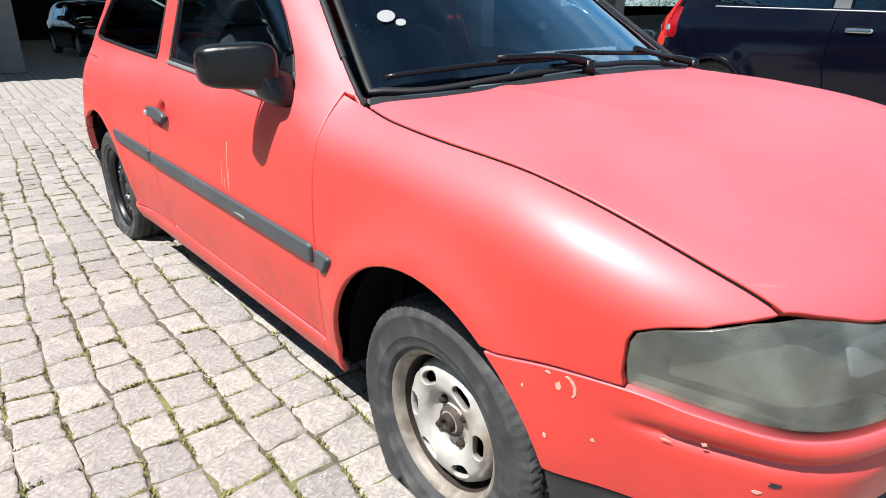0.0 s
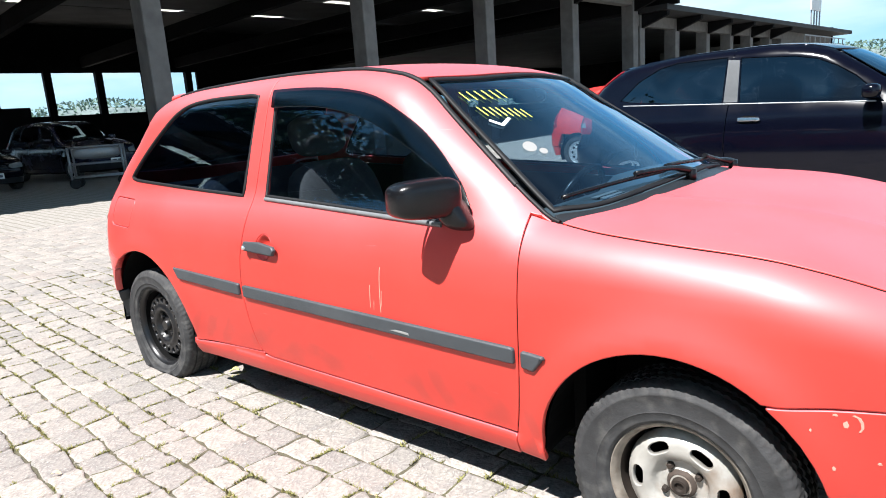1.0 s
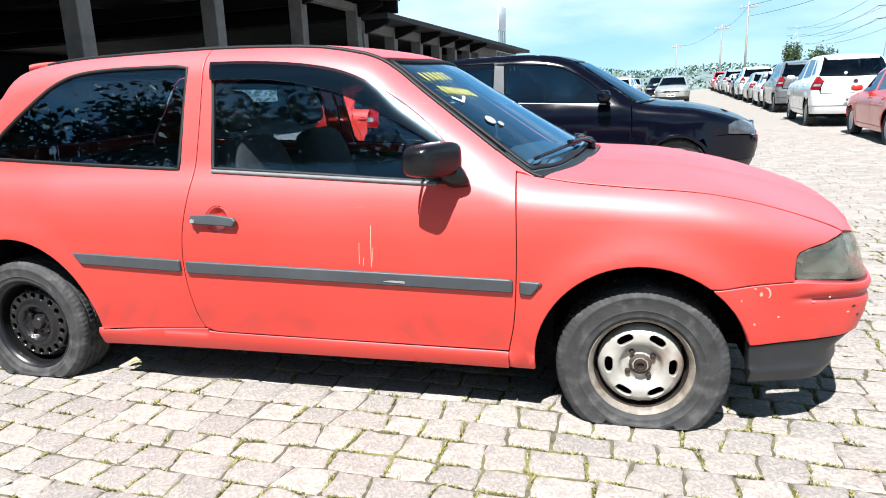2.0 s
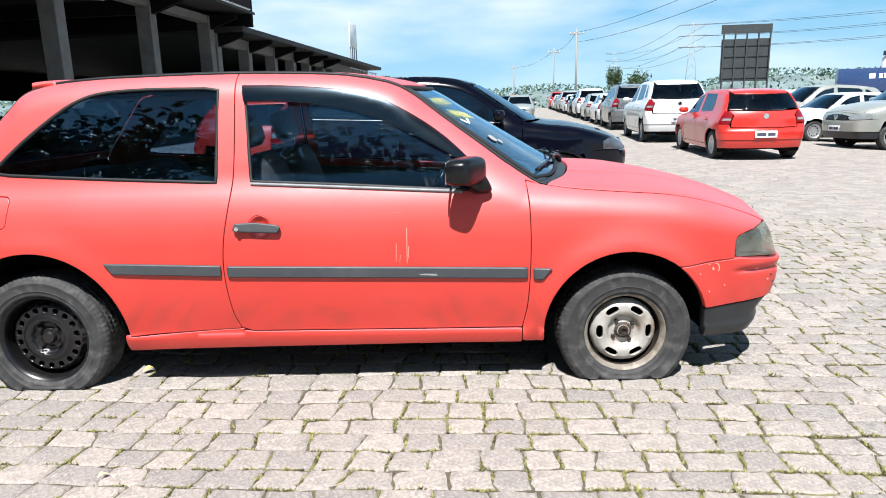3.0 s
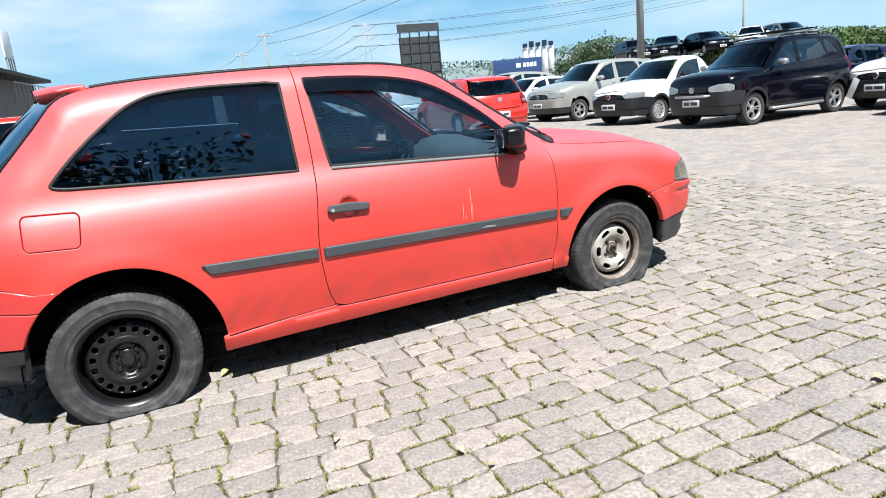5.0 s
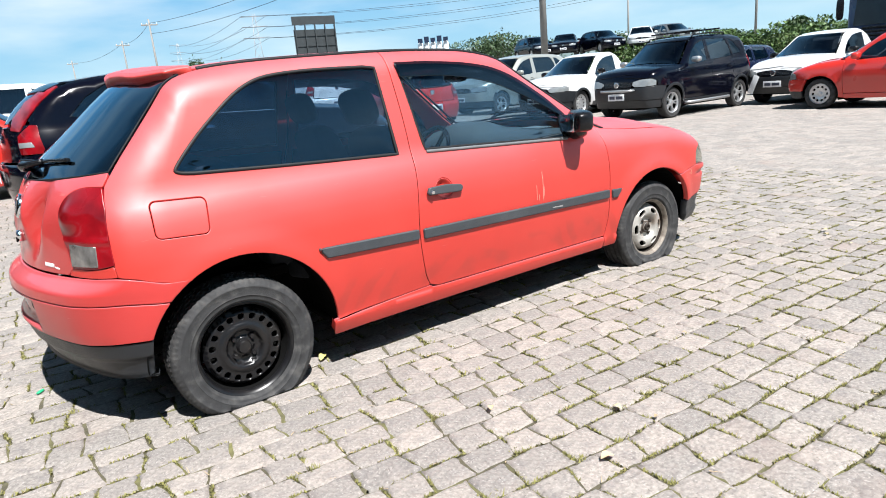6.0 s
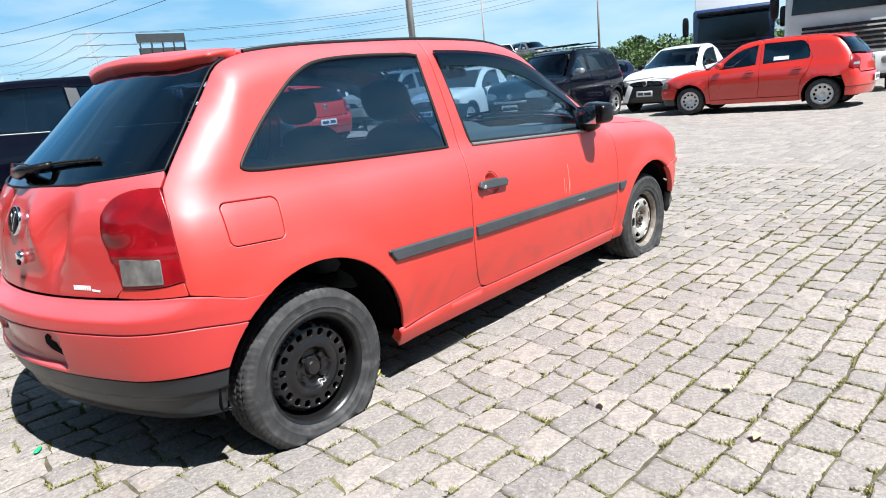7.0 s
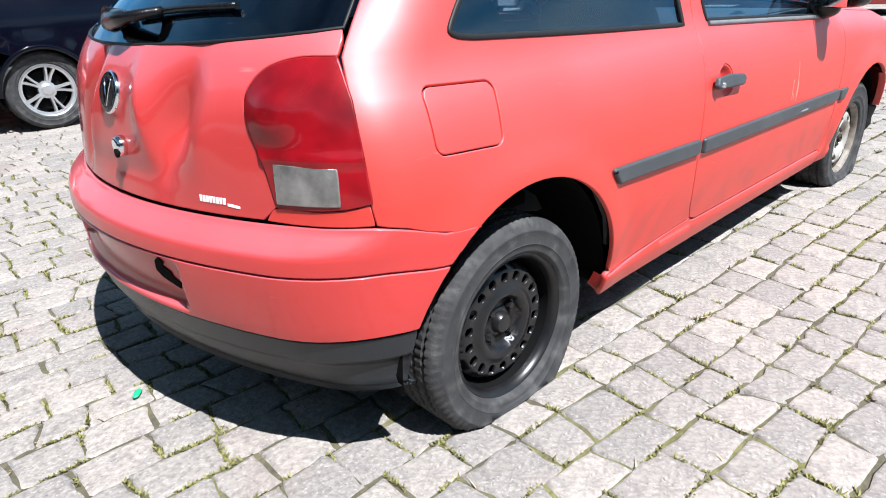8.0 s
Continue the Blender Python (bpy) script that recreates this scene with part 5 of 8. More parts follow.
    part("pivot", add_tube(bmesh.new(), [tuple(hub_at), tuple(hub_at + [-0.045, 0, 0.01])], 0.024, 14), BLACK_PLASTIC, w)
    # badge, lock, sticker, plate lamp hole
    def on_tail(y, z):
        """(y, z) pairs on the tail, seen straight from behind."""
        p = np.stack([np.full(len(y), -3.0), np.array(y, float), np.array(z, float)], 1)
        return B.cast(p, np.tile([1.0, 0, 0], (len(y), 1)), 3.0)
    BACK = Flat((1, 0, 0))
    ov = oval(-0.078, 0.822, 0.046, 0.046, 28)
    sheet("badge", B, on_tail(ov[:, 0], ov[:, 1]), BACK, CHROME, car, h=0.012, gap=0, lift=0.010, depth=0.012, roll=0.004, label="plain round chrome badge")
    ov = oval(-0.078, 0.822, 0.036, 0.036, 24)
    sheet("badge_centre", B, on_tail(ov[:, 0], ov[:, 1]), BACK, BLACK_PLASTIC, car, h=0.012, gap=0, lift=0.0115, depth=0.004, roll=0.002)
    for y0 in (-0.095, -0.061):
        sheet("badge_bar", B, on_tail([y0 - 0.006, y0 + 0.006, -0.078 + 0.006, -0.078 - 0.006], [0.850, 0.850, 0.794, 0.794]), BACK, CHROME, car, h=0.012, gap=0, lift=0.013, depth=0.003, roll=0.001)
    p = on_tail([-0.126], [0.712])[0]
    lk = part("tailgate_lock", add_tube(bmesh.new(), [tuple(p + [0.005, 0, 0]), tuple(p + [-0.014, 0, 0.001]), tuple(p + [-0.018, 0, 0.001])], [0.024, 0.022, 0.016], 18), CHROME, car, "chrome lock barrel")
    part("keyhole", add_tube(bmesh.new(), [tuple(p + [-0.016, -0.010, -0.012]), tuple(p + [-0.022, -0.010, -0.012])], 0.010, 10), INNER, lk)
    for k in range(8):
        y = -0.392 - 0.0088 * k
        sheet("sticker_bar", B, on_tail([y, y - 0.0066, y - 0.0066, y], [0.627 + 0.0, 0.627, 0.641, 0.641]), BACK, WHITE_MARK, car, h=0.02, gap=0, roll=0.0003, depth=0.001, lift=0.0012, label="white sticker bar")
    sheet("sticker_bar", B, on_tail([-0.465, -0.495, -0.495, -0.465], [0.625, 0.622, 0.628, 0.631]), BACK, WHITE_MARK, car, h=0.02, gap=0, roll=0.0003, depth=0.001, lift=0.0012)
    hole = on_tail([-0.245, -0.262, -0.280, -0.272, -0.300, -0.302, -0.325, -0.318, -0.262, -0.240], [0.470, 0.482, 0.472, 0.462, 0.452, 0.440, 0.428, 0.412, 0.428, 0.445])
    sheet("plate_lamp_hole", B, hole, BACK, INNER, car, h=0.012, gap=0, roll=0.001, depth=0.002, lift=-0.029, label="broken hole where the plate lamp was")
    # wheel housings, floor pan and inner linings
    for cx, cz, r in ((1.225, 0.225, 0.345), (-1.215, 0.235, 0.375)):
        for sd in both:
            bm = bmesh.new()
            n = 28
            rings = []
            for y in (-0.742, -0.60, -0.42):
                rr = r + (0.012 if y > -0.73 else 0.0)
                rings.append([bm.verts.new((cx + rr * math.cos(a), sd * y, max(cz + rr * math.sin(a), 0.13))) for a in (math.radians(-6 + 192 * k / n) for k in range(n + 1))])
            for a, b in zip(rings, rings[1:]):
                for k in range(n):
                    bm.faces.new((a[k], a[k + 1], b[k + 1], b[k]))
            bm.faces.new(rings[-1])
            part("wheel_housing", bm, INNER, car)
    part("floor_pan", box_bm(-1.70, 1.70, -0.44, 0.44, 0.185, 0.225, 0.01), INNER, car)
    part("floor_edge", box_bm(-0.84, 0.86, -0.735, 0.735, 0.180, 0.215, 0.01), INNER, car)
    part("bulkhead", box_bm(0.90, 0.94, -0.62, 0.62, 0.22, 0.80, 0.005), INNER, car)
    part("boot_floor", box_bm(-1.70, -0.95, -0.55, 0.55, 0.42, 0.46, 0.01), INNER, car)
    LINING = material("dark_door_lining", (0.035, 0.035, 0.038), 0.8, grain=0.1)
    card = B.side([(-0.36, 0.30), (0.72, 0.28), (0.76, 0.55), (0.74, 0.77), (0.55, 0.795), (-0.36, 0.845)])
    sheet("door_lining", B, card, SIDE, LINING, car, h=0.10, lift=-0.035, depth=0.012, sides=both)
    card = B.side([(-0.43, 0.30), (-0.43, 0.845), (-1.40, 0.885), (-1.45, 0.70), (-1.30, 0.64), (-1.0, 0.60), (-0.86, 0.40), (-0.83, 0.30)])
    sheet("quarter_lining", B, card, SIDE, LINING, car, h=0.10, lift=-0.035, depth=0.012, sides=both)
    head = B.over([(0.27, -0.46), (-1.10, -0.45), (-1.20, 0), (-1.10, 0.45), (0.27, 0.46), (0.37, 0)])
    sheet("headlining", B, head, UP, material("grey_headlining", (0.14, 0.14, 0.14), 0.9), car, h=0.12, lift=-0.035, depth=0.012)
    # dashboard, wheel, seats
    bm = bmesh.new()
    prof = [(0.94, 0.50), (0.62, 0.52), (0.56, 0.62), (0.58, 0.74), (0.66, 0.80), (0.80, 0.825), (0.97, 0.815)]
    rows_ = []
    for y in (-0.64, -0.60, -0.2, 0.12, 0.2, 0.48, 0.56, 0.60, 0.64):
        up = 0.045 if 0.15 < y < 0.52 else 0.0
        rows_.append([bm.verts.new((x, y, z + (up if 0.6 < x < 0.9 and z > 0.7 else 0))) for x, z in prof])
    for a, b in zip(rows_, rows_[1:]):
        for k in range(len(prof) - 1):
            bm.faces.new((a[k], b[k], b[k + 1], a[k + 1]))
    bmesh.ops.recalc_face_normals(bm, faces=bm.faces[:])
    part("dashboard", smooth(bm, 60), DASH, car)
    bm = bmesh.new()
    ringp = [(0.185 * math.cos(a), 0.185 * math.sin(a), 0) for a in (math.tau * k / 28 for k in range(29))]
    add_tube(bm, ringp, 0.014, 8, cap=False)
    for a in (90, 210, 330):
        add_tube(bm, [(0.03 * math.cos(radians(a)), 0.03 * math.sin(radians(a)), -0.02), (0.18 * math.cos(radians(a)), 0.18 * math.sin(radians(a)), 0)], 0.014, 6)
    add_tube(bm, [(0, 0, 0.0), (0, 0, -0.035), (0, 0, -0.25)], [0.06, 0.06, 0.03], 14)
    bmesh.ops.transform(bm, matrix=pose(0.42, 0.34, 0.70, 0, -62, 0), verts=bm.verts[:])
    part("steering_wheel", bm, BLACK_PLASTIC, car)
    for y in (-0.34, 0.34):
        seat = new("front_seat")
        seat.parent = car
        part("cushion", blob_bm((0.05, y, 0.40), (0.52, 0.48, 0.16), 4), SEAT, seat)
        bm = blob_bm((0, 0, 0.29), (0.15, 0.46, 0.60), 4)
        bmesh.ops.transform(bm, matrix=pose(-0.20, y, 0.40, 0, -17, 0), verts=bm.verts[:])
        part("backrest", bm, SEAT, seat)
        bm = blob_bm((0, 0, 0.70), (0.10, 0.27, 0.17), 3.2)
        bmesh.ops.transform(bm, matrix=pose(-0.21, y, 0.40, 0, -17, 0), verts=bm.verts[:])
        part("headrest", bm, SEAT, seat)
    bench = new("rear_seat")
    bench.parent = car
    part("cushion", blob_bm((-0.68, 0, 0.42), (0.48, 1.14, 0.16), 5), SEAT, bench)
    bm = blob_bm((0, 0, 0.25), (0.14, 1.12, 0.54), 5)
    bmesh.ops.transform(bm, matrix=pose(-0.93, 0, 0.42, 0, -22, 0), verts=bm.verts[:])
    part("backrest", bm, SEAT, bench)
    part("parcel_shelf", box_bm(-1.62, -1.14, -0.56, 0.56, 0.845, 0.860, 0.004), SEAT, car)
    bm = blob_bm((0.42, 0.0, 1.165), (0.03, 0.22, 0.055), 3.5)
    part("inner_mirror", bm, BLACK_PLASTIC, car)
    for k in range(4):
        part("paper_note", box_bm(0.80 + 0.03 * k, 0.822 + 0.03 * k, -0.28, -0.12 - 0.02 * (k % 2), 0.829, 0.832, 0.0), PALE_SCUFF, car, "pale note on the dashboard")


hatch, HB, hatch_doors, hatch_quarters, HW = build_hatch()
furnish_hatch(hatch, HB, hatch_doors, hatch_quarters, HW["window"], HW["qw"])
wheel(hatch, FRONT_HUB, 1, 0.278, 0.175, "pale", flat=1.0, spin=0, rim_r=0.166)
wheel(hatch, REAR_HUB, 1, 0.284, 0.175, "black", flat=1.0, spin=8, rim_r=0.187)
wheel(hatch, (1.234, 0.745, 0.22), -1, 0.278, 0.175, "black", flat=1.0, rim_r=0.187)
wheel(hatch, (-1.234, 0.745, 0.23), -1, 0.284, 0.175, "black", flat=1.0, rim_r=0.187)


# ---- ground ----
def stone_material(name, island):
    """Split granite: coarse crystals, pits, mottling in hand-sized patches, each stone with a tint of its own."""
    m = material(name, (0.251, 0.231, 0.213), 0.88, grain=0.34, grain_size=70, stain=0.75, stain_size=17.0, stain_color=(0.160, 0.146, 0.141), jitter=0.17, island=island)
    nt = m.node_tree
    p = nt.nodes["Principled BSDF"]
    base = p.inputs["Base Color"].links[0].from_socket
    coord = nt.nodes.new("ShaderNodeTexCoord")

    def noise(size, lo, hi, detail=4.0):
        n = nt.nodes.new("ShaderNodeTexNoise")
        n.inputs["Scale"].default_value, n.inputs["Detail"].default_value = size, detail
        nt.links.new(coord.outputs["Object"], n.inputs["Vector"])
        r = nt.nodes.new("ShaderNodeMapRange")
        r.inputs["From Min"].default_value, r.inputs["From Max"].default_value = lo, hi
        nt.links.new(n.outputs["Fac"], r.inputs["Value"])
        return n.outputs["Fac"], r.outputs["Result"]

    def over(fac, share, a, b):
        k = nt.nodes.new("ShaderNodeMath")
        k.operation = "MULTIPLY"
        k.inputs[1].default_value = share
        nt.links.new(fac, k.inputs[0])
        mx = nt.nodes.new("ShaderNodeMix")
        mx.data_type = "RGBA"
        nt.links.new(k.outputs[0], mx.inputs["Factor"])
        nt.links.new(a, mx.inputs["A"])
        mx.inputs["B"].default_value = (*b, 1)
        return mx.outputs["Result"]

    base = over(noise(140.0, 0.60, 0.68)[1], 0.55, base, (0.40, 0.375, 0.35))
    base = over(noise(105.0, 0.61, 0.70)[1], 0.60, base, (0.085, 0.078, 0.070))
    base = over(noise(9.0, 0.58, 0.72, 7.0)[1], 0.40, base, (0.34, 0.315, 0.285))
    base = over(noise(2.6, 0.55, 0.75, 7.0)[1], 0.45, base, (0.235, 0.175, 0.150))
    nt.links.new(base, p.inputs["Base Color"])
    b1, b2 = nt.nodes.new("ShaderNodeBump"), nt.nodes.new("ShaderNodeBump")
    b1.inputs["Distance"].default_value, b2.inputs["Distance"].default_value = 0.0065, 0.0018
    nt.links.new(noise(42.0, 0, 1)[0], b1.inputs["Height"])
    nt.links.new(noise(150.0, 0, 1)[0], b2.inputs["Height"])
    nt.links.new(b1.outputs["Normal"], b2.inputs["Normal"])
    nt.links.new(b2.outputs["Normal"], p.inputs["Normal"])
    return m


STONE_LOOSE, STONE_BED = stone_material("granite_sett", False), stone_material("granite_sett_field", True)


def far_paving():
    """Soil between the setts near by; further off the same ground with the setts' grey and their rows."""
    m = material("car_park_ground", (0.078, 0.070, 0.044), 0.95, grain=0.35, grain_size=40, stain=0.95, stain_size=2.4, stain_color=(0.150, 0.148, 0.045), bump=0.01, bump_size=60)
    nt = m.node_tree
    p = nt.nodes["Principled BSDF"]
    base = p.inputs["Base Color"].links[0].from_socket
    coord = nt.nodes.new("ShaderNodeTexCoord")
    turn = nt.nodes.new("ShaderNodeMapping")
    turn.inputs["Rotation"].default_value = (0, 0, radians(3.5))
    nt.links.new(coord.outputs["Object"], turn.inputs["Vector"])
    brick = nt.nodes.new("ShaderNodeTexBrick")
    brick.inputs["Color1"].default_value, brick.inputs["Color2"].default_value = (0.285, 0.263, 0.243, 1), (0.255, 0.238, 0.22, 1)
    brick.inputs["Mortar"].default_value = (0.17, 0.155, 0.125, 1)
    brick.inputs["Scale"].default_value, brick.inputs["Mortar Size"].default_value = 1.0, 0.014
    brick.inputs["Brick Width"].default_value, brick.inputs["Row Height"].default_value = 0.16, 0.125
    nt.links.new(turn.outputs["Vector"], brick.inputs["Vector"])
    sep = nt.nodes.new("ShaderNodeSeparateXYZ")
    nt.links.new(coord.outputs["Object"], sep.inputs[0])

    def outside(sock, lo, hi):
        mid, half = (lo + hi) / 2, (hi - lo) / 2
        a = nt.nodes.new("ShaderNodeMath")
        a.operation = "SUBTRACT"
        a.inputs[1].default_value = mid
        nt.links.new(sock, a.inputs[0])
        b = nt.nodes.new("ShaderNodeMath")
        b.operation = "ABSOLUTE"
        nt.links.new(a.outputs[0], b.inputs[0])
        c = nt.nodes.new("ShaderNodeMath")
        c.operation = "GREATER_THAN"
        c.inputs[1].default_value = half
        nt.links.new(b.outputs[0], c.inputs[0])
        return c.outputs[0]

    far = nt.nodes.new("ShaderNodeMath")
    far.operation = "MAXIMUM"
    nt.links.new(outside(sep.outputs["X"], FIELD_X[0] + 0.2, FIELD_X[1] - 0.2), far.inputs[0])
    nt.links.new(outside(sep.outputs["Y"], FIELD_Y[0] + 0.2, FIELD_Y[1] - 0.2), far.inputs[1])
    mx = nt.nodes.new("ShaderNodeMix")
    mx.data_type = "RGBA"
    nt.links.new(far.outputs[0], mx.inputs["Factor"])
    nt.links.new(base, mx.inputs["A"])
    nt.links.new(brick.outputs["Color"], mx.inputs["B"])
    nt.links.new(mx.outputs["Result"], p.inputs["Base Color"])
    return m


FIELD_X, FIELD_Y = (-8.0, 14.5), (-6.2, 15.0)


def climb(x, y):
    """The yard is level round the car and climbs gently behind it."""
    y, x = np.asarray(y, float), np.asarray(x, float)
    share = 1 - ease(x - 0.25 * (y - 6.0), 6.5, 10.0)
    return 0.019 * np.clip(y - 6.0, 0, 64) * share


def build_ground():
    me = bpy.data.meshes.new("ground")
    R = 1500
    x0, x1, y0, y1 = FIELD_X[0] + 0.15, FIELD_X[1] - 0.15, FIELD_Y[0] + 0.15, FIELD_Y[1] - 0.15
    zl, zh = -0.0072, -0.003
    xs = np.unique(np.concatenate([[-R, -300, -60, x0 - 0.1, x0, x1, x1 + 0.1, 300, R], np.arange(-40, 62, 2.0), np.arange(-7.5, 14.3, 0.5)]))
    ys = np.unique(np.concatenate([[-R, -200, -40, y0 - 0.1, y0, y1, y1 + 0.1, 70, 140, R], np.arange(-20, 70, 2.0), np.arange(6, 14.8, 0.5)]))
    gx, gy = np.meshgrid(xs, ys)
    inner = (gx > x0 - 0.01) & (gx < x1 + 0.01) & (gy > y0 - 0.01) & (gy < y1 + 0.01)
    gz = np.where(inner, zl, zh) + climb(gx.ravel(), gy.ravel()).reshape(gx.shape)
    n = len(xs)
    me.from_pydata(np.stack([gx.ravel(), gy.ravel(), gz.ravel()], 1).tolist(), [], [(r * n + q, r * n + q + 1, (r + 1) * n + q + 1, (r + 1) * n + q) for r in range(len(ys) - 1) for q in range(n - 1)])
    ground = tagged(part_mesh("ground", me, far_paving()), "grey granite sett paving with grassy joints", "ground", kind="structure")

    rng = np.random.default_rng(7)
    turn = radians(-3.5)
    c, s_ = math.cos(turn), math.sin(turn)
    # rows of four-cornered setts that share their joints
    edges_v = [-8.0]
    while edges_v[-1] < 21:
        edges_v.append(edges_v[-1] + rng.uniform(0.104, 0.146))
    phase = rng.uniform(0, math.tau, len(edges_v))

    def course(k, u):
        v = edges_v[k]
        return v + 0.022 * np.sin(u * 0.9 + v * 0.6) + 0.006 * np.sin(u * 2.7 + v) + 0.005 * np.sin(u * 8.0 + phase[k]) + 0.004 * np.sin(u * 19.0 + 2 * phase[k])

    quads = []
    for k in range(len(edges_v) - 1):
        cuts = -14.0 + rng.uniform(0, 0.2) + np.cumsum(rng.uniform(0.115, 0.198, 250))
        lean = rng.normal(0, 0.009, len(cuts))
        lo_u, hi_u = cuts - lean, cuts + lean
        lo = np.stack([lo_u, course(k, lo_u)], 1)
        hi = np.stack([hi_u, course(k + 1, hi_u)], 1)
        quads.append(np.stack([lo[:-1], lo[1:], hi[1:], hi[:-1]], 1))
    Q = np.concatenate(quads)
    Q = np.stack([Q[..., 0] * c - Q[..., 1] * s_, Q[..., 0] * s_ + Q[..., 1] * c], 2)
    mid = Q.mean(1)
    keep = (mid[:, 0] > x0) & (mid[:, 0] < x1) & (mid[:, 1] > y0) & (mid[:, 1] < y1)
    Q, mid = Q[keep], mid[keep]

    # a stretch beside the car is laid stone by stone
    near = (mid[:, 0] > -1.9) & (mid[:, 0] < 1.75) & (mid[:, 1] > -1.85) & (mid[:, 1] < -0.72)
    pick = np.where(near)[0][:300]
    rest = np.ones(len(Q), bool)
    rest[pick] = False
    fine = rest & (mid[:, 0] > -4.5) & (mid[:, 0] < 4.5) & (mid[:, 1] > -4.6) & (mid[:, 1] < 2.2)

    def block(quad, m):
        """Vertices, faces and normals for setts with an m x m top."""
        k = len(quad)
        t = np.array([-1, -0.92, 0.92, 1]) if m == 4 else np.array([-1, -0.965, -0.82, -0.3, 0.3, 0.82, 0.965, 1])
        gu, gv = np.meshgrid(t, t)
        gu, gv = gu.ravel(), gv.ravel()
        edge = np.maximum(np.abs(gu), np.abs(gv)) > 0.99
        eu, ev = quad[:, 1] - quad[:, 0], quad[:, 3] - quad[:, 0]
        lu, lv = np.linalg.norm(eu, axis=1, keepdims=True), np.linalg.norm(ev, axis=1, keepdims=True)
        gap = rng.uniform(0.0018, 0.0062, (k, 1))
        corner = np.where(np.abs(gu * gv) > 0.98, 0.85, 1.0)
        a = (1 + gu * (1 - 2 * gap / lu) * corner) / 2
        b = (1 + gv * (1 - 2 * gap / lv) * corner) / 2
        P = ((1 - a) * (1 - b))[..., None] * quad[:, None, 0] + (a * (1 - b))[..., None] * quad[:, None, 1] + (a * b)[..., None] * quad[:, None, 2] + ((1 - a) * b)[..., None] * quad[:, None, 3]
        hu, hv = eu / lu, ev / lv
        gi, gj = np.divmod(np.arange(m * m), m)
        rough = 0.0034 if m > 4 else 0.0024
        wu, wv = rng.normal(0, rough, (k, 2, m)), rng.normal(0, rough, (k, 2, m))
        su = np.where(gu < -0.8, wu[:, 0][:, gi], np.where(gu > 0.8, wu[:, 1][:, gi], 0.0))
        sv = np.where(gv < -0.8, wv[:, 0][:, gj], np.where(gv > 0.8, wv[:, 1][:, gj], 0.0))
        P = P + su[..., None] * hu[:, None] + sv[..., None] * hv[:, None]
        off = P - quad.mean(1)[:, None]
        tilt = rng.normal(0, 0.009, (k, 2))
        level = rng.normal(0, 0.0015, (k, 1))
        z = level + tilt[:, :1] * off[..., 0] + tilt[:, 1:] * off[..., 1] + rng.normal(0, 0.0007, (k, m * m)) - edge * 0.0085 - (np.maximum(np.abs(gu), np.abs(gv)) > 0.95) * 0.0022 * (m > 4)
        ring = [i for i in range(m)] + [i * m + m - 1 for i in range(1, m)] + [m * m - 1 - i for i in range(1, m)] + [(m - 1 - i) * m for i in range(1, m - 1)]
        base = np.concatenate([quad.mean(1)[:, None] + off[:, ring] * 1.02, np.full((k, len(ring), 1), -0.022)], 2)
        V = np.concatenate([np.concatenate([P, z[..., None]], 2), base], 1)
        out = gu[None, :, None] * hu[:, None] + gv[None, :, None] * hv[:, None]
        # flat tops, rolled edges, upright sides
        flat = np.concatenate([np.repeat(-tilt[:, None], m * m, 1) + out * (edge * 0.9 + (np.maximum(np.abs(gu), np.abs(gv)) > 0.95) * ~edge * 0.42 + (np.maximum(np.abs(gu), np.abs(gv)) > 0.8) * 0.06)[None, :, None] + rng.normal(0, 0.035, (k, m * m, 2)), np.ones((k, m * m, 1))], 2)
        wall = np.concatenate([out[:, ring], np.full((k, len(ring), 1), 0.2)], 2)
        NN = np.concatenate([flat, wall], 1)
        NN /= np.linalg.norm(NN, axis=2, keepdims=True)
        per = m * m + len(ring)
        faces = []
        for i in range(m - 1):
            for j in range(m - 1):
                faces.append((i * m + j, i * m + j + 1, (i + 1) * m + j + 1, (i + 1) * m + j))
        for q in range(len(ring)):
            faces.append((ring[q], m * m + q, m * m + (q + 1) % len(ring), ring[(q + 1) % len(ring)]))
        F = (np.array(faces)[None] + (np.arange(k) * per)[:, None, None]).reshape(-1, 4)
        return V.reshape(-1, 3), F, NN.reshape(-1, 3)

    def field(name, rows, m, label):
        V, F, NN = block(rows, m)
        V[:, 2] += climb(V[:, 0], V[:, 1])
        mesh = bpy.data.meshes.new(name)
        mesh.from_pydata(V.tolist(), [], F.tolist())
        mesh.polygons.foreach_set("use_smooth", [True] * len(mesh.polygons))
        mesh.normals_split_custom_set_from_vertices(NN.tolist())
        return tagged(part_mesh(name, mesh, STONE_BED, ground), label, kind="stuff")

    field("setts", Q[fine], 8, "worn grey and pinkish granite setts")
    field("setts", Q[rest & ~fine], 4, "worn grey granite setts")
    for i in pick:
        V, F, NN = block(Q[i : i + 1] - mid[i], 8)
        mesh = bpy.data.meshes.new("sett")
        mesh.from_pydata(V.tolist(), [], F.tolist())
        mesh.polygons.foreach_set("use_smooth", [True] * len(mesh.polygons))
        mesh.normals_split_custom_set_from_vertices(NN.tolist())
        ob = part_mesh("sett", mesh, STONE_LOOSE, ground)
        ob.location = (mid[i, 0], mid[i, 1], 0)

    # grass and moss in the joints
    V, F = [], []

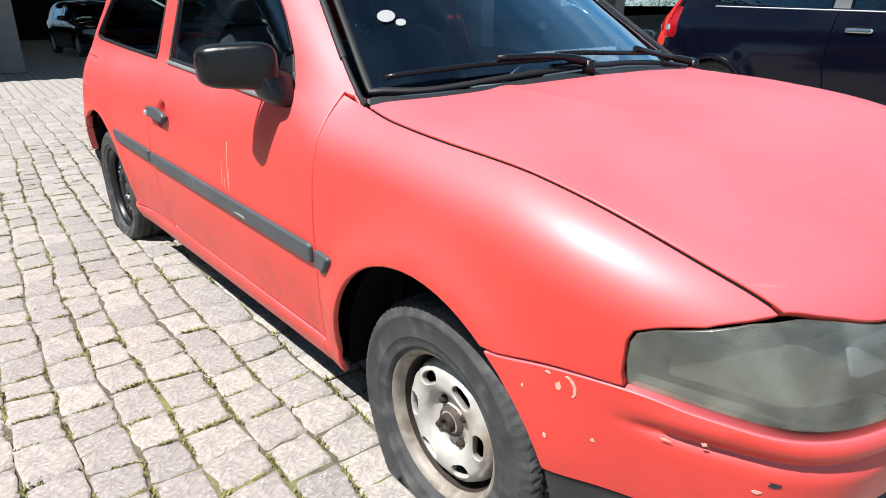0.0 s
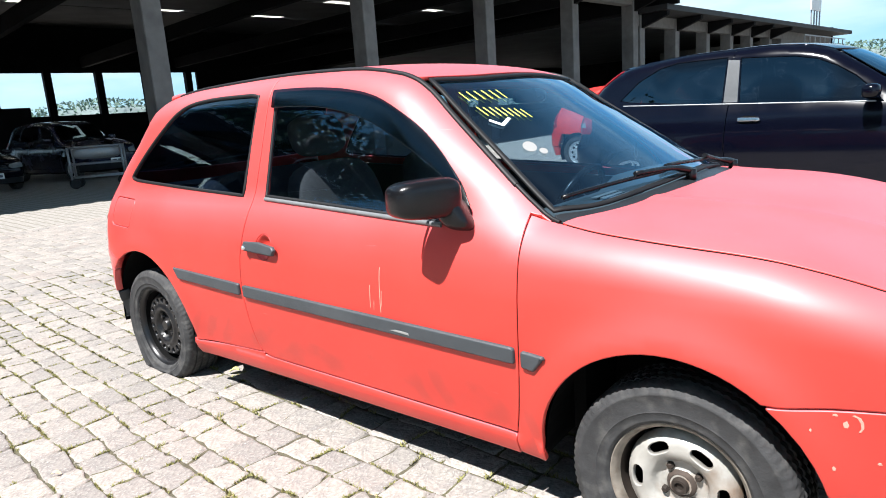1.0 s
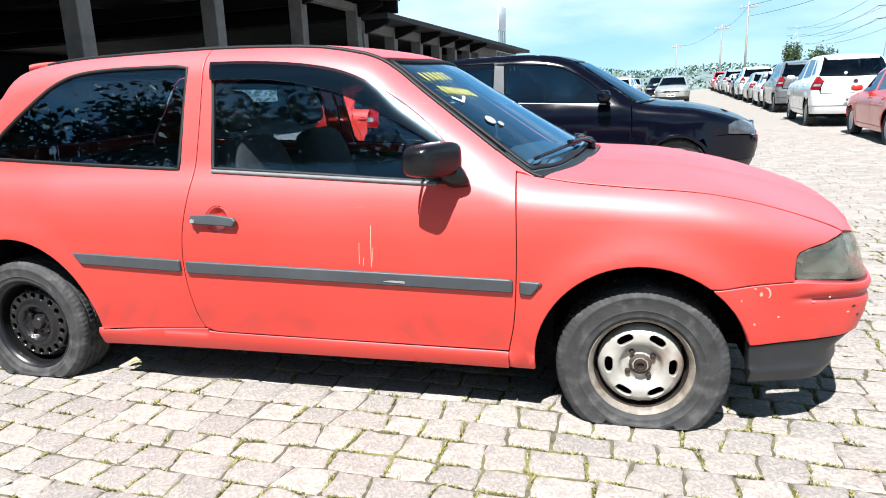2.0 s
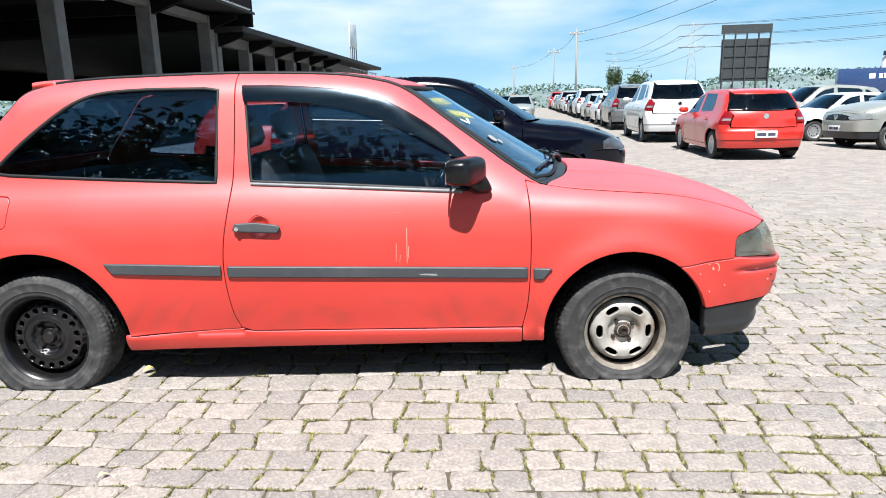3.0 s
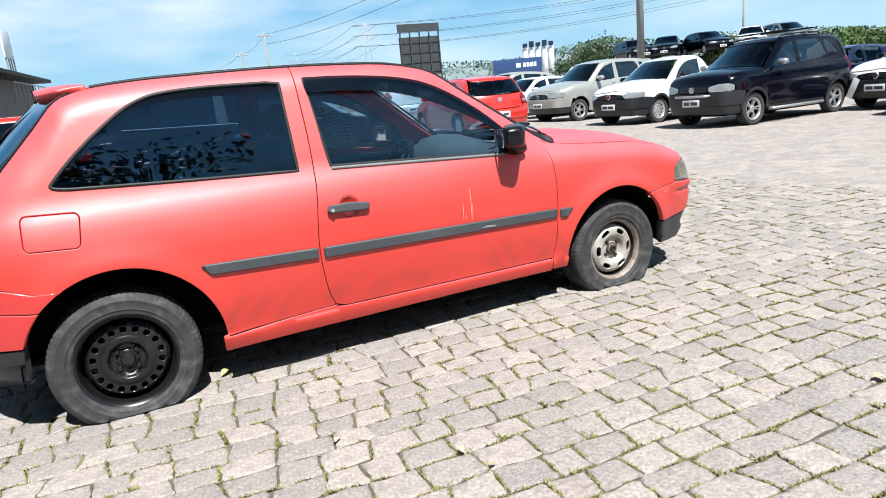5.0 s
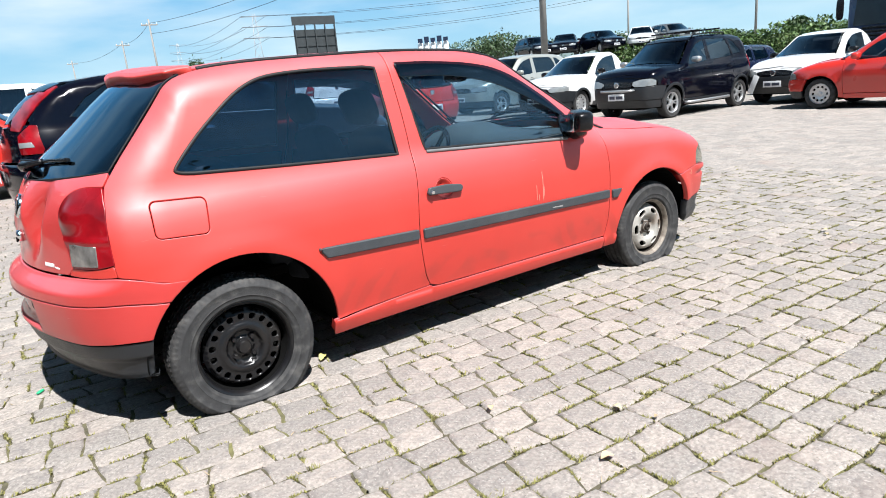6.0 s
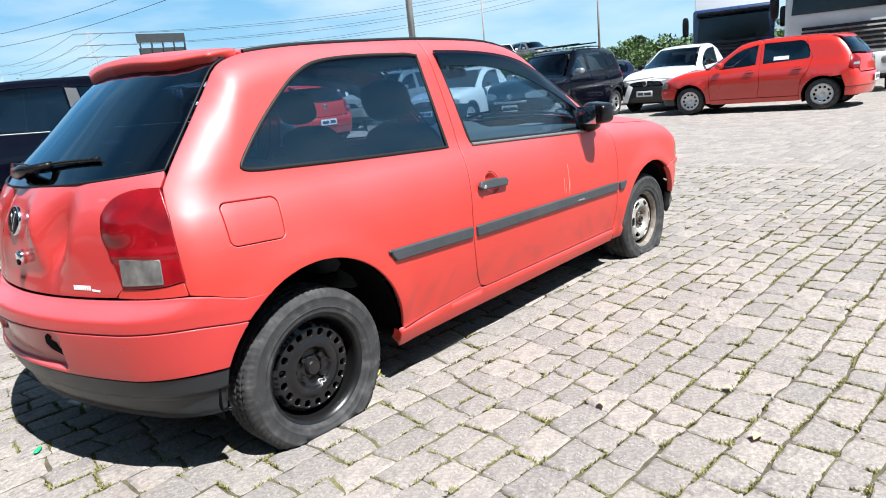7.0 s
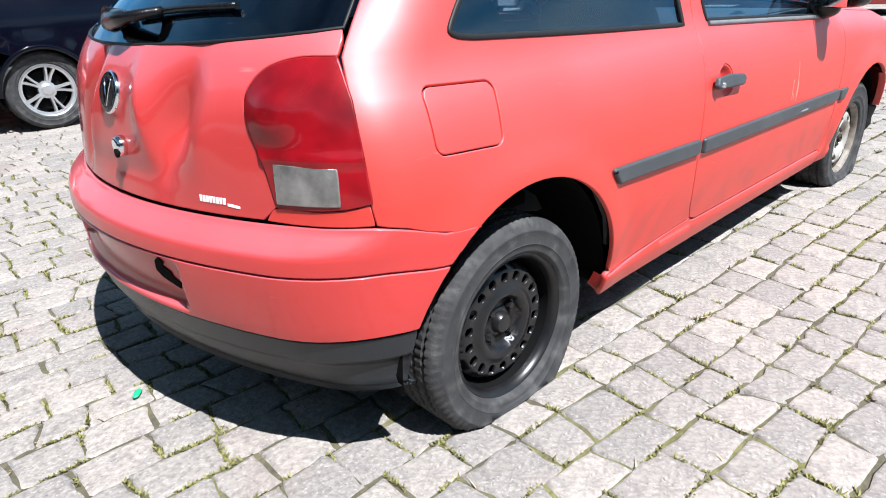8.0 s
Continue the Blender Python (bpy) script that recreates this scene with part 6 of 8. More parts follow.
    def blade(px, py, spread, tall):
        ang, hgt, wid = rng.uniform(0, math.tau), rng.uniform(0.4, 1.0) * tall, rng.uniform(0.002, 0.0048)
        dx, dy = math.cos(ang), math.sin(ang)
        bx, by = px + rng.normal(0, spread), py + rng.normal(0, spread)
        lean = rng.uniform(0.3, 1.6)
        k = len(V)
        V.extend([(bx - dy * wid, by + dx * wid, -0.005), (bx + dy * wid, by - dx * wid, -0.005), (bx + dx * hgt * lean, by + dy * hgt * lean, -0.004 + hgt)])
        F.append((k, k + 1, k + 2))

    for quad in Q[(mid[:, 0] > -4.2) & (mid[:, 0] < 4.5) & (mid[:, 1] > -4.4) & (mid[:, 1] < 3.0)]:
        x, y = quad[0]
        lush = 0.5 + 0.5 * math.sin(x * 1.1 + 2.0) * math.sin(y * 1.7 + x * 0.6)
        front = 1.3 if y < -1.9 else 1.0 if y < -1.3 else 0.4
        for other in (quad[1], quad[3]):
            if rng.random() < 0.55 + 0.50 * lush * front:
                a, b = sorted(rng.random(2))
                for r in np.arange(a * 0.8, min(1, b * 1.15), 0.045):
                    p = quad[0] + (other - quad[0]) * r
                    for _ in range(4):
                        blade(p[0], p[1], 0.0032, 0.0095)
        if rng.random() < 0.07 + 0.28 * lush * front:
            for _ in range(int(rng.integers(14, 40))):
                p = quad[0] + (quad[1 if rng.random() < 0.5 else 3] - quad[0]) * abs(rng.normal(0, 0.16))
                blade(p[0], p[1], 0.006, 0.016)
    stalks, ties = [], []
    for quad in Q[(mid[:, 0] > -3.6) & (mid[:, 0] < 3.6) & (mid[:, 1] > -3.2) & (mid[:, 1] < 1.6)]:
        for _ in range(int(rng.integers(0, 4)) if rng.random() < 0.35 else 0):
            p = quad[0] + (quad[1 if rng.random() < 0.6 else 3] - quad[0]) * rng.random()
            a, n_, w_ = rng.uniform(0, math.tau), rng.uniform(0.012, 0.045), rng.uniform(0.0006, 0.0022)
            dx, dy, k = math.cos(a), math.sin(a), len(stalks)
            z0, z1 = rng.uniform(-0.001, 0.003), rng.uniform(0.001, 0.008)
            stalks.extend([(p[0] - dy * w_, p[1] + dx * w_, z0), (p[0] + dy * w_, p[1] - dx * w_, z0), (p[0] + dx * n_, p[1] + dy * n_, z1)])
            ties.append((k, k + 1, k + 2))
    straw = bpy.data.meshes.new("dry_straw")
    straw.from_pydata(stalks, [], ties)
    tagged(part_mesh("dry_straw", straw, STRAW), "dry straw and bark bits caught in the joints", "straw", kind="stuff")
    mesh = bpy.data.meshes.new("joint_grass")
    mesh.from_pydata(V, [], F)
    tagged(part_mesh("joint_grass", mesh, GRASS), "short yellow-green grass in the paving joints", "grass", kind="stuff")
    return ground


ground = build_ground()


# ---- loose bits on the paving ----
def fallen_leaf(x, y, size, turn, mat=DRY):
    bm = bmesh.new()
    rows = []
    for i in range(7):
        t = i / 6
        w = 0.32 * size * math.sin(math.pi * min(1, t * 0.96 + 0.02)) ** 0.8
        z = 0.010 + size * 0.18 * math.sin(t * 2.6) ** 2
        rows.append([bm.verts.new(((t - 0.5) * size, q * w, z + abs(q) * w * 0.5)) for q in (-1, 0, 1)])
    for a, b in zip(rows, rows[1:]):
        for k in range(2):
            bm.faces.new((a[k], b[k], b[k + 1], a[k + 1]))
    for f in bm.faces:
        f.smooth = True
    ob = part("fallen_leaf", bm, mat)
    ob.matrix_world = pose(x, y, 0, 0, 0, turn)
    return tagged(ob, "curled dry leaf lying on the paving", "leaf", "fallen leaves")


rnd = random.Random(11)
fallen_leaf(-0.874, -0.60, 0.055, 40, material("yellow_leaf", (0.5, 0.45, 0.15), 0.7))
for k in range(26):
    fallen_leaf(rnd.uniform(-3.0, 2.4), rnd.uniform(-2.9, -1.2), rnd.uniform(0.018, 0.05), rnd.uniform(0, 360))
bm = blob_bm((0, 0, 0.006), (0.045, 0.02, 0.010), 2.4, 6, 10)
ob = part("plastic_scrap", bm, material("green_plastic", (0.02, 0.36, 0.16), 0.5))
ob.matrix_world = pose(-1.93, 0.021, 0.0, 0, 0, 50)
tagged(ob, "small scrap of bright green plastic on the paving", "scrap")


# ---- parked cars ----
KINDS = {}


def car_form(kx, ky, kz, dz, kind):
    """The parked cars' bodies: the same construction with other profiles."""
    top = {
        "hatch": [(-2.2, 0.60), (-1.82, 0.930), (-1.70, 1.08), (-1.58, 1.20), (-1.48, 1.262), (-1.2, 1.302), (-0.9, 1.326), (-0.4, 1.335), (0.0, 1.322), (0.25, 1.292), (0.38, 1.262), (0.47, 1.222), (0.60, 1.142), (0.80, 1.022), (1.00, 0.915), (1.08, 0.885), (1.35, 0.855), (1.58, 0.805), (1.76, 0.752), (1.88, 0.702), (1.95, 0.650), (2.2, 0.3)],
        "mpv": [(-2.2, 0.60), (-1.88, 0.93), (-1.82, 1.10), (-1.72, 1.215), (-1.58, 1.275), (-1.2, 1.312), (-0.6, 1.333), (-0.1, 1.325), (0.20, 1.300), (0.38, 1.252), (0.55, 1.160), (0.80, 1.015), (1.02, 0.905), (1.10, 0.880), (1.40, 0.862), (1.65, 0.832), (1.82, 0.785), (1.92, 0.715), (1.97, 0.65), (2.2, 0.3)],
        "estate": [(-2.2, 0.60), (-1.84, 0.900), (-1.70, 1.06), (-1.52, 1.200), (-1.40, 1.245), (-1.1, 1.290), (-0.7, 1.322), (-0.2, 1.330), (0.1, 1.310), (0.30, 1.272), (0.42, 1.232), (0.60, 1.132), (0.80, 1.012), (1.00, 0.895), (1.10, 0.855), (1.35, 0.822), (1.58, 0.772), (1.76, 0.712), (1.88, 0.652), (1.95, 0.60), (2.2, 0.3)],
        "pickup": [(-2.4, 0.905), (-0.80, 0.912), (-0.68, 0.94), (-0.56, 1.10), (-0.46, 1.23), (-0.38, 1.285), (-0.2, 1.325), (0.0, 1.322), (0.25, 1.292), (0.38, 1.262), (0.47, 1.222), (0.60, 1.142), (0.80, 1.022), (1.00, 0.915), (1.08, 0.885), (1.35, 0.855), (1.58, 0.805), (1.76, 0.752), (1.88, 0.702), (1.95, 0.650), (2.2, 0.3)],
    }[kind]
    nose = [(0.10, 1.86), (0.19, 1.91), (0.25, 1.945), (0.33, 1.972), (0.40, 1.985), (0.46, 1.988), (0.60, 1.960), (0.68, 1.93), (0.80, 1.87), (1.4, 1.5)]
    tail = [(0.10, -1.82), (0.21, -1.880), (0.30, -1.910), (0.40, -1.925), (0.50, -1.930), (0.575, -1.915), (0.600, -1.888), (0.75, -1.872), (0.93, -1.832), (1.4, -1.70)]
    sect = [(0.05, 0.715), (0.15, 0.738), (0.19, 0.752), (0.27, 0.764), (0.36, 0.778), (0.45, 0.786), (0.55, 0.790), (0.62, 0.788), (0.69, 0.779), (0.75, 0.764), (0.80, 0.745), (0.85, 0.718), (0.88, 0.704), (0.95, 0.682), (1.05, 0.650), (1.15, 0.616), (1.25, 0.580), (1.40, 0.52)]
    Z = lambda z: z * kz + dz
    S = lambda rows: [(Z(z), x * kx) for z, x in rows]
    B = Body([(x * kx, Z(z)) for x, z in top], S(nose), S(tail), [(Z(z), w) for z, w in sect], (1.42 * kx, 0.75), (-1.45 * kx, 0.5),
             [(0.0, 0.45 * kx, 0.36, True), (1.1 * kx, 1.45 * kx, -0.20, True), (-1.45 * kx, -1.10 * kx, -0.30, False)] if kind != "pickup" else [(0.0, 0.45 * kx, 0.36, True), (1.1 * kx, 1.45 * kx, -0.20, True)],
             0.08, [(1.225 * kx, Z(0.24), 0.335, 0.02), (-1.225 * kx, Z(0.24), 0.335, 0.02)], ky)
    return B, Z


def build_parked(kind, kx=1.0, ky=1.0, kz=1.06, dz=0.03, doors=5, rim="plain", clad=False, rack=False, quarter_light=True, tyre_r=0.305):
    """One parked car standing at the origin, nose to +x, in a neutral paint that copies replace."""
    B, Z = car_form(kx, ky, kz, dz, kind)
    paint = PAINTS["white"]
    car = new("parked_car")
    both = (1, -1)
    SIDE, SLANT, UP = Flat((0, 1, 0)), Flat((0, 0.7, -0.7)), Flat((0, 0, -1))
    NOSE, TAIL = Round(1.0 * kx, 1), Round(-1.05 * kx, -1)
    h = 0.075
    s2 = lambda pts: B.side([(x * kx, Z(z)) for x, z in pts])
    o2 = lambda pts: B.over([(x * kx, y * ky) for x, y in pts])
    kw = dict(h=h, gap=0.003, roll=0.004, depth=0.02)
    rr = 0.335
    R = lambda cx, a0, a1: [(x / kx, (z - dz) / kz) for x, z in arc(cx * kx, Z(0.24), rr, a0, a1, 20)]
    hood_edge = o2(rounded([(1.84, -0.62), (1.60, -0.664), (1.30, -0.683), (1.05, -0.684), (0.905, -0.676)], 4))
    pillar = o2(rounded([(0.905, -0.676), (0.75, -0.634), (0.55, -0.573), (0.38, -0.520), (0.25, -0.503)], 4))
    end = -1.25 if kind != "pickup" else -0.42
    rail = o2(rounded([(0.25, -0.503), ((end + 0.25) / 2, -0.502), (end, -0.495)], 6))
    ze = 0.245
    arch_f, arch_r = R(1.225, 205, -25), R(-1.225, 205, -25)
    corner = s2([(0.822, 0.845)])
    wing = np.vstack([hood_edge, corner, s2([(0.83, 0.6), (0.80, ze), (0.80, 0.16)]), s2([p for p in arch_f if p[1] > 0.16 and not (p[0] > 1.40 and p[1] < 0.50)]), s2([(1.55, 0.515), (1.68, 0.525), (1.69, 0.60), (1.76, 0.645)])])
    sheet("front_wing", B, wing, SLANT, paint, car, sides=both, **kw)
    three = doors == 3 or kind == "pickup"
    xb = -0.40 if three else -0.12
    if kind == "pickup":
        xb = -0.30
    w1 = s2([(xb + 0.08, 0.868), (0.10, 0.850), (0.55, 0.828), (0.64, 0.826), (0.56, 0.925), (0.46, 1.020), (0.34, 1.10), (0.20, 1.165), (0.05, 1.198), (xb + 0.06, 1.225)])
    top_cut = o2([(xb, -0.502)])
    door = np.vstack([corner, pillar[1:], rail[rail[:, 0] > xb * kx + 0.03][1:], top_cut, s2([(xb, 1.22), (xb, 0.9), (xb - 0.02, 0.5), (xb + 0.02, ze), (0.3, ze), (0.80, ze), (0.83, 0.6)])])
    dd = sheet("front_door", B, door, SIDE, paint, car, holes=[w1], sides=both, **kw)
    sheet("front_window", B, w1, SIDE, GLASS_DARK, car, h=0.2, gap=0, roll=0.003, depth=0.008, lift=-0.004, sides=both)
    if kind == "estate":
        band("window_trim", B, s2([(x, 0.862 - 0.035 * (x + 0.3) / 0.9) for x in np.linspace(0.60, -1.30, 20)]), 0.010, 0.004, GALV, car, sides=both)
        sheet("pillar_trim", B, s2([(xb - 0.045, 0.878), (xb + 0.065, 0.874), (xb + 0.05, 1.21), (xb - 0.04, 1.22)]), SIDE, TRIM, car, h=0.1, gap=0, lift=0.004, depth=0.01, sides=both, label="grey pillar cover")
    if not three:
        xr = -0.90
        w2 = s2([(xb - 0.06, 0.870), (-0.80, 0.895), (-0.97, 0.91), (-0.99, 0.96), (-0.94, 1.10), (-0.88, 1.205), (-0.80, 1.23), (xb - 0.05, 1.235)])
        back = s2([(xr, 1.22), (-0.97, 1.05), (-1.03, 0.92), (-0.98, 0.70), (-0.86, 0.50), (-0.84, ze)])
        door2 = np.vstack([top_cut, rail[(rail[:, 0] < xb * kx - 0.03) & (rail[:, 0] > xr * kx + 0.03)], o2([(xr, -0.498)]), back, s2([(-0.4, ze), (xb + 0.02, ze), (xb - 0.02, 0.5), (xb, 0.9), (xb, 1.22)])])
        sheet("rear_door", B, door2, SIDE, paint, car, holes=[w2], sides=both, **kw)
        sheet("rear_side_window", B, w2, SIDE, GLASS_DARK, car, h=0.2, gap=0, roll=0.003, depth=0.008, lift=-0.004, sides=both)
        start = np.vstack([o2([(xr, -0.498)])])
        back_edge = back[::-1]
        w3 = s2([(-1.08, 0.93), (-1.36, 0.955), (-1.38, 0.985), (-1.22, 1.13), (-1.10, 1.20), (-1.00, 1.21), (-1.03, 1.06)])
    elif kind != "pickup":
        start = top_cut
        back_edge = s2([(xb + 0.02, ze), (xb - 0.02, 0.5), (xb, 0.9), (xb, 1.22)])
        w3 = s2([(xb - 0.06, 0.868), (-0.9, 0.90), (-1.25, 0.93), (-1.33, 0.95), (-1.18, 1.10), (-1.0, 1.20), (-0.85, 1.235), (xb - 0.05, 1.238)])
    xs_low = -0.84
    if kind == "pickup":
        bed = np.vstack([o2([(xb, -0.502)]), rail[rail[:, 0] < xb * kx - 0.03], s2([(-0.50, 1.10), (-0.66, 0.925), (-0.80, 0.893), (-1.6, 0.887), (-1.80, 0.885)]), s2([(-1.80, 0.60), (-1.66, 0.575), (-1.53, 0.565)]),
                         s2([p for p in arch_r if p[1] > 0.16 and not (p[0] < -1.40 and p[1] < 0.55)]), s2([(-0.85, 0.16), (-0.85, ze), (xb + 0.02, ze), (xb - 0.02, 0.5), (xb, 0.9), (xb, 1.22)])])
        sheet("load_bed_side", B, bed, SIDE, paint, car, sides=both, **kw)
        lid = o2([(-0.72, -0.60), (-1.84, -0.60), (-1.84, 0.60), (-0.72, 0.60)])
        sheet("load_bed_cover", B, lid, UP, BLACK_PLASTIC, car, h=0.2, lift=0.004)
        sheet("tailgate", B, TAIL.place(B, np.array([[math.radians(a) * 0.75, Z(z)] for a, z in ((-38, 0.62), (-20, 0.62), (0, 0.62), (20, 0.62), (38, 0.62), (38, 0.86), (0, 0.87), (-38, 0.86))])), TAIL, paint, car, **kw)
        rw = TAIL
    else:
        hatch_edge = o2(rounded([(end, -0.495), (-1.42, -0.545), (-1.55, -0.59), (-1.66, -0.64)], 4))
        qp = np.vstack([start, rail[rail[:, 0] < (xb if three else xr) * kx - 0.03], hatch_edge[1:], s2([(-1.68, 0.80), (-1.68, 0.585), (-1.55, 0.57)]),
                        s2([p for p in arch_r if p[1] > 0.16 and not (p[0] < -1.40 and p[1] < 0.55)]), s2([(-0.84, 0.16)]), s2([(xs_low, ze)]), back_edge[(1 if not three else 0):]])
        sheet("rear_quarter_panel", B, qp, SIDE, paint, car, holes=[w3] if quarter_light else [], sides=both, **kw)
        if quarter_light:
            sheet("quarter_window", B, w3, SIDE, GLASS_DARK, car, h=0.2, gap=0, roll=0.003, depth=0.008, lift=-0.004, sides=both)
        gl = [(-48, 0.94), (-25, 0.925), (0, 0.92), (25, 0.925), (48, 0.94)]
        ring = TAIL.place(B, np.array([[math.radians(a) * 0.75, Z(z)] for a, z in gl]))
        if ring[0, 1] > 0:
            ring = ring[::-1]
        topr = o2([(-1.42, -0.49), (-1.50, -0.25), (-1.53, 0), (-1.50, 0.25), (-1.42, 0.49)])
        sheet("rear_window", B, np.vstack([ring, topr[::-1]]), Flat((0.8, 0, -0.6)), GLASS_DARK, car, h=0.15, gap=0, roll=0.003, depth=0.008)
        gate = [(-40, 0.60), (-20, 0.595), (0, 0.595), (20, 0.595), (40, 0.60), (40, 0.70), (38, 0.82), (46, 0.915), (25, 0.90), (0, 0.895), (-25, 0.90), (-46, 0.915), (-38, 0.82), (-40, 0.70)]
        sheet("tailgate", B, TAIL.place(B, np.array([[math.radians(a) * 0.75, Z(z)] for a, z in gate])), TAIL, paint, car, **kw)
        rim_top = np.vstack([o2([(-1.33, -0.49), (-1.36, 0), (-1.33, 0.49)]), o2([(-1.47, 0.47), (-1.545, 0.25), (-1.575, 0), (-1.545, -0.25), (-1.47, -0.47)])])
        sheet("roof_spoiler", B, rim_top, UP, paint, car, h=0.08, lift=0.012, depth=0.03, roll=0.008)
    lamp_z = ((40.5, 0.70), (39.0, 0.82), (46, 0.905), (50.0, 0.90), (54, 0.70), (53, 0.665), (41, 0.665))
    lens = right_half(B, [(a, Z(z)) for a, z in lamp_z], -1.05 * kx, -1)
    lamps = sheet("tail_lamp", B, lens, TAIL, LENS_RED, car, h=0.03, gap=0, lift=0.006, depth=0.03, sides=both)
    pale = right_half(B, [(a, Z(z)) for a, z in ((40.8, 0.722), (40.2, 0.765), (48.5, 0.765), (50.0, 0.722))], -1.05 * kx, -1)
    for sd, lm in zip(both, lamps):
        sheet("reversing_lens", B, pale, TAIL, HEADLAMP, lm, h=0.03, gap=0, lift=0.010, depth=0.006, sides=(sd,))
    if kind == "estate":
        tall = s2([(-1.36, 1.215), (-1.46, 1.205), (-1.62, 1.10), (-1.74, 0.965), (-1.78, 0.87), (-1.72, 0.855), (-1.66, 0.945), (-1.54, 1.075)])
        sheet("side_tail_lamp", B, tall, SIDE, LENS_RED, car, h=0.04, gap=0, lift=0.008, depth=0.02, sides=both, label="tall red lamp up the hatch edge")
    # door handles, badge
    for xh in ((xb + 0.17,) if three else (xb + 0.17, -0.80)):
        grip = s2([(xh - 0.085, 0.752), (xh + 0.07, 0.746), (xh + 0.085, 0.732), (xh + 0.07, 0.718), (xh - 0.085, 0.722)])
        sheet("door_handle", B, grip, SIDE, paint if kind != "estate" else CHROME, car, h=0.03, gap=0, lift=0.024, depth=0.022, roll=0.006, sides=both)
        # flat dark patch on the door, painted shade in place of a recess
        sheet("handle_recess", B, s2([(xh - 0.05, 0.765), (xh + 0.05, 0.762), (xh + 0.055, 0.712), (xh - 0.05, 0.714)]), SIDE, INNER, car, h=0.03, gap=0, lift=0.002, depth=0.002, sides=both)
    if clad or kind == "estate":
        for pts in (arch_f, arch_r):
            band("arch_trim", B, s2([p for p in pts if p[1] > 0.20]), 0.055 if clad else 0.035, 0.010, DARK_BUMPER if clad else paint, car, sides=both, label="charcoal plastic arch trim" if clad else "")
    # bonnet, screen, roof
    cowl = o2(rounded([(0.905, -0.676), (1.005, -0.50), (1.065, -0.25), (1.085, 0.0)], 3))
    lip = o2(rounded([(1.84, -0.62), (1.885, -0.40), (1.915, 0.0)], 3))
    hood = np.vstack([hood_edge, cowl[1:], mirrored(cowl)[1:], mirrored(hood_edge)[1:], mirrored(lip)[1:], lip[::-1][1:-1]])
    sheet("bonnet", B, hood, UP, paint, car, **{**kw, "h": 0.045})
    st = o2(rounded([(0.335, -0.470), (0.40, -0.30), (0.432, 0.0)], 3))
    sb = o2(rounded([(0.875, -0.645), (0.985, -0.45), (1.05, 0.0)], 3))
    screen = np.vstack([sb, mirrored(sb)[1:], across(st)])
    sheet("windscreen", B, screen, UP, GLASS_DARK, car, h=0.15, gap=0, roll=0.003, depth=0.008)
    rf = o2(rounded([(0.30, -0.490), (0.38, -0.25), (0.402, 0.0)], 3))
    rb = o2(rounded([(end, -0.488), (end - 0.08, 0.0)], 3))
    roof = np.vstack([rf, mirrored(rf)[1:], mirrored(rb)[::-1], rb[::-1][1:]])
    sheet("roof_panel", B, roof, UP, paint, car, **kw)
    # bumpers, lamps, grille
    def wrap(name, rows_up, rows_low, cx, sg, mat, **q):
        a = right_half(B, [(d, Z(z)) for d, z in rows_up], cx * kx, sg)
        b = right_half(B, [(d, Z(z)) for d, z in rows_low], cx * kx, sg)
        sheet(name, B, np.vstack([a, mirrored(a)[1:], mirrored(b)[::-1], b[::-1][1:]]), Round(cx * kx, sg), mat, car, h=h, depth=0.05, **q)
    low_mat = DARK_BUMPER if clad else paint
    wrap("front_bumper", [(60, 0.515), (48, 0.525), (36, 0.515), (20, 0.51), (0, 0.51)], [(55, 0.30), (40, 0.30), (20, 0.30), (0, 0.30)], 1.0, 1, low_mat)
    wrap("lower_bumper", [(55, 0.296), (40, 0.296), (20, 0.296), (0, 0.296)], [(55, 0.16), (40, 0.16), (20, 0.16), (0, 0.16)], 1.0, 1, DARK_BUMPER, lift=-0.01)
    wrap("rear_bumper", [(60, 0.565), (56, 0.60), (52.5, 0.655), (42, 0.655), (40, 0.588), (20, 0.585), (0, 0.585)], [(56, 0.36), (40, 0.36), (20, 0.36), (0, 0.36)], -1.05, -1, low_mat if clad else paint)
    wrap("lower_bumper", [(56, 0.356), (40, 0.356), (20, 0.356), (0, 0.356)], [(56, 0.20), (40, 0.20), (20, 0.20), (0, 0.20)], -1.05, -1, DARK_BUMPER if clad else paint, lift=-0.01)
    head = right_half(B, [(a, Z(z)) for a, z in ((47, 0.535), (36, 0.525), (24, 0.525), (21, 0.56), (22, 0.61), (32, 0.645), (42, 0.645), (47, 0.615))], 1.0 * kx, 1)
    sheet("headlamp", B, head, NOSE, HEADLAMP_DARK if kind == "estate" else HEADLAMP, car, h=0.022, gap=0, depth=0.03, lift=0.003, sides=both)
    wrap("nose_panel", [(50, 0.700), (44, 0.715), (36, 0.722), (24, 0.726), (12, 0.728), (0, 0.728)], [(50, 0.600), (44, 0.60), (36, 0.60), (24, 0.595), (12, 0.595), (0, 0.595)], 1.0, 1, paint, lift=-0.006)
    gr = right_half(B, [(a, Z(z)) for a, z in ((20, 0.525), (10, 0.52), (0, 0.52))], 1.0 * kx, 1)
    gt = right_half(B, [(a, Z(z)) for a, z in ((20, 0.60), (10, 0.625), (0, 0.63))], 1.0 * kx, 1)
    sheet("grille", B, np.vstack([gr, mirrored(gr)[1:], mirrored(gt)[::-1], gt[::-1][1:]]), NOSE, BLACK_PLASTIC, car, h=0.04, gap=0, lift=0.002, depth=0.03)
